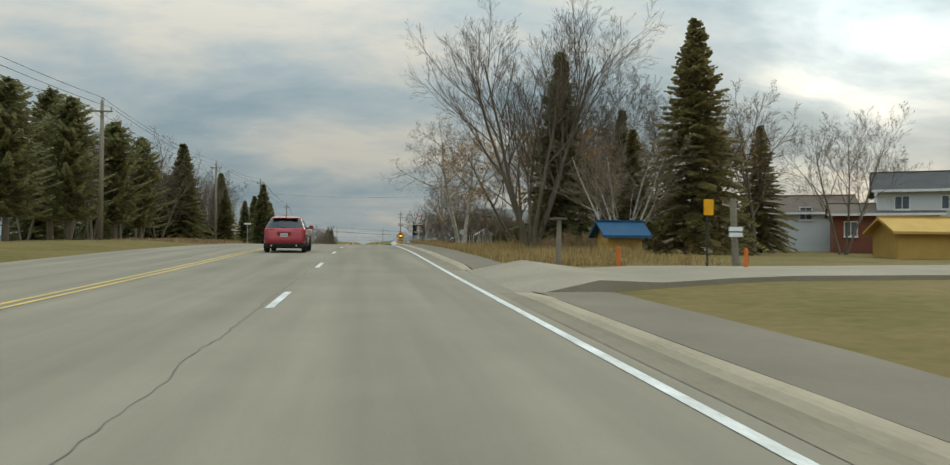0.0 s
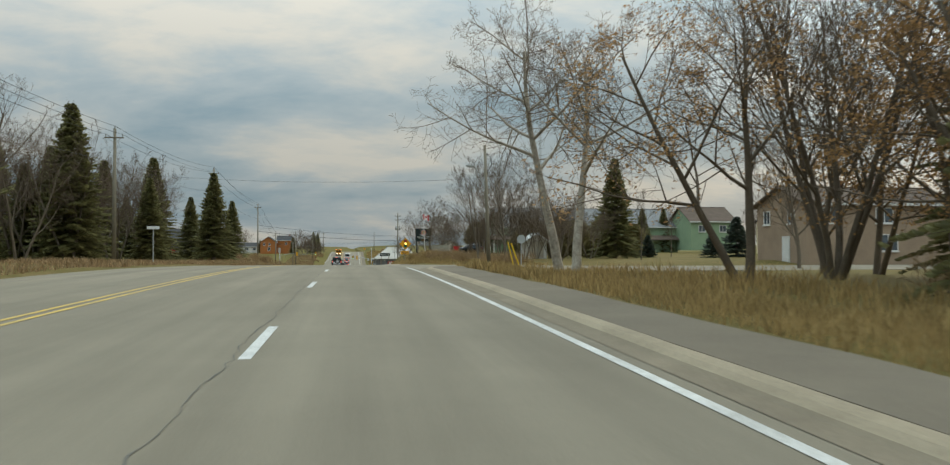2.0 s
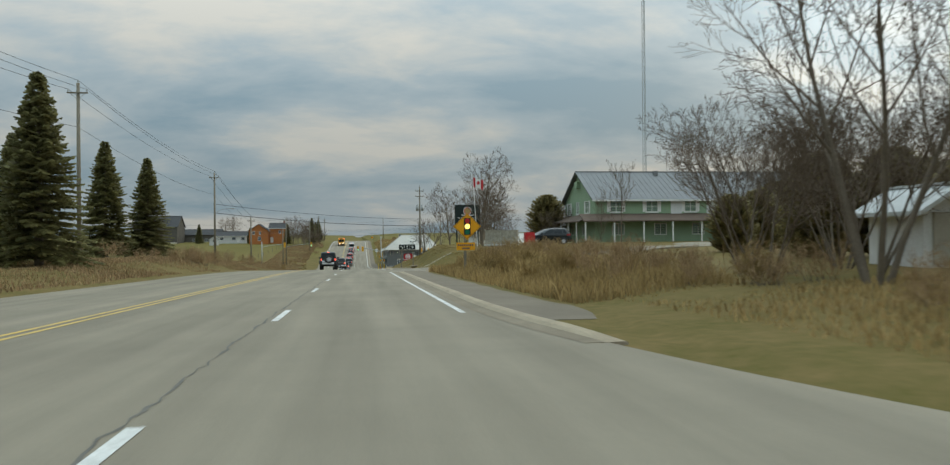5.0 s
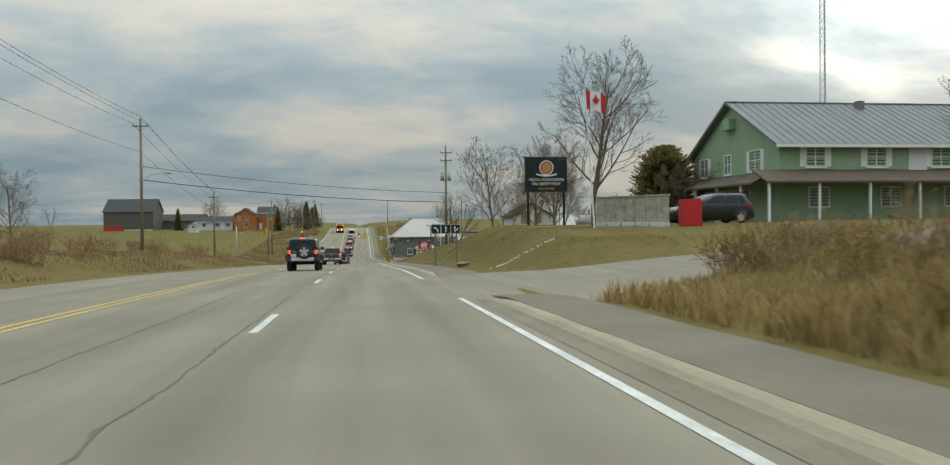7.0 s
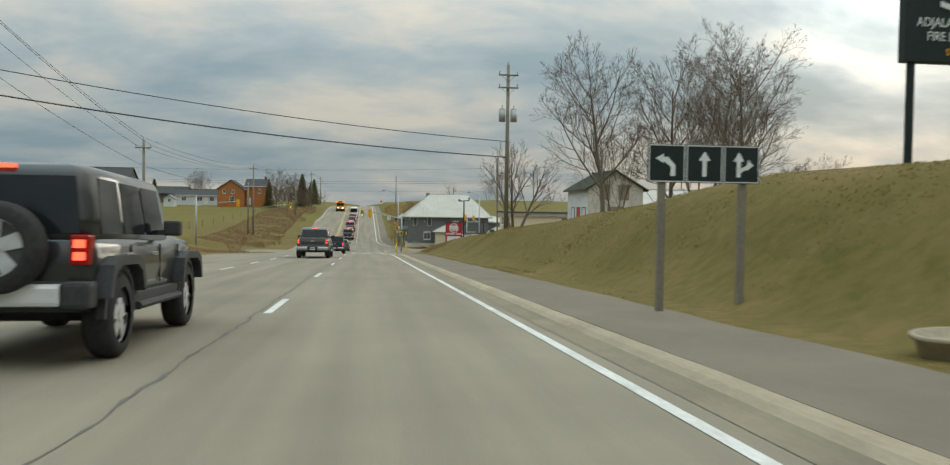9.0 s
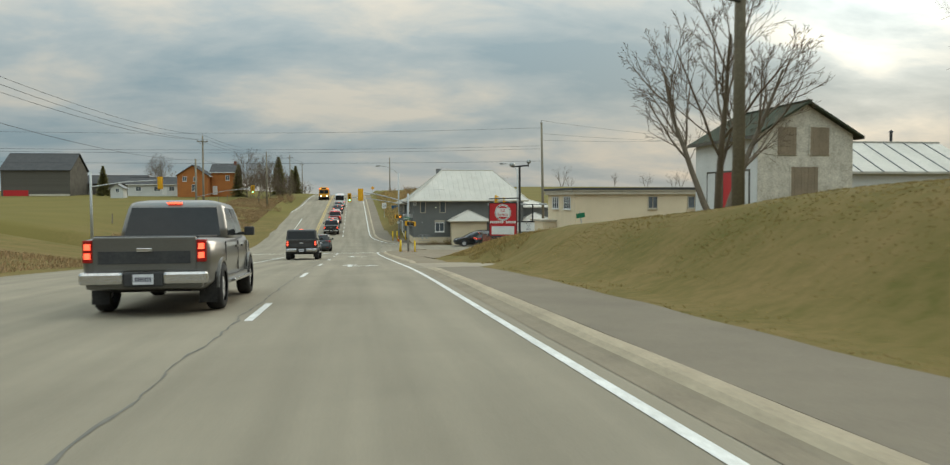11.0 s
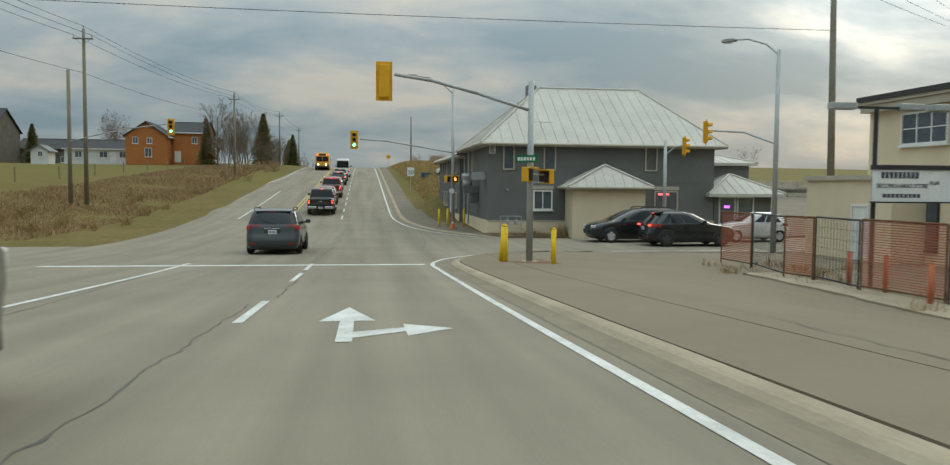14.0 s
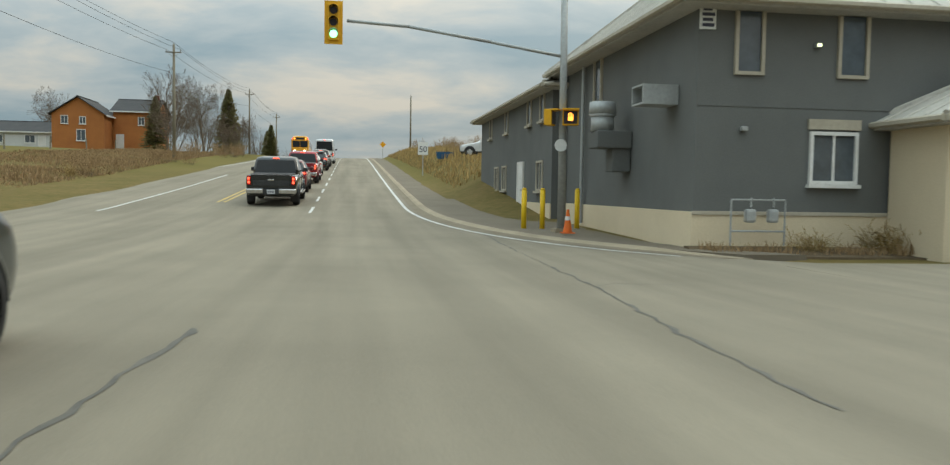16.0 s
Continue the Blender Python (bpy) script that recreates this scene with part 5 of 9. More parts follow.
def utility_pole(x, y, h, key, arms=1, transformer=0, lean=(0, 0), mat="wood_pole", label="weathered grey timber utility pole with a crossarm", z0=None):
    z = ground_z(x, y) if z0 is None else z0
    t = thing("utility_pole", pose(x, y, z), label, "utility pole", "utility poles along the road")
    top = Vector((lean[0], lean[1], h))
    bm = bmesh.new()
    cyl(bm, (0, 0, -0.5), top, 0.17, 0.11, n=10)
    part("pole", bm, M[mat], t, smooth=True)
    pts = []
    for k in range(arms):
        zz = h - 0.75 - 0.9 * k
        bm = bmesh.new()
        c = top * (zz / h)
        box(bm, c.x - 0.72, c.x + 0.72, c.y - 0.2, c.y - 0.1, zz - 0.05, zz + 0.05)
        for e in (-1, 1):
            cyl(bm, (c.x + e * 0.5, c.y - 0.13, zz - 0.04), (c.x, c.y - 0.13, zz - 0.5), 0.014, n=5)
        arm = part("crossarm", bm, M[mat], t)
        for dx in (-0.64, 0.64):
            bm = bmesh.new()
            cyl(bm, (c.x + dx, c.y - 0.15, zz + 0.05), (c.x + dx, c.y - 0.15, zz + 0.26), 0.03, 0.055, n=8)
            part("insulator", bm, M["steel"], arm)
            if k == 0:
                pts.append(Vector((x + c.x + dx, y + c.y - 0.15, z + zz + 0.26)))
    bm = bmesh.new()
    cyl(bm, top - Vector((0, 0, 0.05)), top + Vector((0, 0, 0.22)), 0.03, 0.05, n=8)
    part("insulator", bm, M["steel"], t)
    pts.append(Vector((x + top.x, y + top.y, z + h + 0.2)))
    if arms == 0:
        pts += [Vector((x + top.x, y + top.y - 0.12, z + h - d)) for d in (1.2, 1.9)]
    pts.append(Vector((x + top.x * 0.75, y - 0.12, z + h * 0.75)))
    for k in range(transformer):
        dx = -0.42 + 0.84 * k
        bm = bmesh.new()
        cyl(bm, (dx, -0.1, h * 0.66), (dx, -0.1, h * 0.66 + 0.85), 0.24, n=14)
        cyl(bm, (dx, -0.1, h * 0.66 + 0.85), (dx, -0.1, h * 0.66 + 0.98), 0.24, 0.1, n=14)
        cyl(bm, (dx, -0.1, h * 0.66 + 0.95), (dx, -0.1, h * 0.66 + 1.2), 0.04, n=6)
        part("transformer", bm, M["steel"], t, "pale grey transformer can", True)
    TOPS[key] = pts
    return t


utility_pole(-17.8, 57.2, 9.5, "L0")
utility_pole(-19.2, 107.2, 10.7, "L1")
utility_pole(-20.1, 158.5, 12.9, "L2")
p216 = utility_pole(-20.6, 216.4, 12.7, "L3", arms=1)
utility_pole(-20.2, 252.0, 9.6, "L4")
utility_pole(-20.4, 326.6, 13.0, "L5", label="weathered timber utility pole beside the signal pole")
utility_pole(-16.7, 372.5, 10.8, "L6")
utility_pole(-16.5, 428.0, 10.5, "L7")
utility_pole(-16.0, 470.0, 10.0, "L8")
utility_pole(-17.9, 8.0, 9.5, "Lm")
utility_pole(-17.9, -40.0, 9.5, "Lmm")
utility_pole(10.15, 231.6, 12.0, "R1", arms=2, transformer=2, label="timber utility pole with two transformer cans")
utility_pole(20.2, 295.4, 13.6, "R2", arms=0, lean=(-0.25, 0), label="tall timber pole at the cross road")
utility_pole(63.6, 330.0, 14.0, "R3", arms=2, transformer=2, label="timber utility pole with transformers behind the shop")
utility_pole(-70.0, 288.0, 12.0, "X1", label="timber utility pole along the cross road")
utility_pole(9.4, 262.0 + 160, 9.0, "R9", arms=0, label="thin leaning timber pole on the hill")


def wire(name, a, b, sag, r, group, label):
    v, f = [], []
    n = 18
    d = (b - a).normalized()
    s = d.cross(Vector((0, 0, 1))).normalized()
    u = s.cross(d)
    for i in range(n + 1):
        t = i / n
        p = a.lerp(b, t) - Vector((0, 0, 4 * sag * t * (1 - t)))
        for k in range(3):
            q = p + r * (math.cos(2.1 * k) * s + math.sin(2.1 * k) * u)
            v.append(tuple(q))
    for i in range(n):
        for k in range(3):
            f.append((3 * i + k, 3 * i + (k + 1) % 3, 3 * i + 3 + (k + 1) % 3, 3 * i + 3 + k))
    ob = flat("overhead_wire", v, f, M["wire"])
    return tagged(ob, label, "wire", group)


chain = ["Lmm", "Lm", "L0", "L1", "L2", "L3", "L4", "L5", "L6", "L7", "L8"]
for a, b in zip(chain, chain[1:]):
    for p, q in zip(TOPS[a], TOPS[b]):
        wire("overhead_wire", p, q, 0.012 * (q - p).length, 0.017, "wires along the road", "thin dark overhead wire between timber poles")
for k, (dz, r) in enumerate(((0.0, 0.03), (-1.6, 0.045))):
    wire("overhead_wire", Vector((-20.8, 216.3, 6.8 + dz * 0.8)), Vector((10.1, 231.5, 4.7 + dz * 0.7)), 0.45, r, "wires over the road", "thick dark cable slung across the road")
for zl, zh, sag in ((5.6, 5.9, 1.0), (4.0, 4.0, 0.8), (3.85, 3.7, 0.85), (2.7, 2.4, 0.6)):
    wire("overhead_wire", Vector((-70.0, 288.0, zl)), Vector((19.7, 294.6, zh)), sag, 0.013, "wires over the road", "thin dark overhead wire across the junction")
for k in range(3):
    wire("overhead_wire", TOPS["R2"][k], TOPS["R3"][k], 0.5, 0.013, "wires over the road", "thin dark overhead wire across the junction")
wire("overhead_wire", TOPS["L1"][3] - Vector((0, 0, 0.8)), Vector((8.1, 95.0, 6.8)), 0.5, 0.009, "wires over the road", "thin dark overhead wire across the road")


def lamp_head(parent, p, along):
    """A cobra-head luminaire at p, pointing along."""
    d = Vector(along).normalized()
    q = d.to_track_quat("X", "Z").to_matrix().to_4x4()
    bm = bmesh.new()
    prism(bm, [(0, -0.05), (0.62, -0.09), (0.68, -0.02), (0.55, 0.07), (0.15, 0.08), (0, 0.04)], -0.13, 0.13, "y")
    bmesh.ops.bevel(bm, geom=bm.edges, offset=0.02, segments=1, affect="EDGES")
    bmesh.ops.transform(bm, matrix=Matrix.Translation(p) @ q, verts=bm.verts)
    h = part("lamp_head", bm, M["steel"], parent)
    bm = bmesh.new()
    box(bm, 0.2, 0.56, -0.09, 0.09, -0.12, -0.08, 0.02)
    bmesh.ops.transform(bm, matrix=Matrix.Translation(p) @ q, verts=bm.verts)
    part("lens", bm, M["lens_clear"], h)


def bent_arm(bm, pts, r):
    for a, b in zip(pts, pts[1:]):
        cyl(bm, a, b, r, n=8)


# pole with street lamp by the first side street
z = ground_z(8.7, 95.8)
lp = thing("street_lamp", pose(9.55, 98.2, z), "pale timber pole with a street lamp arm", "street lamp")
bm = bmesh.new()
cyl(bm, (0, 0, -0.4), (-0.35, -0.2, 8.9), 0.15, 0.10, n=10)
part("pole", bm, M["wood_pole"], lp, "", True)
bm = bmesh.new()
bent_arm(bm, [(-0.2, -0.1, 5.4), (-0.5, -0.2, 6.1), (-0.8, -0.3, 6.75), (-1.15, -0.35, 7.3)], 0.035)
part("arm", bm, M["steel"], lp)
lamp_head(lp, Vector((-1.12, -0.35, 7.3)), (-1, -0.1, 0.12))
bm = bmesh.new()
bent_arm(bm, [(-0.3, -0.2, 8.3), (0.1, -0.25, 8.0), (0.15, -0.25, 7.4), (-0.2, -0.2, 6.9)], 0.025)
part("cable_loop", bm, M["wire"], lp)
# lamp on the left pole
bm = bmesh.new()
bent_arm(bm, [(0, 0, 6.7), (0.8, -0.1, 7.3), (2.2, -0.2, 7.5)], 0.03)
part("lamp_arm", bm, M["steel"], p216)
lamp_head(p216, Vector((2.2, -0.2, 7.5)), (1, 0, 0))


def signal_head(parent, p, yaw, lit, backplate=True):
    """A three-lens traffic signal centred at p; at yaw 0 it faces -y."""
    m = Matrix.Translation(p) @ pose(0, 0, 0, 0, 0, yaw)
    bm = bmesh.new()
    box(bm, -0.15, 0.15, 0.0, 0.2, -0.48, 0.48, 0.03, m)
    head = part("signal_head", bm, M["signal_yellow"], parent, "yellow three-lens traffic signal")
    if backplate:
        bm = bmesh.new()
        box(bm, -0.24, 0.24, 0.06, 0.08, -0.57, 0.57, 0.0, m)
        part("backplate", bm, M["signal_yellow"], head)
    for k, z in enumerate((0.31, 0.0, -0.31)):
        bm = bmesh.new()
        cyl(bm, m @ Vector((0, -0.02, z)), m @ Vector((0, 0.0, z)), 0.10, n=16)
        part("lens", bm, M["green_lit"] if (lit == "green" and k == 2) else M["dark_lens"], head)
        bm = bmesh.new()
        n = 12
        for i in range(n):
            a, b = math.radians(-20 + 220 * i / n), math.radians(-20 + 220 * (i + 1) / n)
            pa, pb = Vector((0.125 * math.cos(a), 0, z + 0.125 * math.sin(a))), Vector((0.125 * math.cos(b), 0, z + 0.125 * math.sin(b)))
            o = Vector((0, -0.2, 0))
            poly(bm, [m @ pa, m @ pb, m @ (pb + o), m @ (pa + o)])
        part("visor", bm, M["dark_lens"] if backplate and lit == "green" else M["signal_yellow"], head)
    return head


def walk_signal(parent, p, yaw, lit):
    m = Matrix.Translation(p) @ pose(0, 0, 0, 0, 0, yaw)
    bm = bmesh.new()
    box(bm, -0.22, 0.22, 0.0, 0.22, -0.22, 0.22, 0.03, m)
    prism_pts = [(-0.22, 0.22), (0.22, 0.22)]
    box(bm, -0.23, 0.23, -0.18, 0.0, 0.18, 0.22, 0.0, m)
    h = part("crossing_signal", bm, M["signal_yellow"], parent)
    bm = bmesh.new()
    box(bm, -0.18, 0.18, -0.012, -0.002, -0.18, 0.16, 0.0, m)
    part("lens", bm, M["dark_lens"], h)
    if lit:
        bm = bmesh.new()
        for a in ((-0.07, 0.07, -0.10, 0.0), (-0.07, -0.045, 0.0, 0.1), (-0.03, -0.005, 0.0, 0.12), (0.01, 0.035, 0.0, 0.11), (0.05, 0.075, -0.02, 0.07)):
            box(bm, a[0], a[1], -0.02, -0.013, a[2], a[3], 0.0, m)
        part("symbol", bm, M["hand_lit"], h, "glowing orange stop symbol")
    return h


def pole_base(parent, r):
    bm = bmesh.new()
    box(bm, -0.24, 0.24, -0.24, 0.24, -0.3, 0.04, 0.02)
    part("base_plate", bm, M["concrete"], parent)


# near signal mast
t = thing("signal_mast", pose(5.13, 287.0, zr(287) + 0.105), "grey steel traffic signal mast with long arm", "traffic signal", "signal masts")
bm = bmesh.new()
cyl(bm, (0, 0, 0), (0, 0, 5.45), 0.105, 0.085, n=14)
part("pole", bm, M["steel"], t, "", True)
bm = bmesh.new()
bent_arm(bm, [(-0.08, 0, 4.6), (-1.6, 0, 5.05), (-3.0, 0, 5.4), (-4.1, 0, 5.55)], 0.05)
part("arm", bm, M["steel"], t, "", True)
signal_head(t, Vector((-4.4, 0.1, 5.35)), 180, "back")
walk_signal(t, Vector((-0.05, -0.30, 2.66)), 60, False)
walk_signal(t, Vector((0.42, -0.05, 2.60)), -50, False)
bm = bmesh.new()
cyl(bm, (-0.25, -0.05, 2.66), (0.42, -0.05, 2.66), 0.03, n=8)
cyl(bm, (0, 0, 2.42), (0.42, -0.05, 2.42), 0.025, n=8)
part("bracket", bm, M["steel"], t)
bm = bmesh.new()
box(bm, -0.42, 0.30, -0.145, -0.125, 3.02, 3.24, 0.0, pose(0, 0, 0, 0, 0, -35))
blade = part("street_name_blade", bm, M["sign_green"], t, "green street name blade")
bm = bmesh.new()
for k in range(6):
    box(bm, -0.36 + 0.1 * k, -0.29 + 0.1 * k, -0.15, -0.146, 3.08, 3.18, 0.0, pose(0, 0, 0, 0, 0, -35))
part("name_bars", bm, M["sign_white"], blade)
pole_base(t, 0.2)
pad = bmesh.new()
box(pad, -0.55, 0.75, -0.75, 0.15, -0.3, 0.028, 0.02)
tagged(part("concrete_pad", pad, M["rust"]), "reddish tactile plate beside the signal mast", "pad", kind="structure").matrix_basis = pose(5.2, 286.9, zr(287) + 0.1)

# far signal mast with street lamp
t = thing("signal_mast", pose(5.75, 313.6, zr(313.6) + 0.13), "grey steel signal mast carrying a street lamp", "traffic signal", "signal masts")
bm = bmesh.new()
cyl(bm, (0, 0, 0), (-0.05, 0, 8.6), 0.12, 0.08, n=14)
part("pole", bm, M["steel"], t, "", True)
bm = bmesh.new()
bent_arm(bm, [(0, 0, 4.7), (-2.0, 0.2, 5.05), (-4.2, 0.4, 5.4), (-5.85, 0.5, 5.5)], 0.045)
part("arm", bm, M["steel"], t, "", True)
signal_head(t, Vector((-6.2, 0.5, 5.45)), 0, "green")
bm = bmesh.new()
bent_arm(bm, [(-0.05, 0, 8.4), (-0.6, 0, 8.9), (-1.5, 0, 9.35), (-2.3, 0, 9.45)], 0.035)
part("lamp_arm", bm, M["steel"], t)
lamp_head(t, Vector((-2.25, 0, 9.45)), (-1, 0, 0.03))
walk_signal(t, Vector((0.1, -0.36, 3.05)), -15, True)
walk_signal(t, Vector((-0.3, -0.1, 3.05)), 60, False)
bm = bmesh.new()
cyl(bm, (-0.1, -0.16, 2.3), (-0.1, -0.13, 2.3), 0.17, n=16)
part("round_sign", bm, M["sign_white"], t)
pole_base(t, 0.2)

# left signal on the far side
t = thing("signal_mast", pose(-21.2, 325.6, ground_z(-21.2, 325.6)), "timber signal pole with a thin arm over the road", "traffic signal", "signal masts")
bm = bmesh.new()
cyl(bm, (0, 0, -0.4), (0, 0, 9.8), 0.16, 0.12, n=10)
part("pole", bm, M["wood_pole"], t, "", True)
bm = bmesh.new()
bent_arm(bm, [(0, 0, 4.6), (4.0, -1.8, 5.4), (7.6, -3.4, 5.75)], 0.04)
part("arm", bm, M["steel"], t)
signal_head(t, Vector((7.95, -3.6, 5.55)), 5, "green")
# near left signal, seen from behind
t = thing("signal_mast", pose(-22.0, 284.0, ground_z(-22.0, 284)), "steel signal mast with its arm over the road", "traffic signal", "signal masts")
bm = bmesh.new()
cyl(bm, (0, 0, -0.4), (0, 0, 6.6), 0.13, 0.1, n=12)
part("pole", bm, M["steel"], t, "", True)
bm = bmesh.new()
bent_arm(bm, [(0, 0, 5.3), (2.2, 2.0, 5.75), (4.4, 4.0, 5.95)], 0.045)
part("arm", bm, M["steel"], t)
signal_head(t, Vector((4.7, 4.2, 5.7)), 180, "back")
# cross-road signals on the right
t = thing("signal_mast", pose(16.75, 305.95, -6.9), "short grey steel signal post by the dark building", "traffic signal", "signal masts")
bm = bmesh.new()
cyl(bm, (0, 0, -0.3), (0, 0, 5.3), 0.11, 0.09, n=12)
part("pole", bm, M["steel"], t, "", True)
bm = bmesh.new()
bent_arm(bm, [(0, 0, 4.5), (0.5, -0.1, 4.95), (0.95, -0.1, 5.05)], 0.035)
part("arm", bm, M["steel"], t)
signal_head(t, Vector((1.15, -0.1, 5.0)), 75, "off")
t = thing("signal_mast", pose(17.2, 294.7, -6.85), "tall grey steel pole with street lamp and signal arm", "traffic signal", "signal masts")
bm = bmesh.new()
cyl(bm, (0, 0, -0.3), (0, 0, 8.4), 0.12, 0.08, n=12)
part("pole", bm, M["steel"], t, "", True)
bm = bmesh.new()
bent_arm(bm, [(0, 0, 8.2), (-0.3, 0.5, 8.7), (-0.8, 1.1, 9.0), (-1.1, 1.6, 9.05)], 0.035)
part("lamp_arm", bm, M["steel"], t)
lamp_head(t, Vector((-1.1, 1.6, 9.05)), (-0.6, 0.8, 0.03))
bm = bmesh.new()
bent_arm(bm, [(0, 0, 4.5), (-0.8, 1.2, 5.05), (-1.6, 2.6, 5.2)], 0.04)
part("arm", bm, M["steel"], t)
signal_head(t, Vector((-1.75, 2.85, 5.15)), 70, "off")


# ---- signs ----
def post(bm, x, y, z0, z1, w=0.1):
    box(bm, x - w / 2, x + w / 2, y - w / 2, y + w / 2, z0, z1)


t = thing("lane_sign", pose(5.36, 186.7, 0), "black lane-use sign with white arrows on two timber posts", "road sign")
for k in range(3):
    x0 = -0.93 + 0.62 * k
    bm = bmesh.new()
    box(bm, x0, x0 + 0.61, -0.03, 0.0, 0.38, 0.98)
    pn = part("panel", bm, M["sign_black"], t)
    bm = bmesh.new()
    for a in ((x0 + 0.01, x0 + 0.60, 0.39, 0.405), (x0 + 0.01, x0 + 0.60, 0.955, 0.97), (x0 + 0.01, x0 + 0.025, 0.406, 0.954), (x0 + 0.585, x0 + 0.60, 0.406, 0.954)):
        box(bm, a[0], a[1], -0.035, -0.031, a[2], a[3])
    part("border", bm, M["sign_white"], pn)
    bm = bmesh.new()
    c = x0 + 0.305
    q = lambda pts: poly(bm, [(c + u, -0.036, 0.68 + v) for u, v in pts])
    if k == 0:
        q([(0.06, -0.2), (0.14, -0.2), (0.14, -0.03), (0.06, -0.05)])
        q([(0.06, -0.05), (0.14, -0.03), (0.02, 0.10), (-0.05, 0.10), (-0.05, 0.03)])
        q([(-0.05, 0.0), (-0.05, 0.15), (-0.19, 0.075)])
    elif k == 1:
        q([(-0.035, -0.2), (0.035, -0.2), (0.035, 0.05), (-0.035, 0.05)])
        q([(-0.1, 0.05), (0.1, 0.05), (0, 0.2)])
    else:
        q([(-0.085, -0.2), (-0.015, -0.2), (-0.015, 0.05), (-0.085, 0.05)])
        q([(-0.14, 0.05), (0.04, 0.05), (-0.05, 0.2)])
        q([(-0.014, -0.13), (0.10, -0.06), (0.10, 0.0), (-0.014, -0.06)])
        q([(0.08, -0.1), (0.2, -0.01), (0.10, 0.08)])
    part("arrow", bm, M["sign_white"], pn)
for x in (-0.67, 0.67):
    bm = bmesh.new()
    post(bm, x, 0.055, ground_z(5.36 + x, 186.7) - 0.3, 0.9, 0.105)
    part("post", bm, M["wood_pole"], t)

zg = ground_z(6.1, 142)
t = thing("warning_sign", pose(6.2, 142, zg), "yellow diamond signal-ahead warning sign with flashing amber light", "road sign")
bm = bmesh.new()
zc = 2.47 - zg
vs = prism(bm, [(-0.80, zc), (0, zc - 0.76), (0.80, zc), (0, zc + 0.76)], -0.03, 0.0, "y")
d = part("diamond", bm, M["sign_yellow"], t)
bm = bmesh.new()
for s in range(4):
    a, b = [(-0.76, 0), (0, -0.72), (0.76, 0), (0, 0.72)][s], [(0, -0.72), (0.76, 0), (0, 0.72), (-0.76, 0)][s]
    k = 0.965
    poly(bm, [(a[0], -0.033, zc + a[1]), (b[0], -0.033, zc + b[1]), (b[0] * k, -0.033, zc + b[1] * k), (a[0] * k, -0.033, zc + a[1] * k)])
part("border", bm, M["sign_black"], d)
bm = bmesh.new()
box(bm, -0.19, 0.19, -0.06, -0.031, zc - 0.48, zc + 0.48)
sg = part("symbol", bm, M["sign_black"], d)
for z, mm in ((0.32, M["sign_red"]), (0.0, M["yellow_lit"]), (-0.32, M["sign_green"])):
    bm = bmesh.new()
    cyl(bm, (0, -0.075, zc + z), (0, -0.061, zc + z), 0.14, n=20)
    part("lens", bm, mm, sg)
bm = bmesh.new()
box(bm, -0.62, 0.43, -0.03, 0.0, 1.12 - zg, 1.55 - zg)
tb = part("tab", bm, M["sign_yellow"], t)
bm = bmesh.new()
for z, a, b in ((1.40, -0.55, 0.36), (1.22, -0.3, 0.12)):
    k = a
    while k < b:
        box(bm, k, k + 0.08, -0.036, -0.031, z - zg - 0.05, z - zg + 0.05)
        k += 0.115
part("lettering", bm, M["ink"], tb)
bm = bmesh.new()
post(bm, -0.12, 0.07, -0.4, 2.6 - zg, 0.13)
part("post", bm, M["wood_pole"], t)

t = thing("station_sign", pose(11.2, 190.2, 0), "black fire department sign with gold crest on two posts", "sign")
bm = bmesh.new()
box(bm, 0, 2.95, -0.12, 0.12, 3.12, 5.52, 0.02)
pn = part("panel", bm, M["sign_black"], t)
bm = bmesh.new()
cyl(bm, (1.48, -0.135, 4.78), (1.48, -0.121, 4.78), 0.50, n=36)
part("crest", bm, M["sign_white"], pn, "white and gold round crest")
bm = bmesh.new()
cyl(bm, (1.48, -0.145, 4.78), (1.48, -0.136, 4.78), 0.43, n=32)
part("crest_ring", bm, M["sign_red"], pn)
bm = bmesh.new()
cyl(bm, (1.48, -0.155, 4.78), (1.48, -0.146, 4.78), 0.34, n=28)
for k in range(8):
    a = math.radians(45 * k)
    box(bm, -0.05, 0.05, -0.16, -0.156, 0.05, 0.3, 0.0, Matrix.Translation((1.48, 0, 4.78)) @ Matrix.Rotation(a, 4, "Y"))
part("crest_star", bm, M["gold"], pn)
bm = bmesh.new()
for k in range(8):
    u0, u1 = -0.72 + 0.18 * k, -0.72 + 0.18 * (k + 1)
    g = lambda u: 4.34 - 0.12 * (1 - (u / 0.72) ** 2)
    poly(bm, [(1.48 + u0, -0.15, g(u0) - 0.05), (1.48 + u1, -0.15, g(u1) - 0.05), (1.48 + u1, -0.15, g(u1) + 0.06), (1.48 + u0, -0.15, g(u0) + 0.06)])
part("scroll", bm, M["sign_white"], pn)
RX = pose(0, 0, 0, 90)
text_mesh("lettering", "ADJALA-TOSORONTIO", 0.27, Matrix.Translation((1.48, -0.13, 3.95)) @ RX, M["sign_white"], pn, squeeze=0.88)
text_mesh("lettering", "FIRE DEPARTMENT", 0.27, Matrix.Translation((1.48, -0.13, 3.66)) @ RX, M["sign_white"], pn, squeeze=0.88)
text_mesh("lettering", "STATION #2", 0.2, Matrix.Translation((1.48, -0.13, 3.34)) @ RX, M["sign_yellow"], pn)
for x in (0.22, 2.73):
    bm = bmesh.new()
    cyl(bm, (x, 0, ground_z(11.2 + x, 190.2) - 0.4), (x, 0, 3.119), 0.085, n=12)
    part("post", bm, M["sign_black"], t)

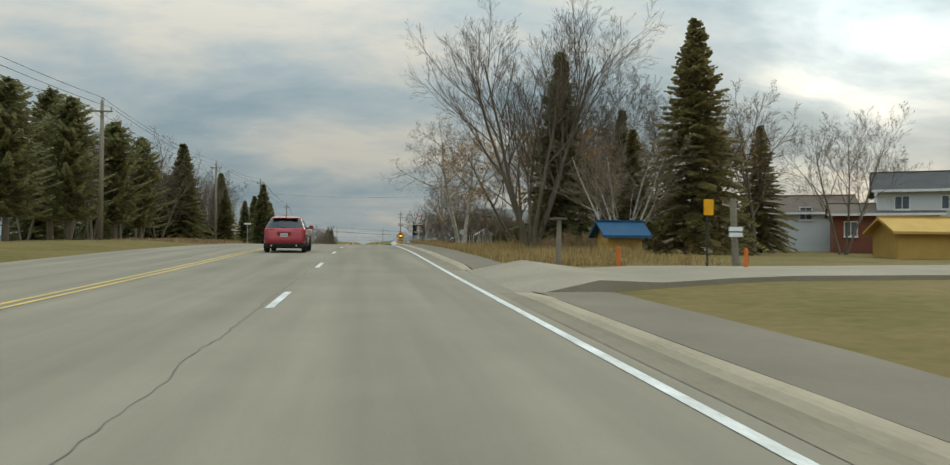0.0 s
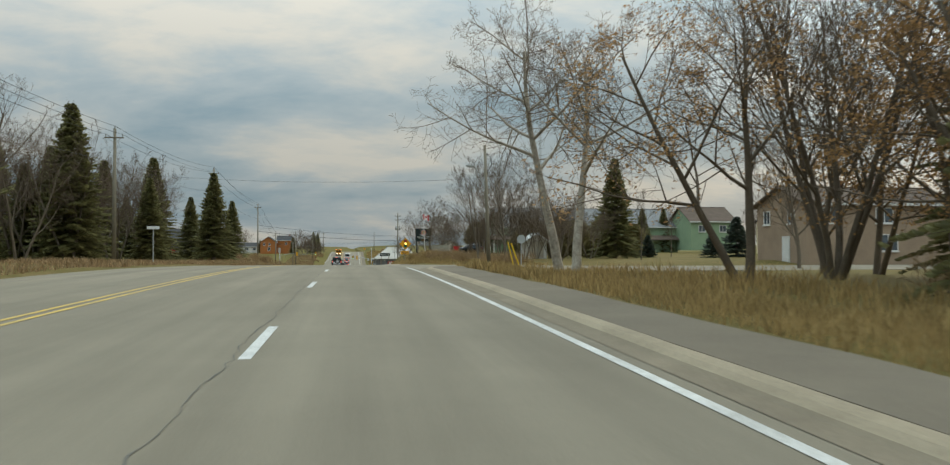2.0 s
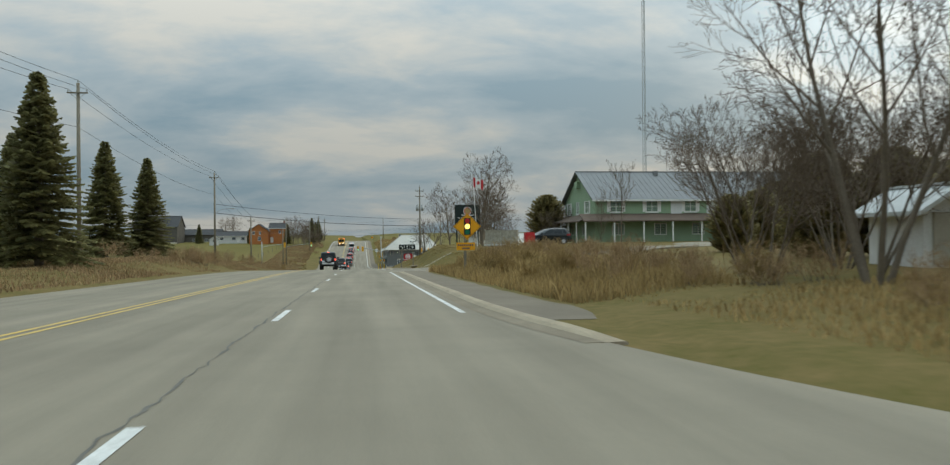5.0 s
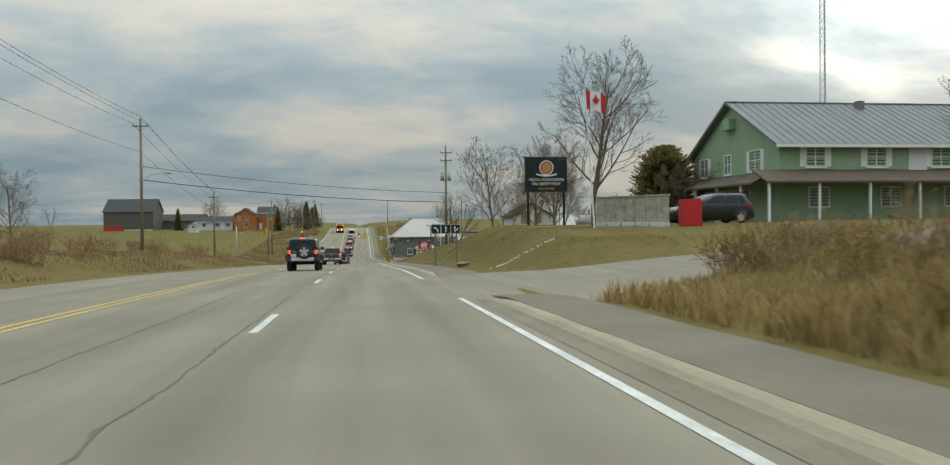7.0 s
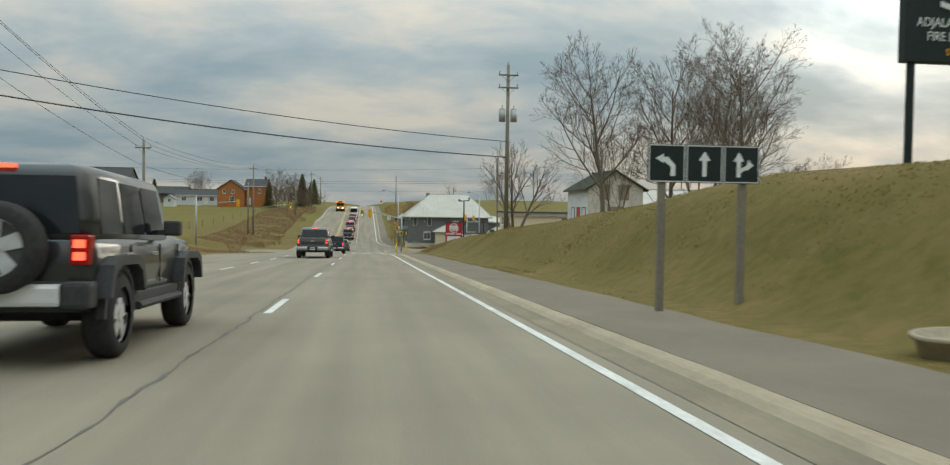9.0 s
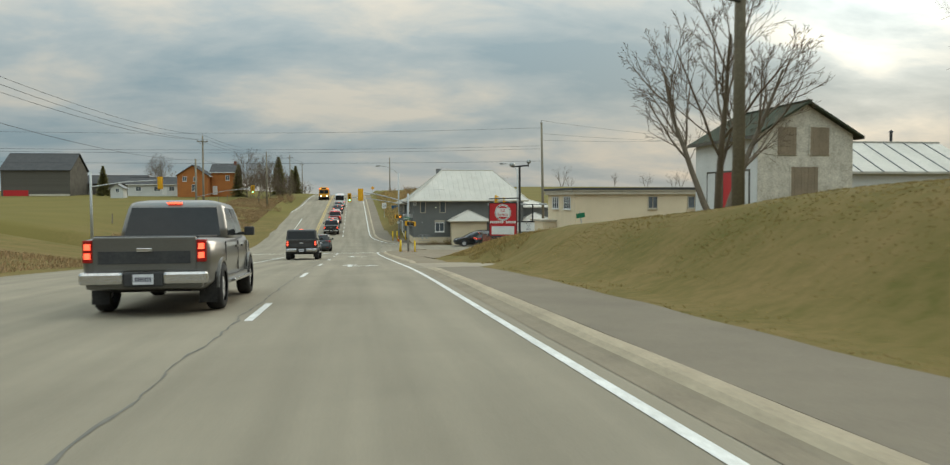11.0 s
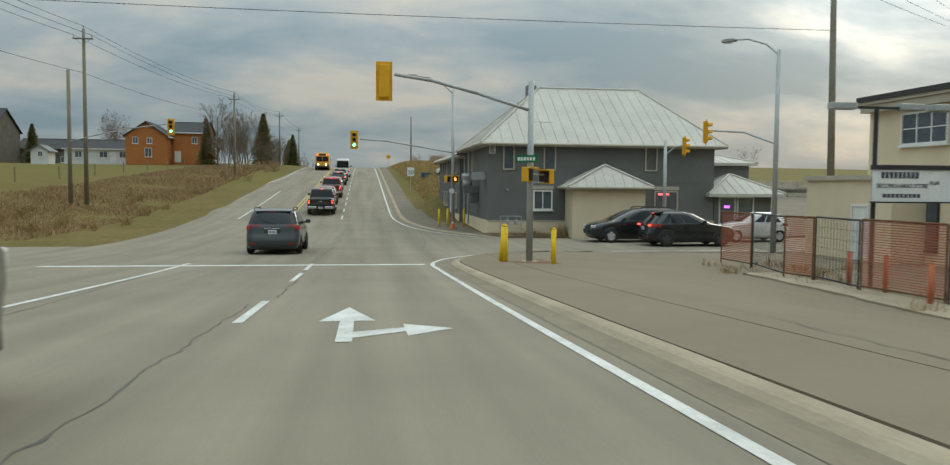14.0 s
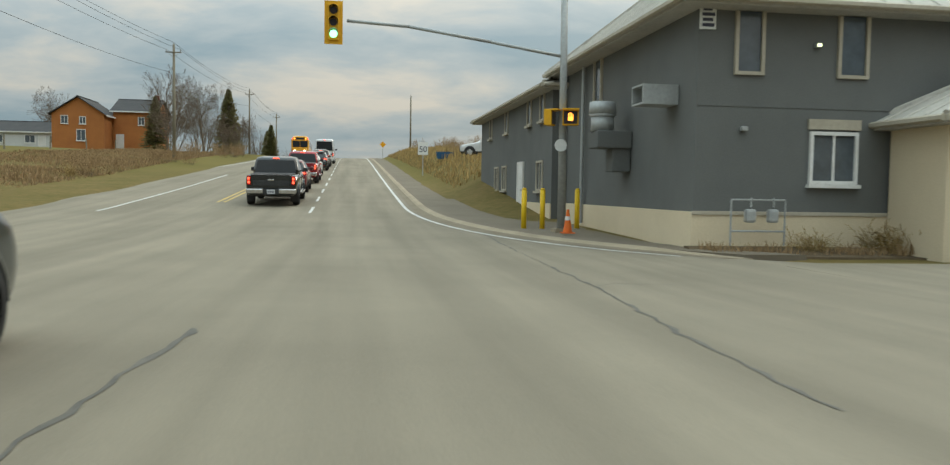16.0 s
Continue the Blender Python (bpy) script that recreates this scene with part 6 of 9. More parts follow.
# flagpole
zf = ground_z(11.7, 175.6)
t = thing("flagpole", pose(11.75, 175.6, zf), "white flagpole flying a red and white maple leaf flag", "flagpole")
bm = bmesh.new()
cyl(bm, (0, 0, -0.3), (-0.45, 0, 7.1), 0.05, 0.03, n=10)
cyl(bm, (-0.45, 0, 7.1), (-0.45, 0, 7.2), 0.05, n=8)
part("pole", bm, M["white"], t)


def flag_part(name, u0, u1, mat, off=0.0):
    v, f = [], []
    n = 8
    for i in range(n + 1):
        u = u0 + (u1 - u0) * i / n
        for k in range(5):
            w = k / 4
            x = -0.42 + u * 1.0
            v.append((x, 0.07 * math.sin(5.2 * u + 0.8 * w) * (0.2 + u) * 2.2 + off, 6.95 - 0.95 * w - 0.30 * u * u))
    for i in range(n):
        for k in range(4):
            a = 5 * i + k
            f.append((a, a + 1, a + 6, a + 5))
    return flat(name, v, f, mat, t, True)


flag_part("flag_hoist", 0.0, 0.25, M["sign_red"])
flag_part("flag_field", 0.25, 0.75, M["sign_white"])
flag_part("flag_fly", 0.75, 1.0, M["sign_red"])
bm = bmesh.new()
leaf = [(0, -0.30), (0.03, -0.12), (0.17, -0.15), (0.13, -0.06), (0.25, 0.03), (0.20, 0.07), (0.21, 0.16), (0.10, 0.11), (0.09, 0.22), (0, 0.34)]
leaf = leaf + [(-a, b) for a, b in reversed(leaf[1:-1])]
poly(bm, [(-0.42 + 0.5 * 1.0 + a * 0.8, -0.10, 6.43 - 0.04 + b * 0.95) for a, b in leaf])
poly(bm, [(-0.42 + 0.5 * 1.0 + a * 0.8, 0.14, 6.43 - 0.04 + b * 0.95) for a, b in leaf])
part("maple_leaf", bm, M["sign_red"], t)

# row of metal mailbox units, simplified to mottled upright panels on a base
t = thing("mailbox_row", pose(13.3, 180.2, 0.7, 0, 0, math.degrees(math.atan2(-4.3, 2.9))), "row of mottled metal mailbox units on a pale concrete base", "wall")
for k in range(7):
    bm = bmesh.new()
    box(bm, 0.67 * k, 0.67 * k + 0.65, -0.12, 0.12, 0.3, 1.65, 0.03)
    part("panel", bm, M["panel"], t)
bm = bmesh.new()
box(bm, -0.05, 4.74, -0.16, 0.16, 1.652, 1.74, 0.02)
part("top_cap", bm, M["panel"], t)
for k in range(5):
    bm = bmesh.new()
    box(bm, 0.94 * k, 0.94 * k + 0.86, -0.3, 0.3, -0.5, 0.297, 0.04)
    part("footing", bm, M["siding_white"], t)

# filling station sign
t = thing("petrol_sign", pose(10.08, 264.9, 0, 0, 0, math.degrees(math.atan2(-0.75, 1.75))), "red filling station sign with round badge on posts", "sign")
bm = bmesh.new()
box(bm, -0.95, 0.95, -0.12, 0.12, -4.05, -1.83, 0.02)
pn = part("panel", bm, M["sign_red"], t)
bm = bmesh.new()
for a in ((-0.97, 0.97, -1.86, -1.80), (-0.97, 0.97, -4.09, -4.03), (-0.97, -0.92, -4.03, -1.86), (0.92, 0.97, -4.03, -1.86)):
    box(bm, a[0], a[1], -0.14, -0.121, a[2], a[3])
part("trim", bm, M["black_metal"], pn)
for r, y, mm in ((0.56, -0.128, "sign_white"), (0.52, -0.134, "sign_black"), (0.49, -0.14, "sign_white"), (0.44, -0.146, "sign_red")):
    bm = bmesh.new()
    cyl(bm, (0, y, -2.47), (0, y + 0.006, -2.47), r, n=36)
    part("badge", bm, M[mm], pn)
bm = bmesh.new()
box(bm, -0.44, 0.44, -0.152, -0.147, -2.76, -2.18)
part("badge_field", bm, M["sign_white"], pn)
for body, z in (("full", -2.36), ("Service", -2.6)):
    text_mesh("lettering", body, 0.3, Matrix.Translation((0, -0.158, z)) @ pose(0, 0, 0, 90), M["sign_red"], pn, squeeze=0.85)
for k, hgt in enumerate((0.16, 0.16, 0.16, 0.16, 0.16, 0.16, 0.16, 0, 0.16, 0.16, 0.16, 0.16, 0.16)):
    if hgt:
        bm = bmesh.new()
        box(bm, -0.90 + 0.14 * k, -0.80 + 0.14 * k, -0.14, -0.125, -3.2, -3.2 + hgt)
        part("bar", bm, M["sign_white"], pn)
bm = bmesh.new()
box(bm, -0.78, 0.78, -0.135, -0.121, -3.95, -3.4)
part("message_board", bm, M["sign_white"], pn)
for x in (-0.5,):
    bm = bmesh.new()
    cyl(bm, (x, 0, ground_z(9.6, 265.2) - 0.5), (x, 0, -4.06), 0.06, n=10)
    part("post", bm, M["black_metal"], t)
bm = bmesh.new()
cyl(bm, (1.12, 0.05, ground_z(11.1, 264.4) - 0.5), (1.12, 0.05, 0.6), 0.09, 0.07, n=10)
part("lamp_pole", bm, M["black_metal"], t)
bm = bmesh.new()
cyl(bm, (-1.0, 0.05, -1.55), (1.12, 0.05, -1.5), 0.04, n=8)
cyl(bm, (0.65, 0.05, 0.6), (1.75, 0.05, 0.68), 0.05, n=8)
cyl(bm, (0.65, 0.05, 0.6), (0.65, 0.05, 0.85), 0.035, n=8)
cyl(bm, (1.7, 0.05, 0.6), (1.7, 0.05, 0.9), 0.035, n=8)
part("bracket", bm, M["black_metal"], t)
for x, zz, tilt in ((0.6, 0.72, 60), (1.78, 0.92, -60)):
    bm = bmesh.new()
    cyl(bm, (x, -0.15, zz), (x + 0.1 * math.copysign(1, tilt), 0.3, zz + 0.05), 0.15, 0.08, n=14)
    part("floodlight", bm, M["steel"], t, "grey round floodlight", True)

# second-hand shop sign
t = thing("shop_sign", pose(14.65, 282.2, 0), "white second-hand shop sign on black posts with lamps", "sign")
bm = bmesh.new()
box(bm, -1.5, 1.5, -0.1, 0.1, -4.5, -3.68)
pn = part("panel", bm, M["sign_white"], t)
bm = bmesh.new()
for a in ((-1.53, 1.53, -3.68, -3.56), (-1.53, 1.53, -4.54, -4.5)):
    box(bm, a[0], a[1], -0.13, 0.13, a[2], a[3])
part("trim", bm, M["black_metal"], pn)
for body, x, z, s in (("SECOND-HAND STORE", -0.78, -4.1, 0.155), ("PLUS", 0.12, -4.02, 0.14), ("BICYCLE", 0.95, -3.79, 0.15), ("SALES", 0.95, -3.97, 0.15), ("AND", 0.95, -4.12, 0.11), ("REPAIRS", 0.95, -4.3, 0.15)):
    text_mesh("lettering", body, s, Matrix.Translation((x, -0.108, z)) @ pose(0, 0, 0, 90), M["ink"], pn, squeeze=0.9)
for k in range(9):
    bm = bmesh.new()
    box(bm, -1.38 + 0.12 * k, -1.29 + 0.12 * k, -0.108, -0.101, -3.9, -3.74)
    part("bar", bm, M["ink"], pn)
bm = bmesh.new()
for k in range(9):
    box(bm, -1.32 + 0.12 * k, -1.23 + 0.12 * k, -0.108, -0.101, -4.4, -4.3)
part("small_lettering", bm, M["ink"], pn)
for x in (-1.4, 1.4):
    bm = bmesh.new()
    cyl(bm, (x, 0.16, -7.2), (x, 0.16, -2.05), 0.06, n=10)
    ps = part("post", bm, M["black_metal"], t)
    bm = bmesh.new()
    box(bm, x - 0.9, x + 0.9, 0.12, 0.2, -2.12, -2.06)
    part("lamp_arm", bm, M["black_metal"], ps)
    for s in (-1, 1):
        bm = bmesh.new()
        box(bm, x + s * 0.95 - 0.33, x + s * 0.95 + 0.33, 0.0, 0.32, -2.15, -1.97, 0.03)
        part("lamp_head", bm, M["steel"], ps)


def plain_sign(name, x, y, zpost, panels, label, z0=None, lean=0.0, postmat="steel"):
    z = ground_z(x, y) if z0 is None else z0
    t = thing(name, pose(x, y, z, 0, lean, 0), label, "road sign")
    bm = bmesh.new()
    cyl(bm, (0, 0.04, -0.3), (0, 0.04, zpost), 0.035, n=8)
    part("post", bm, M[postmat], t)
    for (shape, a, b, c, d_, mm) in panels:
        bm = bmesh.new()
        if shape == "box":
            box(bm, a, b, -0.02, 0.0, c, d_)
        elif shape == "oct":
            prism(bm, [(a * math.cos(math.radians(22.5 + 45 * k)), c + a * math.sin(math.radians(22.5 + 45 * k))) for k in range(8)], -0.02, 0.0, "y")
        else:
            prism(bm, [(-a, c), (0, c - a), (a, c), (0, c + a)], -0.02, 0.0, "y")
        part("panel", bm, M[mm], t)
    return t


plain_sign("stop_sign", 11.7, 96.9, 2.35, [("oct", 0.33, 0, 2.0, 0, "steel")], "stop sign seen from its bare metal back")
sp = plain_sign("speed_sign", 5.3, 352.0, 2.6, [("box", -0.38, 0.38, 1.55, 2.5, "sign_white")], "white fifty speed limit sign on a steel post")
bm = bmesh.new()
text_mesh("lettering", "50", 0.62, Matrix.Translation((0, -0.03, 1.95)) @ pose(0, 0, 0, 90), M["ink"], sp)
bm.free()
plain_sign("hill_sign", 4.9, 420.0, 2.6, [("dia", 0.5, 0, 2.2, 0, "sign_yellow")], "small yellow diamond warning sign")
plain_sign("street_name_sign", 13.4, 257.0, 1.6, [("box", -0.26, 0.26, 1.22, 1.5, "sign_green")], "small green sign on a leaning thin post", lean=-9)
plain_sign("junction_sign", -13.6, 96.0, 2.5, [("box", -0.4, 0.4, 2.3, 2.5, "sign_white")], "thin post with a small white name board")
plain_sign("yellow_marker", 9.6, 21.6, 1.9, [("box", -0.12, 0.16, 1.55, 2.0, "sign_yellow")], "yellow marker plate on a thin dark post", postmat="black_metal")

for x, y in ((7.3, 22.6), (10.4, 20.9)):
    t = thing("driveway_marker", pose(x, y, ground_z(x, y)), "orange driveway marker stake", "marker", "driveway markers")
    bm = bmesh.new()
    box(bm, -0.05, 0.05, -0.03, 0.03, -0.2, 0.62, 0.01)
    part("stake", bm, M["orange"], t)
t = thing("weathered_post", pose(5.35, 22.0, ground_z(5.35, 22.0)), "weathered grey post with a small cap board", "post")
bm = bmesh.new()
cyl(bm, (0, 0, -0.3), (0.02, 0, 1.42), 0.075, 0.07, n=9)
part("post", bm, M["wood_pole"], t)
bm = bmesh.new()
box(bm, -0.22, 0.22, -0.16, 0.16, 1.42, 1.48, 0.01)
part("cap", bm, M["barn_wood"], t)
t = thing("timber_stump_pole", pose(10.9, 22.5, ground_z(10.9, 22.5)), "short leaning timber pole with two small name boards", "post")
bm = bmesh.new()
cyl(bm, (0, 0, -0.3), (-0.12, 0, 2.1), 0.11, 0.09, n=9)
part("post", bm, M["wood_pole"], t)
for z in (0.95, 1.12):
    bm = bmesh.new()
    box(bm, -0.3, 0.12, -0.16, -0.13, z, z + 0.13)
    part("board", bm, M["sign_white"], t)
for dx, lean in ((0.0, -14), (0.42, -20)):
    t = thing("guy_guard", pose(11.35 + dx, 97.9, ground_z(10.8, 98), 0, lean, 0), "bright yellow plastic guy-wire guard", "guy guard", "guy-wire guards")
    bm = bmesh.new()
    cyl(bm, (0, 0, -0.1), (0, 0, 1.85), 0.05, n=8)
    part("tube", bm, M["bollard"], t)


def bollard(x, y, h, lean, z):
    t = thing("bollard", pose(x, y, z, 0, lean, 0), "yellow painted steel bollard with domed top", "bollard", "yellow bollards")
    bm = bmesh.new()
    cyl(bm, (0, 0, -0.2), (0, 0, h - 0.06), 0.075, n=14)
    cyl(bm, (0, 0, h - 0.06), (0, 0, h), 0.075, 0.045, n=14)
    part("post", bm, M["bollard"], t, "", True)


for x, y, h, ln in ((4.44, 287.3, 1.14, 0), (4.36, 287.62, 1.16, 5), (5.68, 286.15, 1.06, 0)):
    bollard(x, y, h, ln, zr(y) + 0.1)
for x, y in ((5.0, 315.0), (5.55, 315.0), (6.65, 315.2)):
    bollard(x, y, 1.15, 0, zr(y) + 0.1)
t = thing("traffic_cone", pose(5.6, 312.4, zr(312.4) + 0.118), "small orange traffic cone with white band", "cone")
bm = bmesh.new()
box(bm, -0.16, 0.16, -0.16, 0.16, 0, 0.03)
part("base", bm, M["orange"], t)
bm = bmesh.new()
cyl(bm, (0, 0, 0.03), (0, 0, 0.62), 0.12, 0.03, n=14)
part("cone", bm, M["orange"], t)
bm = bmesh.new()
cyl(bm, (0, 0, 0.34), (0, 0, 0.44), 0.079, 0.065, n=14)
part("band", bm, M["white"], t)


def mesh_fence(x0, y0, x1, y1, h, netted, label):
    """A temporary fence panel: tube frame, wire mesh and sometimes orange netting."""
    L = math.hypot(x1 - x0, y1 - y0)
    z = court((x0 + x1) / 2, (y0 + y1) / 2) + 0.01
    t = thing("temporary_fence", pose(x0, y0, z, 0, 0, math.degrees(math.atan2(y1 - y0, x1 - x0))), label, "fence", "temporary fence panels")
    bm = bmesh.new()
    for a, b in (((0, 0, 0), (0, 0, h)), ((L, 0, 0), (L, 0, h)), ((0, 0, h), (L, 0, h)), ((0, 0, 0.15), (L, 0, 0.15))):
        cyl(bm, a, b, 0.025, n=6)
    part("frame", bm, M["rust"] if netted else M["black_metal"], t)
    bm = bmesh.new()
    if netted:
        nx, nz = int(L / 0.05), int((h - 0.2) / 0.06)
        w, q = 0.0065, 0.010
        for i in range(nx + 1):
            x = L * i / nx
            poly(bm, [(x - w, 0.012, 0.16), (x + w, 0.012, 0.16), (x + w, 0.012, h - 0.03), (x - w, 0.012, h - 0.03)])
        for k in range(nz + 1):
            zz = 0.16 + (h - 0.2) * k / nz
            poly(bm, [(0, 0.016, zz - q), (L, 0.016, zz - q), (L, 0.016, zz + q), (0, 0.016, zz + q)])
        part("netting", bm, M["netting"], t, "faded orange plastic netting")
    else:
        for i in range(int(L / 0.16) + 1):
            cyl(bm, (0.16 * i, 0, 0.15), (0.16 * i, 0, h), 0.006, n=3, caps=False)
        for k in range(7):
            cyl(bm, (0, 0, 0.15 + (h - 0.15) * k / 6), (L, 0, 0.15 + (h - 0.15) * k / 6), 0.006, n=3, caps=False)
        part("mesh", bm, M["black_metal"], t)


LF, LB = "temporary fence panel with faded orange netting", "temporary black wire fence panel"
for a, b, net in (((12.7, 290.0), (12.85, 288.1), True), ((12.85, 288.0), (12.3, 285.0), False), ((12.25, 284.9), (12.55, 283.9), True), ((12.55, 283.8), (12.4, 281.6), False), ((12.4, 281.5), (12.75, 279.0), True),
                  ((12.75, 278.9), (13.15, 276.2), False), ((13.2, 276.0), (15.3, 276.5), True), ((15.35, 276.5), (17.6, 276.8), False), ((17.7, 276.8), (19.9, 277.0), False)):
    mesh_fence(*a, *b, 1.8, net, LF if net else LB)
for x, y in ((12.8, 282.6), (12.8, 281.1), (12.4, 279.0), (13.2, 279.2), (13.3, 278.1), (17.7, 282.6), (18.2, 281.1)):
    t = thing("guard_post", pose(x, y, court(x, y) - 0.02), "short faded red steel guard post behind the fence", "guard post", "guard posts on the forecourt")
    bm = bmesh.new()
    cyl(bm, (0, 0, 0), (0, 0, 0.95), 0.06, n=12)
    cyl(bm, (0, 0, 0.95), (0, 0, 0.99), 0.06, 0.03, n=12)
    part("post", bm, M["netting"], t, "", True)
t = thing("concrete_block", pose(15.0, 275.2, court(15.0, 275.2), 0, 0, 8), "small pale concrete block beside the fence", "block")
bm = bmesh.new()
box(bm, -0.3, 0.3, -0.18, 0.18, 0.0, 0.3, 0.05)
part("block", bm, M["concrete"], t)

# planter, rock, gas meters, retaining wall, wheelie bin
t = thing("planter_tub", pose(5.8, 181.7, ground_z(5.8, 181.7) - 0.03, 0, -4, 0), "low round pale planter tub on the grass", "planter")
bm = bmesh.new()
prof = [(0.0, 0.0), (0.27, 0.0), (0.31, 0.03), (0.36, 0.20), (0.40, 0.22), (0.40, 0.26), (0.35, 0.26), (0.33, 0.18), (0.0, 0.17)]
loft(bm, [[Vector((q * math.cos(math.tau * i / 28), q * math.sin(math.tau * i / 28), z)) for q, z in prof] for i in range(29)], False, False)
bmesh.ops.remove_doubles(bm, verts=bm.verts, dist=0.0005)
part("tub", bm, M["concrete"], t, "", True)
t = thing("boulder", pose(16.8, 193.5, ground_z(16.8, 193.5)), "broad grey field boulder on the lawn", "boulder")
bm = bmesh.new()
bmesh.ops.create_icosphere(bm, subdivisions=3, radius=1.0)
for v in bm.verts:
    v.co *= 1 + 0.22 * noise.noise(v.co * 1.7)
    v.co = Vector((v.co.x * 1.1, v.co.y * 0.7, max(-0.2, v.co.z * 0.62 + 0.15)))
part("rock", bm, M["stone"], t, "", True)
t = thing("gas_meters", pose(8.1, 307.9, -6.75), "grey gas meters and pipes on the plinth", "meter")
for k in range(2):
    bm = bmesh.new()
    box(bm, 0.5 * k, 0.5 * k + 0.22, -0.2, -0.04, 0.38, 0.66, 0.05)
    m_ = part("meter", bm, M["steel"], t)
for a, b in (((-0.3, -0.1, -0.1), (-0.3, -0.1, 0.85)), ((-0.3, -0.1, 0.85), (0.9, -0.1, 0.85)), ((0.9, -0.1, -0.1), (0.9, -0.1, 0.85)), ((0.14, -0.1, 0.7), (0.14, -0.1, 0.9)), ((0.64, -0.1, 0.7), (0.64, -0.1, 0.9)), ((-0.3, -0.1, 0.2), (0.9, -0.1, 0.2))):
    bm = bmesh.new()
    cyl(bm, a, b, 0.02, n=6)
    part("pipe", bm, M["steel"], t)
t = thing("retaining_wall", pose(30.0, 346.5, ground_z(40, 346)), "long low concrete block retaining wall by the car park", "wall")
for k in range(24):
    for j in range(2):
        bm = bmesh.new()
        box(bm, 2.4 * k + 1.2 * (j % 2), 2.4 * k + 2.36 + 1.2 * (j % 2), 0, 0.7, 0.75 * j - 0.2, 0.75 * j + 0.54, 0.03)
        part("block", bm, M["panel"], t)
t = thing("wheelie_bin", pose(7.4, 356.0, ground_z(7.4, 356)), "blue plastic bins lying beside the verge", "bin")
bm = bmesh.new()
prism(bm, [(-0.6, 0), (0.6, 0), (0.7, 0.55), (-0.7, 0.55)], -0.3, 0.3, "y")
part("body", bm, M["blue_roof"], t)
# red mailbox at the end of the mailbox row, as a plain box
t = thing("red_mailbox", pose(17.2, 176.5, ground_z(17.2, 176.5)), "red painted metal mailbox beside the mailbox units", "bin")
bm = bmesh.new()
box(bm, -0.5, 0.5, -0.4, 0.4, 0, 1.25, 0.04)
prism(bm, [(-0.5, 1.25), (0.5, 1.25), (0.4, 1.45), (-0.5, 1.4)], -0.4, 0.4, "y")
part("body", bm, M["sign_red"], t)

# farm fence on the left
for k in range(9):
    x, y = -30.0 + 0.4 * k, 318.0 + 9.0 * k
    t = thing("fence_post", pose(x, y, ground_z(x, y), 0, random.uniform(-4, 4), 0), "weathered cedar fence post in dry grass", "fence post", "farm fence posts")
    bm = bmesh.new()
    cyl(bm, (0, 0, -0.3), (0, 0, 1.25), 0.08, 0.07, n=7)
    part("post", bm, M["wood_pole"], t)

# ---- trees ----
def tubes(segs, big=6):
    """Vertices and faces of open tapering tubes for rows of (p0, p1, r0, r1)."""
    v, f = [], []
    for p0, p1, r0, r1 in segs:
        n = big if r0 > 0.06 else (4 if r0 > 0.02 else 3)
        d = (p1 - p0)
        if d.length < 1e-5:
            continue
        d.normalize()
        s = d.orthogonal().normalized()
        u = d.cross(s)
        b = len(v)
        for k in range(n):
            a = math.tau * k / n
            o = math.cos(a) * s + math.sin(a) * u
            v.append(p0 + r0 * o)
            v.append(p1 + r1 * o)
        for k in range(n):
            j = (k + 1) % n
            f.append((b + 2 * k, b + 2 * j, b + 2 * j + 1, b + 2 * k + 1))
    return [tuple(p) for p in v], f


def grow(rng, start, way, length, r, level, top, up, kids, segs, tips, spread=0.75, reach=1.0, first=0.28):
    """Grow one branch and its children; twigs run straighter and thinner than limbs."""
    n = (6, 5, 4, 3, 2)[level]
    p, d = Vector(start), Vector(way).normalized()
    pts = [(p.copy(), d.copy(), r)]
    sway = (0.08, 0.13, 0.13, 0.15, 0.16)[level]
    for i in range(n):
        wob = Vector((rng.uniform(-1, 1), rng.uniform(-1, 1), rng.uniform(-1, 1)))
        d = (d + wob * sway + Vector((0, 0, up * (0.4 if level == 0 else 1)))).normalized()
        q = p + d * (length / n)
        r1 = max(r * (1 - (0.66 if level else 0.74) * (i + 1) / n), 0.0055)
        segs.append((p.copy(), q.copy(), pts[-1][2], r1))
        p = q
        pts.append((p.copy(), d.copy(), r1))
    if level >= top:
        tips.append((p.copy(), d.copy()))
        return
    k = kids[level]
    for j in range(k):
        t = (first if level == 0 else 0.18) + (0.80 if level else 0.98 - first) * (j + rng.random()) / k
        i = min(n - 1, int(t * n))
        a, b = pts[i], pts[i + 1]
        pos = a[0].lerp(b[0], min(t * n - i, 1.0))
        ax = a[1].orthogonal().normalized()
        ax.rotate(Matrix.Rotation(rng.uniform(0, math.tau) if level else 2.4 * j + rng.uniform(-0.4, 0.4), 3, a[1]))
        cd = (a[1] * (1 - spread * 0.55) + ax * spread * rng.uniform(0.7, 1.1)).normalized()
        ln = length * (0.62 if level == 0 else 0.58) * rng.uniform(0.75, 1.15) * (1.12 - 0.58 * t) * (reach if level == 0 else 1.0)
        grow(rng, pos, cd, ln, max(a[2] * (0.5 if level == 0 else 0.52), 0.0058), level + 1, top, up, kids, segs, tips, spread)


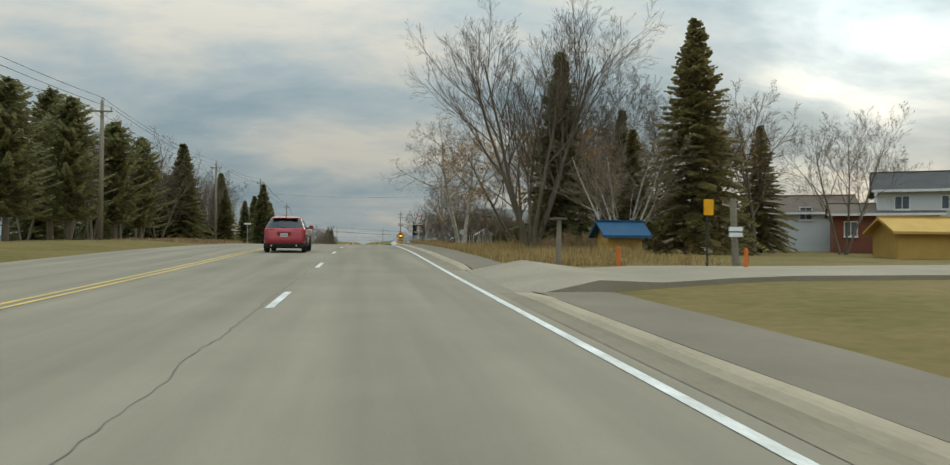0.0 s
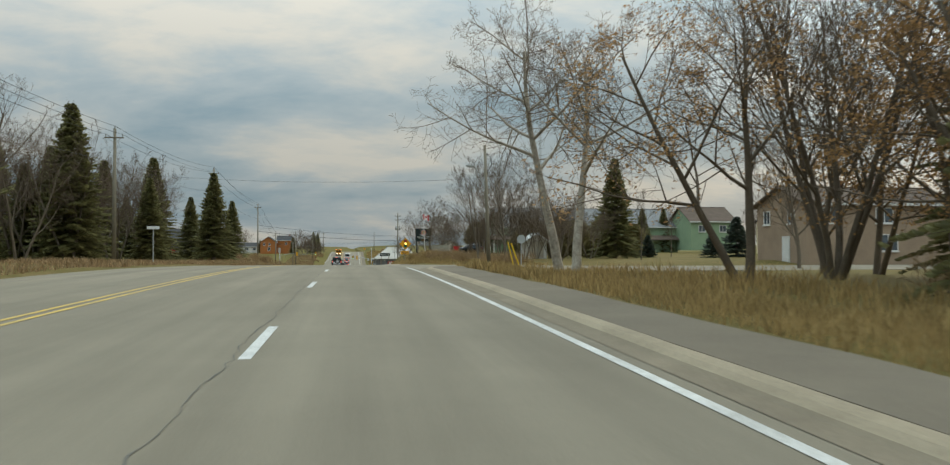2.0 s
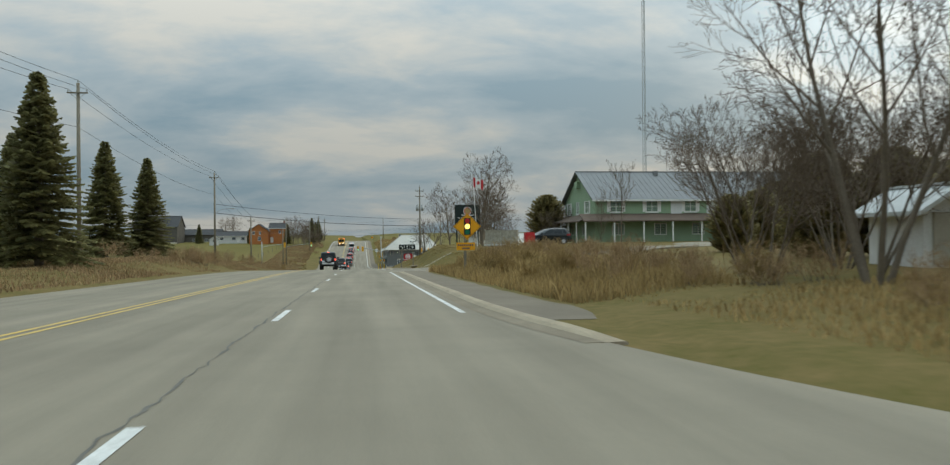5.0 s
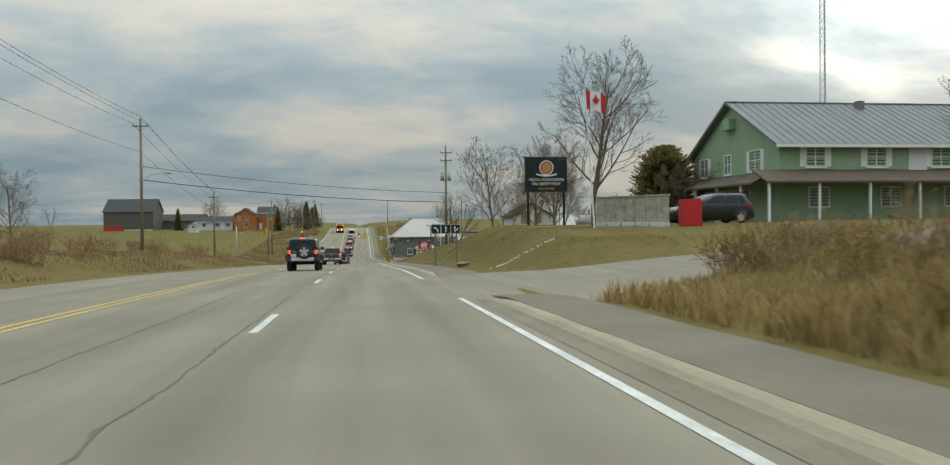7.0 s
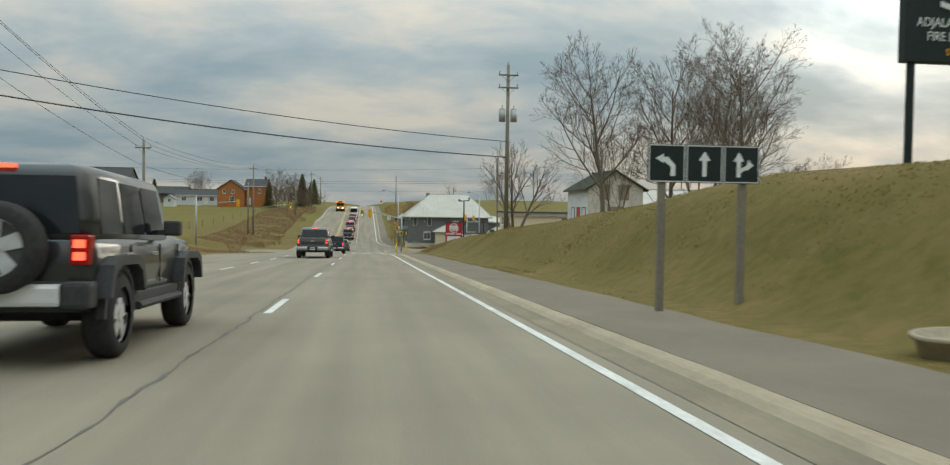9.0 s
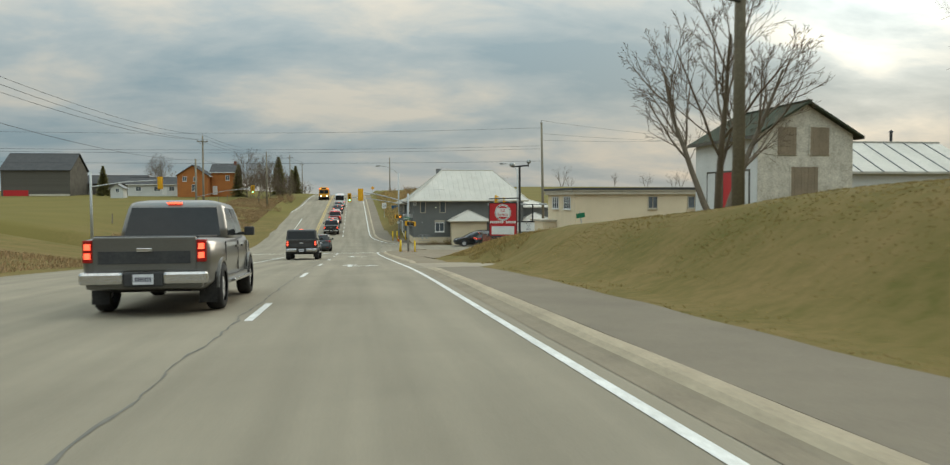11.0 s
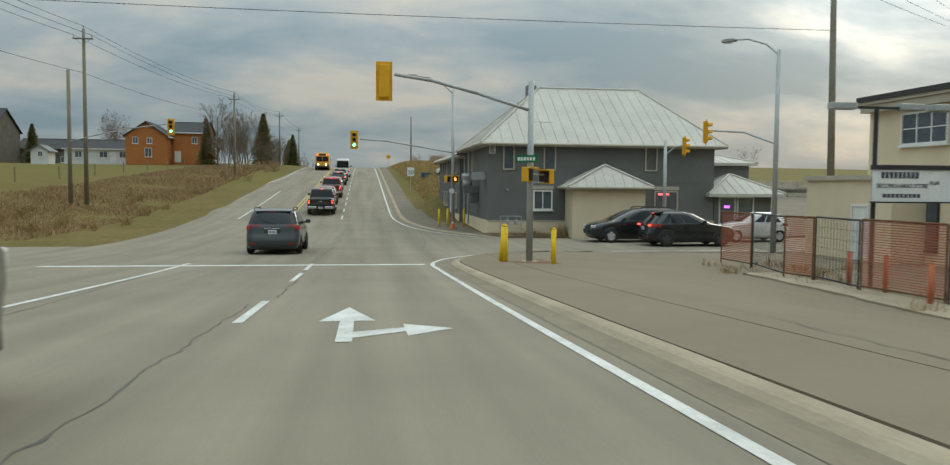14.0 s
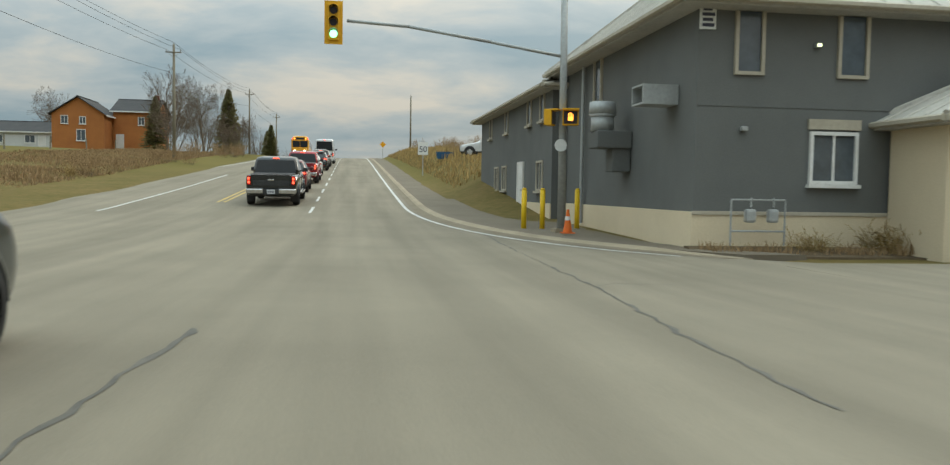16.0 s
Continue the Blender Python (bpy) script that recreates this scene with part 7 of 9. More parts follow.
def plant(name, segs, tips, bark, twig, label, category, leaf=None, leaf_n=0, leaf_s=0.09, rng=None, split=0.03, keep=1.0):
    t = thing(name, pose(0, 0, 0), label, category)
    v, f = tubes([s for s in segs if s[2] >= split], 7)
    flat("trunk", v, f, bark, t, True)
    v, f = tubes([s for s in segs if s[2] < split])
    flat("crown", v, f, twig, t)
    if leaf is not None:
        v, f = [], []
        for p, d in tips:
            if rng.random() > keep:
                continue
            for _ in range(leaf_n):
                c = p - d * rng.uniform(0, 0.5) + Vector((rng.gauss(0, 0.13), rng.gauss(0, 0.13), rng.gauss(0, 0.12)))
                a = Vector((rng.gauss(0, 1), rng.gauss(0, 1), rng.gauss(0, 1))).normalized() * leaf_s * rng.uniform(0.7, 1.3)
                b = a.orthogonal().normalized() * leaf_s * 0.6
                i = len(v)
                v += [tuple(c - a), tuple(c + b), tuple(c + a), tuple(c - b)]
                f.append((i, i + 1, i + 2, i + 3))
        flat("leaves", v, f, leaf, t)
    return t


def bare_tree(name, seed, h, stems=1, lean=(0, 0), spread=0.75, up=0.10, kids=(10, 7, 5, 4), r=0.16, bark="bark", twig="twig", label="", leaf=None, leaf_n=0, keep=1.0, fork=0.3, category="tree", reach=1.0, first=0.28):
    rng = random.Random(seed)
    segs, tips = [], []
    for k in range(stems):
        a = math.tau * k / stems + rng.uniform(-0.3, 0.3)
        d = Vector((fork * math.cos(a) * (stems > 1) + lean[0], fork * math.sin(a) * (stems > 1) + lean[1], 1.0))
        grow(rng, Vector((0.18 * math.cos(a) * (stems > 1), 0.18 * math.sin(a) * (stems > 1), -0.25)), d, h * rng.uniform(0.72, 0.82), r * rng.uniform(0.85, 1.1), 0, 4, up, kids, segs, tips, spread, reach, first)
    return plant(name, segs, tips, M[bark], M[twig], label, category, M[leaf] if leaf else None, leaf_n, 0.075, rng, keep=keep)


def spruce(name, seed, h, width, mat, label, dense=1.0, droop=0.25, ragged=0.2, bare=0.06, rounded=False):
    """A conifer: a straight trunk, whorls of boughs and many short needle sprays."""
    rng = random.Random(seed)
    t = thing(name, pose(0, 0, 0), label, "conifer")
    v, f = tubes([(Vector((0, 0, -0.3)), Vector((0, 0, h * 0.5)), 0.022 * h + 0.04, 0.012 * h + 0.02), (Vector((0, 0, h * 0.5)), Vector((0, 0, h)), 0.012 * h + 0.02, 0.01)])
    flat("trunk", v, f, M["bark"], t, True)
    v, f, segs = [], [], []
    z = h * bare
    while z < h * 0.99:
        k = z / h
        reach = 1.25 * width * math.sin(math.pi * min(1.0, 0.22 + 0.78 * k)) ** 0.65 + 0.1 if rounded else 1.45 * width * (1 - k) ** 0.92 + 0.12
        n = max(4, int((5 + 6 * (1 - k)) * dense))
        a0 = rng.uniform(0, math.tau)
        for i in range(n):
            a = a0 + math.tau * i / n + rng.uniform(-0.25, 0.25)
            L = reach * rng.uniform(1 - 2.4 * ragged, 1 + ragged * 0.9)
            d = Vector((math.cos(a), math.sin(a), 0))
            side = Vector((-math.sin(a), math.cos(a), 0))
            m = max(3, int(L / 0.17))
            tipz = -droop * L * (1 - 0.9 * k) + 0.35 * k * L
            zz = z + rng.uniform(-0.12, 0.12)
            base = Vector((0, 0, zz))
            segs.append((base, base + d * L + Vector((0, 0, tipz)), 0.018, 0.006))
            for j in range(m):
                u = (j + rng.random() * 0.8 + 0.3) / m
                p = base + d * (L * u) + Vector((0, 0, tipz * u * u))
                wd = (0.10 + 0.20 * (1 - abs(2 * u - 0.9))) * (0.5 + 0.5 * min(1.0, L)) * rng.uniform(0.9, 1.6)
                for s in (-1, 1):
                    q = p + side * (s * wd * 1.3) + d * (wd * 0.75) + Vector((0, 0, -0.35 * wd * rng.uniform(0.2, 1.6)))
                    w2 = d * (0.075 + 0.06 * rng.random()) + Vector((0, 0, 0.04))
                    b = len(v)
                    v += [tuple(p - w2), tuple(p + w2), tuple(q + w2 * 0.45), tuple(q - w2 * 0.4 + Vector((0, 0, -0.05)))]
                    f.append((b, b + 1, b + 2, b + 3))
                if rng.random() < 0.55:
                    q = p + Vector((rng.uniform(-0.1, 0.1), rng.uniform(-0.1, 0.1), -wd * 0.9))
                    b = len(v)
                    v += [tuple(p - side * 0.06), tuple(p + side * 0.06), tuple(q)]
                    f.append((b, b + 1, b + 2))
        z += max(0.13, 0.34 * (1 - k) + 0.10) / max(0.6, dense)
    flat("crown", v, f, mat, t)
    v, f = tubes(segs)
    flat("bough", v, f, M["bark"], t)
    return t


def shrub(name, seed, h, mat, label, stems=22, kids=(4, 3)):
    rng = random.Random(seed)
    segs, tips = [], []
    for k in range(stems):
        a, q = rng.uniform(0, math.tau), rng.uniform(0.1, 0.75)
        o = Vector((rng.gauss(0, 0.25 * h / 1.5), rng.gauss(0, 0.25 * h / 1.5), -0.08))
        grow(rng, o, Vector((q * math.cos(a), q * math.sin(a), 1)), h * rng.uniform(0.45, 0.8), 0.012, 2, 4, 0.03, (0, 0, *kids), segs, tips, 0.6)
    t = thing(name, pose(0, 0, 0), label, "shrub")
    v, f = tubes([q for q in segs if q[2] >= 0.0105])
    flat("stem", v, f, M["bark"], t)
    v, f = tubes([q for q in segs if q[2] < 0.0105])
    flat("crown", v, f, mat, t)
    return t


grove_rng = random.Random(11)


def scatter(src, places, group):
    """Stand a plant and its copies at (x, y, scale, turn)."""
    for i, (x, y, s, turn) in enumerate(places):
        m = Matrix.Translation((x, y, ground_z(x, y) - 0.04)) @ Matrix.Rotation(radians(turn), 4, "Z")
        if i == 0:
            ob = src
            ob.matrix_basis = m
        else:
            ob = copy_thing(src, m)
        ob.scale = (s, s, s)
        tagged(ob, group=group)


L_BARE = "tall bare deciduous tree with fine brown twigs"
maple_a = bare_tree("bare_tree", 3, 10.0, 1, (0, 0), 0.66, 0.11, (15, 8, 6, 4), 0.15, label=L_BARE, first=0.2)
maple_b = bare_tree("bare_tree", 8, 10.0, 3, (0.03, 0), 0.62, 0.10, (8, 7, 5, 4), 0.10, label=L_BARE, fork=0.22)
vase = bare_tree("bare_tree", 21, 16.0, 6, (0, 0), 0.58, 0.09, (9, 7, 6, 4), 0.16, label="huge vase-shaped bare tree with many stems", fork=0.30)
oak = bare_tree("brown_leaved_oak", 12, 12.0, 2, (-0.25, 0.0), 0.85, 0.03, (9, 6, 5, 4), 0.19, label="oak still holding dry copper-brown leaves", leaf="brownleaf", leaf_n=5, keep=0.55, fork=0.28)
aspen = bare_tree("poplar", 31, 14.0, 1, (-0.20, 0.02), 0.95, 0.035, (10, 8, 7, 5), 0.25, "birchbark", "paletwig", "bare poplar with pale bark and a wide crown", reach=1.0, first=0.46)
birch = bare_tree("birch", 44, 8.0, 5, (0, 0), 0.62, 0.06, (6, 5, 4, 3), 0.085, "birchbark", "paletwig", "bare white-barked birch clump", fork=0.5)
fan = bare_tree("bare_tree", 52, 7.0, 3, (0, 0), 0.50, 0.05, (9, 6, 4, 3), 0.12, label="fan-shaped bare tree beside the utility pole", fork=0.45)
brushy = bare_tree("bare_tree", 61, 7.0, 5, (0, 0), 0.6, 0.08, (8, 5, 4, 4), 0.06, label="dense many-stemmed bare small tree", fork=0.45)
grove = bare_tree("bare_tree", 8, 10.0, 2, (0.03, 0), 0.60, 0.11, (9, 5, 4, 3), 0.11, label=L_BARE, fork=0.25)
young = bare_tree("young_tree", 66, 6.5, 1, (0, 0), 0.45, 0.14, (9, 4, 3, 3), 0.06, label="slim young bare garden tree")
spr_a = spruce("spruce", 5, 13.0, 2.25, M["needle"], "tall dark green roadside spruce", 1.0, 0.3, 0.22)
spr_b = spruce("spruce", 9, 10.5, 2.15, M["needle"], "dense dark spruce with a pointed top", 1.15, 0.22, 0.14)
spr_w = spruce("spruce", 14, 12.5, 2.7, M["needle_warm"], "loose olive-green spruce with ragged boughs", 1.0, 0.42, 0.19)
spr_s = spruce("blue_spruce", 17, 4.0, 1.5, M["needle_blue"], "small bluish garden spruce tree", 1.1, 0.1, 0.15)
pine = spruce("pine", 23, 13.0, 2.5, M["needle"], "tall dark pine with an uneven crown in the roadside grove", 0.95, -0.15, 0.30, 0.16, True)
cedar = spruce("cedar", 19, 7.5, 2.4, M["needle_warm"], "rounded brownish garden cedar", 1.7, -0.2, 0.14, 0.04, True)

# right of the road, first stretch
scatter(vase, [(10.6, 50.4, 1.0, 20), (16.5, 66.0, 0.85, 140)], "roadside trees")
scatter(spr_a, [(12.9, 52.4, 1.03, 0), (21.0, 64.0, 0.9, 120)], "roadside conifers")
scatter(spr_w, [(19.0, 44.4, 1.10, 30), (16.6, 48.5, 0.62, 190), (27.5, 53.0, 0.72, 100), (20.0, 58.5, 0.62, 10)], "roadside conifers")
scatter(oak, [(12.6, 65.0, 0.92, 10), (17.0, 60.0, 0.85, 200), (21.0, 70.0, 0.8, 90), (22.5, 49.0, 0.8, 40), (15.2, 55.5, 0.8, 300)], "roadside oaks")
scatter(aspen, [(8.7, 74.4, 1.0, 0), (9.0, 72.9, 0.95, 232)], "roadside poplars")
scatter(birch, [(13.8, 42.4, 0.98, 0), (15.2, 45.0, 0.8, 80)], "roadside birches")
scatter(maple_a, [(24.0, 47.0, 1.05, 70), (12.8, 108.8, 0.93, 40), (14.0, 220.6, 1.12, 10), (19.4, 223.6, 1.12, 130), (20.4, 219.5, 1.0, 250), (18.6, 212.2, 1.0, 320), (12.75, 179.2, 1.02, 200), (-27.0, 84.0, 1.25, 60), (-34.0, 96.0, 1.3, 310), (-24.0, 196.0, 0.6, 15),
                  (-52.0, 445.0, 1.15, 60), (-25.0, 408.0, 1.15, 160), (-18.5, 398.0, 0.95, 40), (-20.0, 388.0, 0.85, 250), (19.5, 71.5, 1.1, 220), (-30.0, 104.0, 1.2, 0), (23.5, 58.5, 1.15, 90), (48.0, 66.0, 0.9, 30), (-60.0, 470.0, 1.0, 10), (64.0, 160.0, 0.8, 10), (27.0, 86.0, 0.95, 10)], "bare trees")
scatter(maple_b, [(11.2, 112.6, 0.95, 0), (15.2, 112.0, 0.8, 90), (23.0, 227.0, 0.8, 200), (-31.0, 88.0, 1.3, 60), (-38.0, 108.0, 1.35, 120), (-28.5, 116.0, 1.25, 220), (-42.0, 92.0, 1.4, 0), (-23.0, 132.0, 1.0, 50),
                  (-21.0, 414.0, 0.95, 10), (17.0, 227.5, 0.7, 70), (17.5, 61.0, 1.1, 70), (18.0, 52.0, 1.2, 100), (-36.0, 80.0, 1.2, 10), (30.0, 47.0, 0.9, 10), (44.0, 118.0, 0.8, 20), (15.0, 206.0, 0.55, 0)], "bare trees")
scatter(grove, [(grove_rng.uniform(-48, -24), grove_rng.uniform(58, 142), grove_rng.uniform(1.0, 1.35), grove_rng.uniform(0, 360)) for k in range(44)], "bare trees")
scatter(fan, [(11.6, 235.8, 1.08, 0)], "bare trees")
scatter(brushy, [(13.4, 116.0, 0.85, 0), (17.3, 107.6, 0.95, 60), (10.2, 115.5, 0.7, 200), (21.5, 125.5, 0.7, 100), (21.5, 211.0, 0.45, 0), (24.3, 193.8, 0.7, 10), (-14.5, 404.0, 0.5, 30),
                 (-22.0, 399.0, 0.9, 40), (-46.0, 120.0, 1.2, 0), (-33.0, 124.0, 1.0, 10), (-19.0, 430.0, 0.9, 90), (-15.5, 409.0, 0.75, 0), (-17.6, 413.5, 0.9, 50), (-23.5, 403.0, 0.85, 110), (-20.8, 406.0, 0.8, 160), (-16.8, 402.0, 0.6, 220), (14.5, 119.0, 0.8, 20), (16.9, 114.8, 0.85, 110), (12.2, 120.5, 0.8, 200), (19.2, 117.8, 0.85, 300), (22.0, 114.0, 0.8, 50), (17.5, 124.0, 0.9, 75)], "thicket trees")
scatter(young, [(25.5, 109.5, 1.05, 0), (21.5, 160.5, 1.25, 90), (20.0, 114.5, 0.8, 0), (33.5, 122.0, 1.0, 40), (18.4, 156.0, 0.8, 0)], "young trees")
scatter(spr_b, [(26.4, 119.6, 0.99, 0), (-25.0, 144.3, 1.22, 30), (-17.9, 145.2, 1.06, 70), (-30.0, 141.5, 1.15, 200), (-34.0, 136.0, 1.25, 0), (-25.0, 115.0, 1.35, 90), (-29.0, 122.0, 1.0, 10), (-21.5, 128.0, 0.85, 40), (-20.6, 179.5, 0.95, 60), (-23.5, 176.0, 1.05, 0),
                (-18.8, 421.0, 0.95, 20), (-27.5, 412.0, 0.75, 110), (-20.5, 505.0, 1.0, 0), (-22.5, 515.0, 0.9, 50), (-38.0, 131.0, 1.3, 0), (-63.7, 430.0, 0.75, 0), (-31.0, 82.0, 0.95, 0), (-37.0, 70.0, 0.8, 50), (-36.0, 92.0, 1.0, 10),
                (-22.0, 152.0, 0.8, 0), (-44.0, 430.0, 0.6, 10), (58.0, 185.0, 0.8, 0), (34.0, 132.0, 0.55, 30)] + [(grove_rng.uniform(-42, -23), grove_rng.uniform(100, 148), grove_rng.uniform(0.65, 1.05), grove_rng.uniform(0, 360)) for k in range(14)], "dark spruces")
scatter(spr_s, [(41.0, 122.0, 1.1, 0), (36.5, 118.5, 0.65, 30), (30.5, 121.0, 0.6, 0)], "garden conifers")
scatter(cedar, [(23.9, 197.0, 0.86, 0), (28.2, 147.5, 0.62, 40), (24.5, 143.0, 0.5, 10), (20.0, 137.5, 0.42, 90), (22.3, 127.5, 0.62, 20), (25.0, 129.0, 0.58, 80), (19.6, 128.5, 0.6, 140), (28.6, 130.5, 0.64, 200), (31.5, 128.0, 0.5, 10), (21.2, 121.5, 0.24, 60), (24.6, 122.6, 0.26, 0)], "garden cedars")
scatter(pine, [(-21.5, 62.0, 0.82, 0), (-25.0, 68.0, 0.95, 60), (-23.0, 78.0, 0.86, 130), (-24.5, 92.0, 0.9, 260), (-22.5, 54.0, 0.8, 10), (-26.5, 46.0, 0.85, 100)], "grove pines")
# a far line of trees along the hill and the horizon
far_rng = random.Random(77)
far_a = bare_tree("far_tree", 91, 9.0, 2, (0, 0), 0.6, 0.08, (7, 4, 3, 3), 0.14, label="bare tree of the distant treeline", fork=0.35)
spots = [(-22 - far_rng.random() * 16, 440 + 13 * k, far_rng.uniform(0.7, 1.1), far_rng.uniform(0, 360)) for k in range(16)]
spots += [(-150 - far_rng.random() * 160, 330 + 26 * k + far_rng.uniform(-9, 9), far_rng.uniform(0.8, 1.3), far_rng.uniform(0, 360)) for k in range(14)]
spots += [(40 + 16 * k + far_rng.uniform(-6, 6), 560 + far_rng.uniform(-40, 60), far_rng.uniform(0.7, 1.1), far_rng.uniform(0, 360)) for k in range(9)]
scatter(far_a, spots, "distant treeline")

# a line of pale rubble down the face of the mound
rub = random.Random(3)
for k in range(46):
    u = (k + rub.random()) / 46
    x, y = 6.0 + 2.6 * u + rub.gauss(0, 0.10), 172.8 - 1.6 * u + rub.gauss(0, 0.12)
    bm = bmesh.new()
    bmesh.ops.create_icosphere(bm, subdivisions=1, radius=1.0)
    for q in bm.verts:
        q.co *= rub.uniform(0.75, 1.2)
    rr = rub.uniform(0.03, 0.085)
    bmesh.ops.scale(bm, vec=(rr, rr * 1.2, rr * 0.6), verts=bm.verts)
    st_ = part("stone", bm, M["pale_stone"], None)
    st_.matrix_basis = pose(x, y, ground_z(x, y) + 0.01, 0, 0, rub.uniform(0, 360))
    tagged(st_, "small pale stone lying in the mown grass", "stone", "rubble on the mound")

soil = cross_strip("soil_strip", stations(7.0, 20.6, 0.8), lambda x: 306.9 + 0.25 * noise.noise((x, 0.4, 0.0)), lambda x: 308.28, lambda x, y: ground_z(x, y) + 0.05 + 0.10 * ease(307.2, 308.2, y), M["soil"], "bare soil with dead weeds along the building", "soil")

# ---- shrubs and dry weeds ----
sh_a = shrub("dry_shrub", 2, 1.7, M["weed"], "tangled brown leafless shrub")
sh_b = shrub("dry_shrub", 4, 1.3, M["drygrass"], "tawny dry shrub in the verge", 24, (4, 3))
rs = random.Random(5)
a_spots, b_spots = [], []
for k in range(60):
    a_spots.append((rs.uniform(7.2, 12.5), rs.uniform(112, 153), rs.uniform(0.45, 0.85), rs.uniform(0, 360)))
for k in range(12):
    a_spots.append((rs.uniform(9.5, 14), rs.uniform(40, 58), rs.uniform(0.6, 1.0), rs.uniform(0, 360)))
for k in range(34):
    a_spots.append((rs.uniform(-24, -13.5), rs.uniform(160, 262), rs.uniform(0.7, 1.3), rs.uniform(0, 360)))
for k in range(26):
    a_spots.append((rs.uniform(8, 22), rs.uniform(334, 420), rs.uniform(0.8, 1.5), rs.uniform(0, 360)))
for k in range(16):
    a_spots.append((rs.uniform(-17.5, -13.5), rs.uniform(340, 425), rs.uniform(0.8, 1.4), rs.uniform(0, 360)))
for k in range(34):
    a_spots.append((rs.uniform(7.6, 14), rs.uniform(99.5, 110), rs.uniform(0.35, 0.75), rs.uniform(0, 360)))
scatter(sh_a, a_spots, "brown shrubs")
for k in range(40):
    b_spots.append((rs.uniform(5.9, 10), rs.uniform(114, 153), rs.uniform(0.6, 1.1), rs.uniform(0, 360)))
for x, s in ((9.4, 0.6), (9.9, 0.5), (11.3, 0.8), (11.8, 0.75), (16.9, 0.5), (17.6, 0.6)):
    b_spots.append((x, 307.75, s, rs.uniform(0, 360)))
for k in range(14):
    b_spots.append((rs.uniform(9.5, 17), rs.uniform(266, 288), rs.uniform(0.35, 0.6), rs.uniform(0, 360)))
for k in range(18):
    b_spots.append((rs.uniform(-22, -14), rs.uniform(303, 345), rs.uniform(0.5, 0.9), rs.uniform(0, 360)))
for k in range(6):
    b_spots.append((rs.uniform(13, 22), rs.uniform(260, 267), rs.uniform(0.3, 0.55), rs.uniform(0, 360)))
scatter(sh_b, b_spots, "tawny shrubs")


def blades(name, n, seed, where, height, mat, label, width=0.012):
    """Grass as one object: bent single blades standing on the ground."""
    rng = np.random.default_rng(seed)
    v, f = [], []
    for _ in range(n):
        x, y, k = where(rng)
        z = ground_z(x, y) - 0.02
        h = height * k * rng.uniform(0.5, 1.3)
        a = rng.uniform(0, math.tau)
        bx, by = rng.normal(0, 0.28) * h, rng.normal(0, 0.28) * h
        w = width * (0.6 + 0.8 * k)
        cx, cy = w * math.cos(a), w * math.sin(a)
        b = len(v)
        v += [(x - cx, y - cy, z), (x + cx, y + cy, z), (x + bx * 0.4 + cx * 0.7, y + by * 0.4 + cy * 0.7, z + h * 0.6), (x + bx * 0.4 - cx * 0.7, y + by * 0.4 - cy * 0.7, z + h * 0.6), (x + bx, y + by, z + h)]
        f += [(b, b + 1, b + 2, b + 3), (b + 3, b + 2, b + 4)]
    ob = flat(name, v, f, mat)
    return tagged(ob, label, "grass", kind="stuff")


def patch(rng, x0, x1, y0, y1, lump=0.35):
    while True:
        x, y = rng.uniform(x0, x1), rng.uniform(y0, y1)
        k = 0.75 + 0.9 * noise.noise((x * lump, y * lump, 2.0))
        if k > 0.25:
            return x, y, k


blades("dry_verge_grass", 26000, 1, lambda r: patch(r, 4.6, 8.2, 24, 79), 0.32, M["drygrass"], "tawny dry grass along the paved verge")
blades("dry_verge_grass", 7000, 7, lambda r: patch(r, 8.0, 13.0, 25, 79), 0.5, M["drygrass"], "tawny dry grass under the trees")
blades("dry_bank_grass", 22000, 2, lambda r: patch(r, 4.8, 9.0, 114, 154), 0.42, M["drygrass"], "tall tawny grass on the bank")
blades("bank_lawn_grass", 60000, 31, lambda r: patch(r, 5.0, 13.0, 167, 238, 0.25), 0.05, M["lawn"], "short olive grass on the mown bank", 0.014)
blades("knoll_grass", 9000, 4, lambda r: patch(r, 5.8, 16.0, 246, 263, 0.7), 0.15, M["drygrass"], "tawny grass on the knoll by the filling station")
blades("knoll_green_grass", 34000, 14, lambda r: patch(r, 5.6, 16.0, 246, 263, 0.5), 0.12, M["lawn"], "green grass on the knoll by the filling station")
blades("slab_weeds", 2600, 21, lambda r: patch(r, 11.6, 14.6, 275.0, 289.5, 0.9), 0.42, M["weed"], "dead brown weeds along the fence panels", 0.012)
blades("island_weeds", 1500, 22, lambda r: patch(r, 5.6, 8.6, 288.2, 290.4, 0.9), 0.2, M["drygrass"], "dry weeds round the corner pole", 0.01)
blades("plinth_weeds", 3500, 23, lambda r: patch(r, 7.2, 20.0, 307.3, 308.15, 0.8), 0.35, M["weed"], "dead weeds at the foot of the building", 0.012)
blades("corner_grass", 8000, 5, lambda r: patch(r, 5.8, 14.0, 97.8, 114), 0.22, M["drygrass"], "dry grass round the corner of the side street")
blades("west_verge_grass", 46000, 8, lambda r: patch(r, -20.0, -12.0, 60, 262, 0.2), 0.26, M["weed"], "tawny dry grass on the far verge", 0.016)
blades("west_bank_grass", 40000, 9, lambda r: patch(r, -26.0, -15.6, 303, 400, 0.2), 0.3, M["weed"], "tawny dry grass below the field", 0.022)
blades("east_bank_grass", 16000, 10, lambda r: patch(r, 5.6, 16.0, 335, 420), 0.5, M["drygrass"], "tawny dry grass on the hill", 0.025)

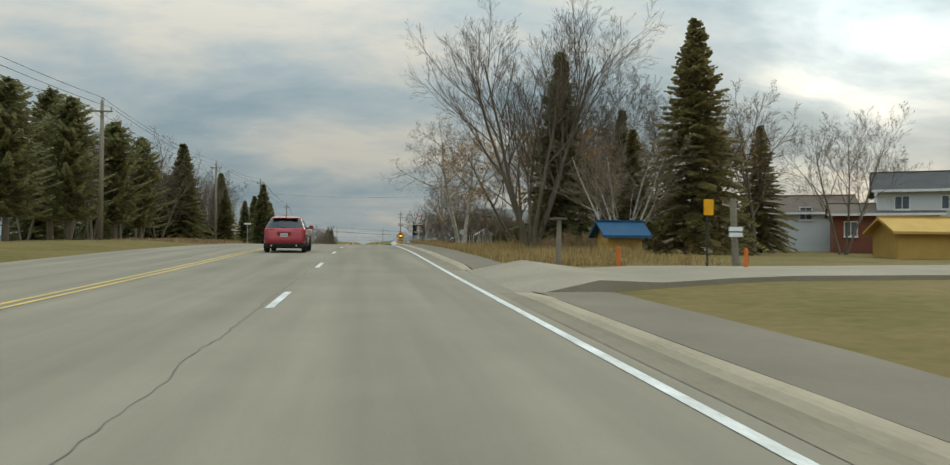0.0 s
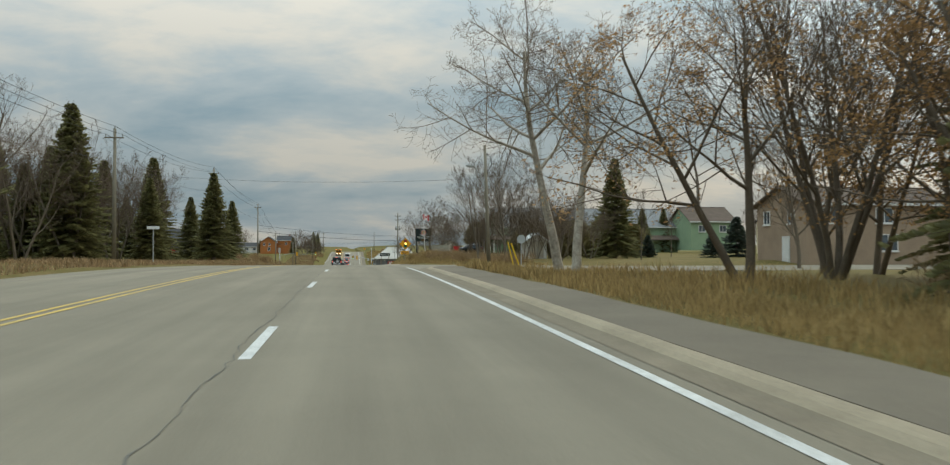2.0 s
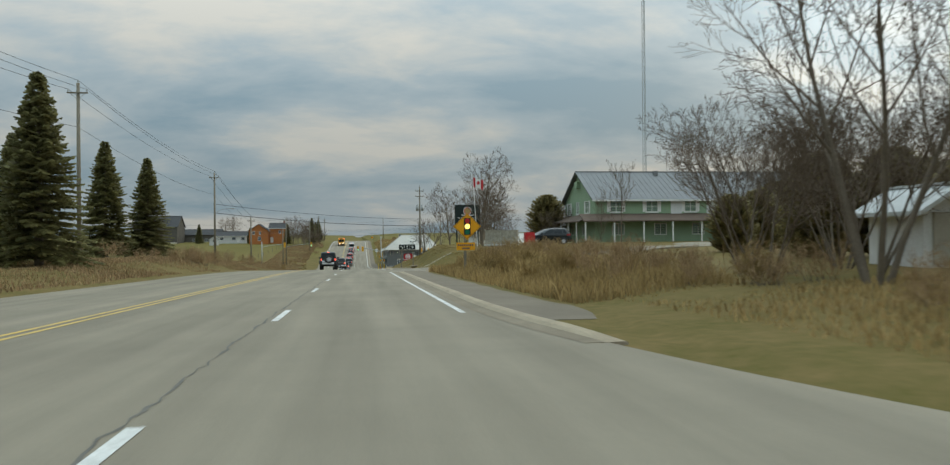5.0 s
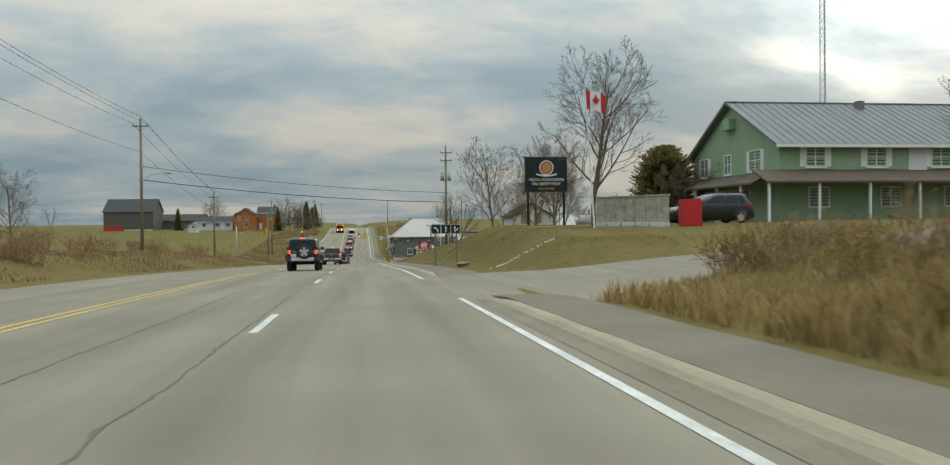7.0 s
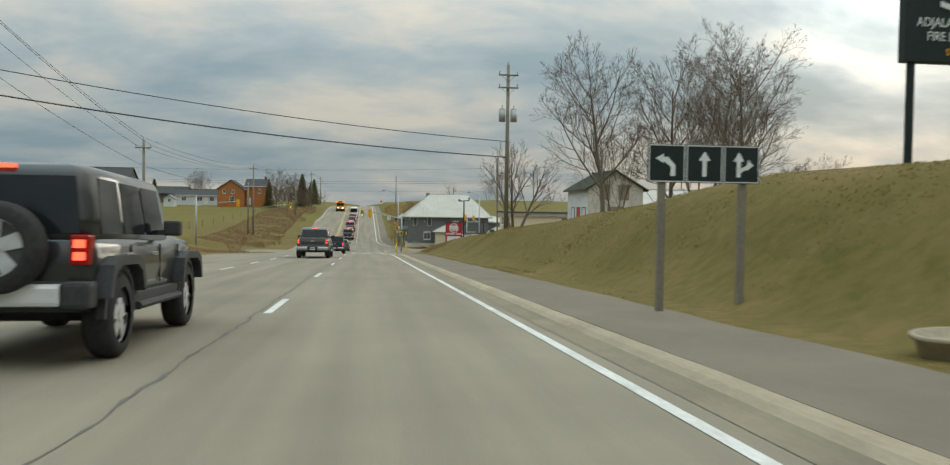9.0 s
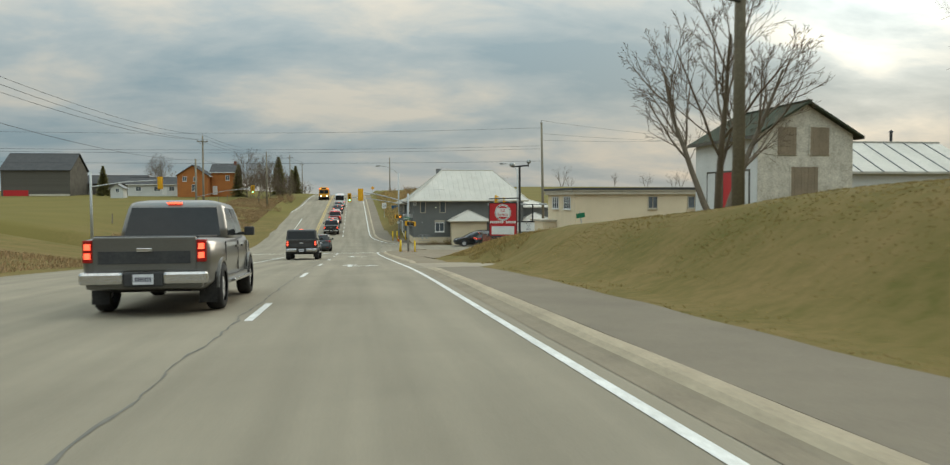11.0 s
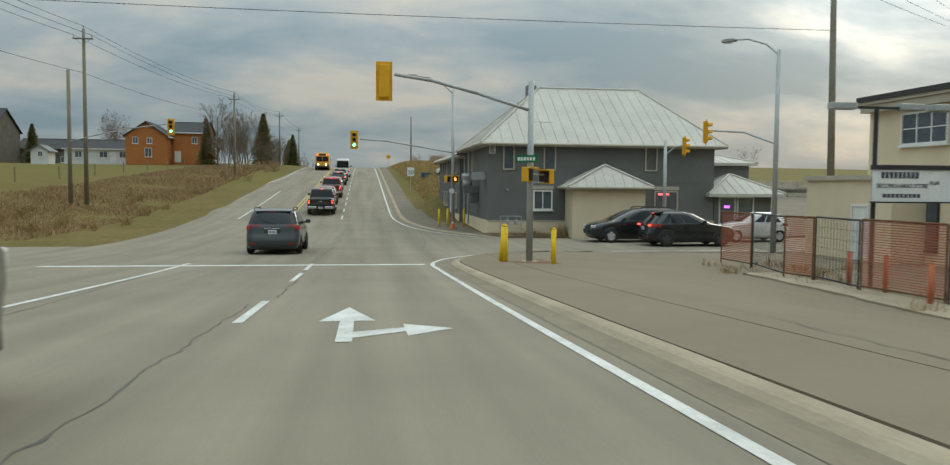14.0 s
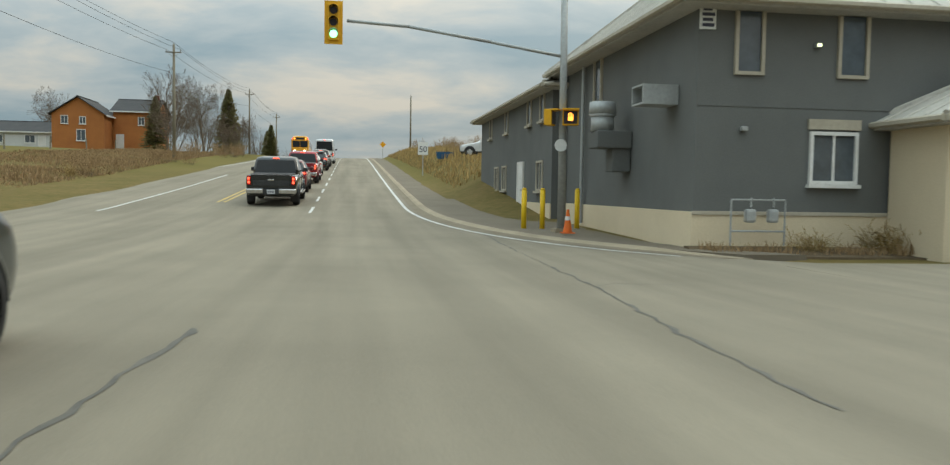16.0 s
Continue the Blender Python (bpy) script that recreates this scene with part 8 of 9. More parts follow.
# ---- vehicles ----
def wheel(parent, x, y, r, w, rim, side, spokes=5):
    """A wheel with tyre, rim and spokes; side is -1 for the left of the car."""
    t = bmesh.new()
    prof = [(r * 0.66, -w / 2), (r * 0.9, -w / 2), (r * 0.985, -w * 0.36), (r, -w * 0.2), (r, w * 0.2), (r * 0.985, w * 0.36), (r * 0.9, w / 2), (r * 0.66, w / 2)]
    n = 28
    rings = [[Vector((side * u + x, y + q * math.cos(math.tau * i / n), r + q * math.sin(math.tau * i / n))) for q, u in prof] for i in range(n)]
    rings.append(rings[0])
    loft(t, rings, False, False)
    bmesh.ops.remove_doubles(t, verts=t.verts, dist=0.0005)
    wh = part("wheel", t, M["rubber"], parent, "", True)
    bm = bmesh.new()
    o = x + side * w * 0.36
    cyl(bm, (x - side * w * 0.1, y, r), (x - side * w * 0.06, y, r), r * 0.64, n=24)
    for i in range(n):
        a, b = math.tau * i / n, math.tau * (i + 1) / n
        ring = [(q * math.cos(v), q * math.sin(v)) for q, v in ((r * 0.67, a), (r * 0.67, b), (r * 0.59, b), (r * 0.59, a))]
        poly(bm, [(o, y + u, r + v) for u, v in ring])
    for k in range(spokes):
        a = math.tau * k / spokes + 0.3
        for hw0, hw1 in ((0.055, 0.085),):
            d, s = Vector((0, math.cos(a), math.sin(a))), Vector((0, -math.sin(a), math.cos(a)))
            c = Vector((o, y, r))
            i_ = Vector((side * 0.012, 0, 0))
            poly(bm, [c + i_ - s * hw0, c + i_ + s * hw0, c + d * r * 0.61 + s * hw1, c + d * r * 0.61 - s * hw1])
    cyl(bm, (o, y, r), (o + side * 0.02, y, r), r * 0.17, n=14)
    part("rim", bm, rim, wh)
    return wh


def glass_quad(parent, name, pts, out, mat="glass", inset=0.0):
    """A pane slightly proud of the shell."""
    o = Vector(out).normalized() * 0.012
    c = sum((Vector(p) for p in pts), Vector()) / len(pts)
    ps = [Vector(p) + (c - Vector(p)).normalized() * inset + o for p in pts]
    bm = bmesh.new()
    poly(bm, ps)
    r = bmesh.ops.extrude_face_region(bm, geom=list(bm.faces))
    bmesh.ops.translate(bm, verts=[v for v in r["geom"] if isinstance(v, bmesh.types.BMVert)], vec=-o * 0.9)
    bmesh.ops.recalc_face_normals(bm, faces=bm.faces)
    return part(name, bm, M[mat], parent)


def vehicle(name, m, label, colour, L, W, H, belt, deck, base=0.24, wheels=(0.85, 3.6), r=0.36, tw=0.24, cabin=(0.1, 3.2, 0.45, 2.4), hood=3.1, rim="alloy", lit=True, tail=(0.62, 1.02, 0.2), high=True, clad=True,
            pillars=(0.5,), wr=0.78, bed=None, cap=None, rack=False, plate=True, plate_z=0.85, round_rear=0.10, category="car", tailside=True, group="cars in the queue", spokes=5, wing=0.0):
    """A car standing on its wheels; its rear bumper is at y = 0 and it faces +y. cabin: y of the belt's rear and front, y of the roof's rear and front."""
    t = thing(name, m, label, category, group)
    w = W / 2
    # body shell below the windows
    st = [(0.0, w * 0.84, base + 0.16, belt - round_rear - 0.03), (0.04, w * 0.93, base + 0.06, belt - round_rear * 0.5), (0.16, w * 0.985, base, belt), (L * 0.3, w, base, belt), (hood - 0.35, w, base, belt - 0.02),
          (hood + 0.1, w * 0.99, base, deck + 0.06), (L * 0.86, w * 0.97, base, deck), (L - 0.25, w * 0.90, base + 0.02, deck - 0.10), (L - 0.07, w * 0.80, base + 0.08, deck - 0.24), (L, w * 0.62, base + 0.2, deck - 0.36)]
    if bed is not None:
        st = [(y, a, b, min(c, bed) if y < cabin[0] else c) for y, a, b, c in st]
    rings = []
    for y, hw, z0, z1 in st:
        zm = z0 + (z1 - z0) * 0.55
        half = [(hw * 0.86, z0), (hw * 0.965, z0 + 0.10), (hw * 0.985, z0 + 0.28), (hw, zm), (hw * 0.985, z1 - 0.10), (hw * 0.94, z1 - 0.02), (hw * 0.80, z1)]
        rings.append([Vector((x, y, z)) for x, z in half] + [Vector((-x, y, z)) for x, z in reversed(half)])
    bm = bmesh.new()
    loft(bm, rings)
    body = part("body", bm, colour, t, "", True)
    # cabin shell
    y0, y1, ry0, ry1 = cabin
    wb, wt = w * 0.93, w * wr
    def ring_at(k, shrink=0.0):
        a, b = y0 + (ry0 - y0) * k + shrink, y1 + (ry1 - y1) * k - shrink
        hw = wb + (wt - wb) * k ** 1.5 - shrink
        z = belt - 0.03 + (H - belt + 0.03) * k
        c = 0.10
        return [Vector(p) for p in ((-hw, a + c, z), (-hw + c, a, z), (hw - c, a, z), (hw, a + c, z), (hw, b - c * 2, z), (hw - c * 2, b, z), (-hw + c * 2, b, z), (-hw, b - c * 2, z))]
    rr = [ring_at(0.0), ring_at(0.3), ring_at(0.6), ring_at(0.85), ring_at(0.95, 0.025)]
    top = ring_at(1.0, 0.10)
    crown = [Vector((p.x * 0.8, (p.y - (ry0 + ry1) / 2) * 0.8 + (ry0 + ry1) / 2, p.z + 0.025)) for p in top]
    bm = bmesh.new()
    loft(bm, rr + [top, crown])
    part("roof", bm, colour, t, "", True)
    # glass
    def P(k, side, y):
        hw = wb + (wt - wb) * k ** 1.5
        return Vector((side * hw, y, belt - 0.03 + (H - belt + 0.03) * k))
    lo, hi = 0.08, 0.82
    ya, yb = lambda k: y0 + (ry0 - y0) * k, lambda k: y1 + (ry1 - y1) * k
    g = 0.085
    glass_quad(t, "rear_window", [P(lo, -1, ya(lo)) + Vector((g, 0, 0)), P(lo, 1, ya(lo)) + Vector((-g, 0, 0)), P(hi, 1, ya(hi)) + Vector((-g, 0, 0)), P(hi, -1, ya(hi)) + Vector((g, 0, 0))], (0, -1, 0.3))
    glass_quad(t, "windscreen", [P(lo, -1, yb(lo)) + Vector((0.24, 0, 0)), P(lo, 1, yb(lo)) + Vector((-0.24, 0, 0)), P(hi, 1, yb(hi)) + Vector((-0.24, 0, 0)), P(hi, -1, yb(hi)) + Vector((0.24, 0, 0))], (0, 1, 0.5))
    cuts = [0.0, *pillars, 1.0]
    for side in (-1, 1):
        for a, b in zip(cuts, cuts[1:]):
            q = []
            for k, u, e in ((lo, a, 0.05), (lo, b, -0.05), (hi, b, -0.05), (hi, a, 0.05)):
                yy0, yy1 = ya(k) + 0.24, yb(k) - 0.30
                q.append(P(k, side, yy0 + (yy1 - yy0) * u + e))
            if side > 0:
                q.reverse()
            glass_quad(t, "side_window", q, (side, 0, 0.25))
    # arches, sills, wheels
    for side in (-1, 1):
        for y in wheels:
            bm = bmesh.new()
            n = 16
            ro, ri = r * 1.22, r * 1.08
            xs = side * (w + 0.004)
            pts_o = [(y + ro * math.cos(math.pi * i / n), r + ro * math.sin(math.pi * i / n)) for i in range(n + 1)]
            pts_i = [(y + ri * math.cos(math.pi * i / n), r + ri * math.sin(math.pi * i / n)) for i in range(n + 1)]
            for i in range(n):
                poly(bm, [(xs + side * 0.02, *pts_o[i]), (xs + side * 0.02, *pts_o[i + 1]), (xs + side * 0.02, *pts_i[i + 1]), (xs + side * 0.02, *pts_i[i])])
                poly(bm, [(xs + side * 0.02, *pts_o[i]), (xs + side * 0.02, *pts_o[i + 1]), (xs - side * 0.06, *pts_o[i + 1]), (xs - side * 0.06, *pts_o[i])])
            arch = part("wheel_arch", bm, M["trim_black"] if clad else colour, t)
            bm = bmesh.new()
            poly(bm, [(xs + side * 0.004, *p) for p in pts_i] + [(xs + side * 0.004, y - ri, base), (xs + side * 0.004, y + ri, base)][:: 1])
            part("arch_lining", bm, M["rubber"], arch)
            wheel(t, side * (w - tw * 0.42 + 0.02), y, r, tw, M[rim], side, spokes)
        bm = bmesh.new()
        box(bm, side * (w * 0.985) - 0.03, side * (w * 0.985) + 0.03, wheels[0] + r * 1.2, wheels[1] - r * 1.2, base - 0.02, base + 0.13, 0.02)
        part("sill", bm, M["trim_black"] if clad else colour, t)
        bm = bmesh.new()
        box(bm, side * (w + 0.12) - 0.10, side * (w + 0.12) + 0.10, y1 - 0.75, y1 - 0.62, belt + 0.02, belt + 0.20, 0.03)
        box(bm, side * w * 0.95 - 0.04, side * (w + 0.04) + 0.04, y1 - 0.70, y1 - 0.65, belt + 0.03, belt + 0.09)
        part("mirror", bm, M["trim_black"], t)
        for u in (0.30, 0.62):
            bm = bmesh.new()
            yy = y0 + (y1 - y0) * u
            box(bm, side * (w * 1.0) - 0.015, side * (w * 1.0) + 0.025, yy, yy + 0.2, belt - 0.2, belt - 0.16, 0.008)
            part("door_handle", bm, M["chrome"] if clad else colour, t)
    for y in (wheels[0] + 0.42, (wheels[0] + wheels[1]) / 2 + 0.12, wheels[1] - 0.45):
        for side in (-1, 1):
            bm = bmesh.new()
            box(bm, side * w * 0.99 - 0.004, side * w * 0.995 + 0.008, y, y + 0.012, base + 0.18, belt - 0.08)
            part("door_gap", bm, M["rubber"], body)
    # bumpers, lamps, plate
    bm = bmesh.new()
    box(bm, -w * 0.88, w * 0.88, -0.06, 0.25, base + 0.02, base + 0.30, 0.05)
    part("rear_bumper", bm, M["trim_black"] if clad else colour, t)
    bm = bmesh.new()
    box(bm, -w * 0.74, w * 0.74, L - 0.25, L + 0.03, base, base + 0.26, 0.06)
    part("front_bumper", bm, M["trim_black"] if clad else colour, t)
    bm = bmesh.new()
    box(bm, -w * 0.45, w * 0.45, L - 0.12, L + 0.035, base + 0.32, base + 0.52, 0.02)
    part("grille", bm, M["trim_black"], t)
    tz0, tz1, tl = tail
    for side in (-1, 1):
        bm = bmesh.new()
        xa, xb = side * w * 0.935, side * (w * 0.935 - tl)
        thin_lamp = tl > 0.25
        mid_x = side * w * 0.87
        if thin_lamp:
            # a wedge that wraps round the corner and thins out towards the hatch
            prism(bm, [(xa, tz0), (xa, tz1), (mid_x, tz1 + 0.01), (xb, tz1 - 0.03), (xb, tz1 - 0.075), (mid_x, tz0 + 0.01)], 0.0, 0.07, "y")
            box(bm, min(xa, side * w * 0.985), max(xa, side * w * 0.985), 0.14, 0.42, tz0 + 0.02, tz1, 0.015)
        else:
            box(bm, min(xa, xb), max(xa, xb), -0.02, 0.16, tz0, tz1, 0.02)
        lamp = part("tail_lamp", bm, M["tail"], t, "red tail lamp")
        if lit:
            c = (xa + xb) / 2
            hh = (tz1 - tz0)
            for u in ((0.5,) if thin_lamp else (0.30, 0.70)):
                bm = bmesh.new()
                if thin_lamp:
                    box(bm, mid_x - 0.07, mid_x + 0.07, -0.008, -0.002, tz0 + 0.03, tz1 - 0.02)
                else:
                    box(bm, c - tl * 0.3, c + tl * 0.3, -0.03, -0.022, tz0 + hh * (u - 0.13), tz0 + hh * (u + 0.13))
                part("lens", bm, M["tail_lit"], lamp)
        bm = bmesh.new()
        box(bm, side * w * 0.70 - 0.2, side * w * 0.70 + 0.14, L - 0.32, L - 0.05, deck - 0.30, deck - 0.16, 0.03)
        part("headlamp", bm, M["lens_clear"], t)
        bm = bmesh.new()
        box(bm, side * w * 0.6 - 0.09, side * w * 0.6 + 0.09, -0.075, -0.062, base + 0.12, base + 0.19)
        part("reflector", bm, M["tail"], t)
    if high and lit:
        bm = bmesh.new()
        k = 0.93
        yy = ya(k)
        box(bm, -0.13, 0.13, yy - 0.03, yy + 0.02, belt + (H - belt) * k - 0.01, belt + (H - belt) * k + 0.025)
        part("brake_lamp", bm, M["tail_lit"], t)
    if plate:
        bm = bmesh.new()
        box(bm, -0.155, 0.155, -0.145 if bed else -0.075, -0.128 if bed else -0.01, plate_z - 0.08, plate_z + 0.08)
        pl = part("number_plate", bm, M["plate"], t)
        bm = bmesh.new()
        for k in range(7):
            box(bm, -0.12 + 0.036 * k, -0.096 + 0.036 * k, -0.149 if bed else -0.079, -0.1455 if bed else -0.0755, plate_z - 0.035, plate_z + 0.035)
        part("plate_bars", bm, M["ink"], pl)
    if rack:
        for side in (-1, 1):
            bm = bmesh.new()
            cyl(bm, (side * wt * 0.86, ry0 + 0.25, H + 0.06), (side * wt * 0.86, ry1 - 0.2, H + 0.06), 0.022, n=6)
            for y in (ry0 + 0.3, (ry0 + ry1) / 2, ry1 - 0.25):
                box(bm, side * wt * 0.86 - 0.02, side * wt * 0.86 + 0.02, y, y + 0.05, H - 0.02, H + 0.06)
            part("roof_rail", bm, M["black_metal"], t)
    if wing:
        bm = bmesh.new()
        prism(bm, [(ry0 - wing, H - 0.10), (ry0 + 0.15, H - 0.02), (ry0 + 0.15, H + 0.01), (ry0 - wing, H - 0.06)], -wt * 0.9, wt * 0.9, "x")
        part("spoiler", bm, colour, t)
    bm = bmesh.new()
    box(bm, -w * 0.8, w * 0.8, 0.5, L - 0.5, base - 0.06, base + 0.05)
    cyl(bm, (-w * 0.7, wheels[0], r), (w * 0.7, wheels[0], r), 0.06, n=8)
    part("underbody", bm, M["rubber"], t)
    if bed is not None:
        bm = bmesh.new()
        box(bm, -w * 0.80, w * 0.80, 0.10, cabin[0] - 0.1, bed - 0.005, bed + 0.035, 0.01)
        part("bed_cover", bm, M["trim_black"], t)
        bm = bmesh.new()
        box(bm, -w * 0.78, w * 0.78, -0.03, 0.05, base + 0.30, bed + 0.02, 0.025)
        gate = part("tailgate", bm, colour, t)
        bm = bmesh.new()
        box(bm, -w * 0.70, w * 0.70, -0.036, -0.031, base + 0.42, base + 0.62, 0.002)
        part("gate_panel", bm, M["trim_black"], gate)
        bm = bmesh.new()
        box(bm, -0.12, 0.12, -0.055, -0.032, bed - 0.22, bed - 0.16, 0.01)
        part("tailgate_handle", bm, M["chrome"], t)
        bm = bmesh.new()
        box(bm, -w * 0.30, w * 0.30, -0.13, 0.06, base + 0.06, base + 0.29, 0.03)
        part("bumper_step", bm, M["trim_black"], t, "black tread plate of the rear bumper")
        for side in (-1, 1):
            bm = bmesh.new()
            box(bm, min(side * w * 0.30, side * w * 0.96), max(side * w * 0.30, side * w * 0.96), -0.15, 0.08, base + 0.10, base + 0.30, 0.05)
            part("step_bumper", bm, M["chrome"], t, "chromed end of the step bumper")
            bm = bmesh.new()
            box(bm, side * (w - 0.15) - 0.14, side * (w - 0.15) + 0.14, wheels[0] - r - 0.14, wheels[0] - r - 0.12, 0.16, base + 0.25)
            part("mud_flap", bm, M["rubber"], t)
        for side in (-1, 1):
            bm = bmesh.new()
            box(bm, side * w - 0.06, side * w + 0.10, cabin[0] + 0.1, cabin[1] - 0.2, base + 0.0, base + 0.06, 0.02)
            part("step_rail", bm, M["chrome"], t)
    if cap is not None:
        bm = bmesh.new()
        a, b = 0.0, cabin[0] + 0.05
        rings = []
        for z, ins, dy in ((bed + 0.01, 0.0, 0.0), (bed + (cap - bed) * 0.82, 0.06, 0.10), (cap - 0.03, 0.12, 0.15), (cap, 0.24, 0.30)):
            hw = w * 0.955 - ins
            rings.append([Vector(p) for p in ((-hw, a + dy, z), (hw, a + dy, z), (hw, b, z), (-hw, b, z))])
        loft(bm, rings)
        cp = part("canopy", bm, colour, t, "pickup bed canopy with dark windows")
        hw = w * 0.955
        glass_quad(cp, "rear_window", [(-hw * 0.90, a + 0.02, bed + 0.08), (hw * 0.90, a + 0.02, bed + 0.08), (hw * 0.84, a + 0.105, cap - 0.14), (-hw * 0.84, a + 0.105, cap - 0.14)], (0, -1, 0.1))
        for side in (-1, 1):
            q = [(side * (hw - 0.015), a + 0.35, bed + 0.14), (side * (hw - 0.015), b - 0.15, bed + 0.14), (side * (hw - 0.085), b - 0.15, cap - 0.13), (side * (hw - 0.085), a + 0.45, cap - 0.13)]
            glass_quad(cp, "side_window", q if side < 0 else q[::-1], (side, 0, 0.1))
        if lit:
            bm = bmesh.new()
            box(bm, -0.12, 0.12, a + 0.15, a + 0.2, cap - 0.05, cap - 0.01)
            part("brake_lamp", bm, M["tail_lit"], cp)
    return t


SIDE_T = (0.0, 0.05, 0.19, 0.225, 0.39, 0.555, 0.595, 0.76, 0.92, 1.0)


def rounded_car(name, m, label, colour, W, levels, glass, wheels, r, tw, rim="alloy", spokes=5, clad_z=0.0, tail=(0.9, 1.1), lit=False, rack=False, plate_z=0.85, corner=0.34, bow=0.10, category="car",
                group="cars in the queue", windows=((1,), (3, 4), (6, 7)), wing=0.0):
    """A car whose shell is a stack of rounded outlines. levels: rows of height, rear y, front y and half width; the rear stands at y = 0 and it faces +y.
    glass: the heights between which the windows lie."""
    t = thing(name, m, label, category, group)
    zs = [q[0] for q in levels]

    def outline(z, y0, y1, hw):
        """Points of one half, from the middle of the rear round the side to the middle of the front."""
        c = min(corner, hw * 0.62, (y1 - y0) * 0.4)
        cf = min(corner * 1.5, hw * 0.7, (y1 - y0) * 0.4)
        b = bow * hw / 0.9
        pts = [((hw - c) * k / 4, y0 + b * 0.30 * (k / 4) ** 2) for k in range(4)]
        e = y0 + b * 0.30
        pts += [(hw - c + c * math.sin(a), e + c - c * math.cos(a)) for a in [math.pi / 12 * k for k in range(7)]]
        ya, yb = e + c, y1 - cf - b * 0.5
        pts += [(hw, ya + (yb - ya) * u) for u in SIDE_T[1:-1]]
        pts += [(hw - cf + cf * math.cos(a), yb + cf * math.sin(a)) for a in [math.pi / 12 * k for k in range(7)]]
        pts += [((hw - cf) * (1 - k / 4), y1 - b * 0.5 * (1 - k / 4) ** 2) for k in range(1, 5)]
        return [Vector((x, y, z)) for x, y in pts]

    halves = [outline(*q) for q in levels]
    n = len(halves[0])
    rings = [h + [Vector((-p.x, p.y, p.z)) for p in reversed(h[1:-1])] for h in halves]
    N = len(rings[0])
    groups = {}

    def face_of(i, k):
        return [rings[i][k], rings[i][(k + 1) % N], rings[i + 1][(k + 1) % N], rings[i + 1][k]]

    g0, g1 = glass
    SIDE0 = 10
    for i in range(len(rings) - 1):
        zm = (zs[i] + zs[i + 1]) / 2
        for k in range(N):
            kk = k if k < n - 1 else N - 1 - k
            side = 1 if k < n - 1 else -1
            key = None
            if g0 < zm < g1:
                if kk < 8:
                    key = ("rear_window", 0)
                elif kk > n - 8:
                    key = ("windscreen", 0)
                else:
                    for w_i, segs in enumerate(windows):
                        if kk - SIDE0 in segs:
                            key = ("side_window", side * (w_i + 1))
            elif tail[0] < zm < tail[1] and (6 <= kk <= 10 or (3 <= kk < 6 and zm > tail[1] - 0.06)):
                key = ("tail_lamp", side)
            elif zm < clad_z:
                key = ("cladding", 0)
            if key is not None:
                groups.setdefault(key, []).append((i, k))
    everything = [(i, k) for i in range(len(rings) - 1) for k in range(N)]
    ids = lambda i, k: i * N + k % N
    v = [tuple(p) for ring in rings for p in ring]
    f = [(ids(i, k), ids(i, k + 1), ids(i + 1, k + 1), ids(i + 1, k)) for i, k in everything]
    f += [tuple(range(N))[::-1], tuple(range((len(rings) - 1) * N, len(rings) * N))]
    body = flat("body", v, f, colour, t, True)
    look_of = {"rear_window": "glass", "windscreen": "glass", "side_window": "glass", "tail_lamp": "tail", "cladding": "trim_black"}
    for key, cells in groups.items():
        bm = bmesh.new()
        vs = {}
        for i, k in cells:
            q = []
            for a, b in ((i, k), (i, k + 1), (i + 1, k + 1), (i + 1, k)):
                b %= N
                if (a, b) not in vs:
                    p, cy = rings[a][b], (levels[a][1] + levels[a][2]) / 2
                    out = Vector((p.x / max(0.1, levels[a][3]), (p.y - cy) / ((levels[a][2] - levels[a][1]) / 2), 0.35))
                    out = Vector((out.x ** 3, out.y ** 5, 0.25 if zs[a] > g0 - 0.05 else 0.0)).normalized()
                    vs[(a, b)] = bm.verts.new(p + out * 0.010)
                q.append(vs[(a, b)])
            bm.faces.new(q)
        bmesh.ops.recalc_face_normals(bm, faces=bm.faces)
        ob = part(key[0], bm, M[look_of[key[0]]], t, "", True)
        if key[0] == "tail_lamp" and lit:
            bm = bmesh.new()
            xa = key[1] * W * 0.40
            box(bm, xa - 0.09, xa + 0.09, levels[7][1] - 0.05, levels[7][1] + 0.05, (tail[0] + tail[1]) / 2 - 0.04, (tail[0] + tail[1]) / 2 + 0.04, 0.01)
            part("lens", bm, M["tail_lit"], ob)
    w = W / 2
    base = zs[1]
    for side in (-1, 1):
        for y in wheels:
            bm = bmesh.new()
            nn, ro, ri, xs = 18, r * 1.25, r * 1.10, side * (w + 0.002)
            for q in range(nn):
                a, b = math.pi * q / nn, math.pi * (q + 1) / nn
                P = lambda rad, an, dx: (xs + side * dx, y + rad * math.cos(an), r + rad * math.sin(an))
                poly(bm, [P(ro, a, 0.006), P(ro, b, 0.006), P(ri, b, 0.022), P(ri, a, 0.022)])
                poly(bm, [P(ri, a, 0.022), P(ri, b, 0.022), P(ri, b, -0.05), P(ri, a, -0.05)])
            arch = part("wheel_arch", bm, M["trim_black"] if clad_z else colour, t, "", True)
            bm = bmesh.new()
            poly(bm, [(xs + side * 0.004, y + ri * math.cos(math.pi * q / nn), r + ri * math.sin(math.pi * q / nn)) for q in range(nn + 1)] + [(xs + side * 0.004, y - ri, base), (xs + side * 0.004, y + ri, base)])
            part("arch_lining", bm, M["rubber"], arch)
            wheel(t, side * (w - tw * 0.42 + 0.02), y, r, tw, M[rim], side, spokes)
        belt = g0
        L = levels[3][2]
        ym = max(q[2] for q in levels if q[0] >= g0) - 0.62
        bm = bmesh.new()
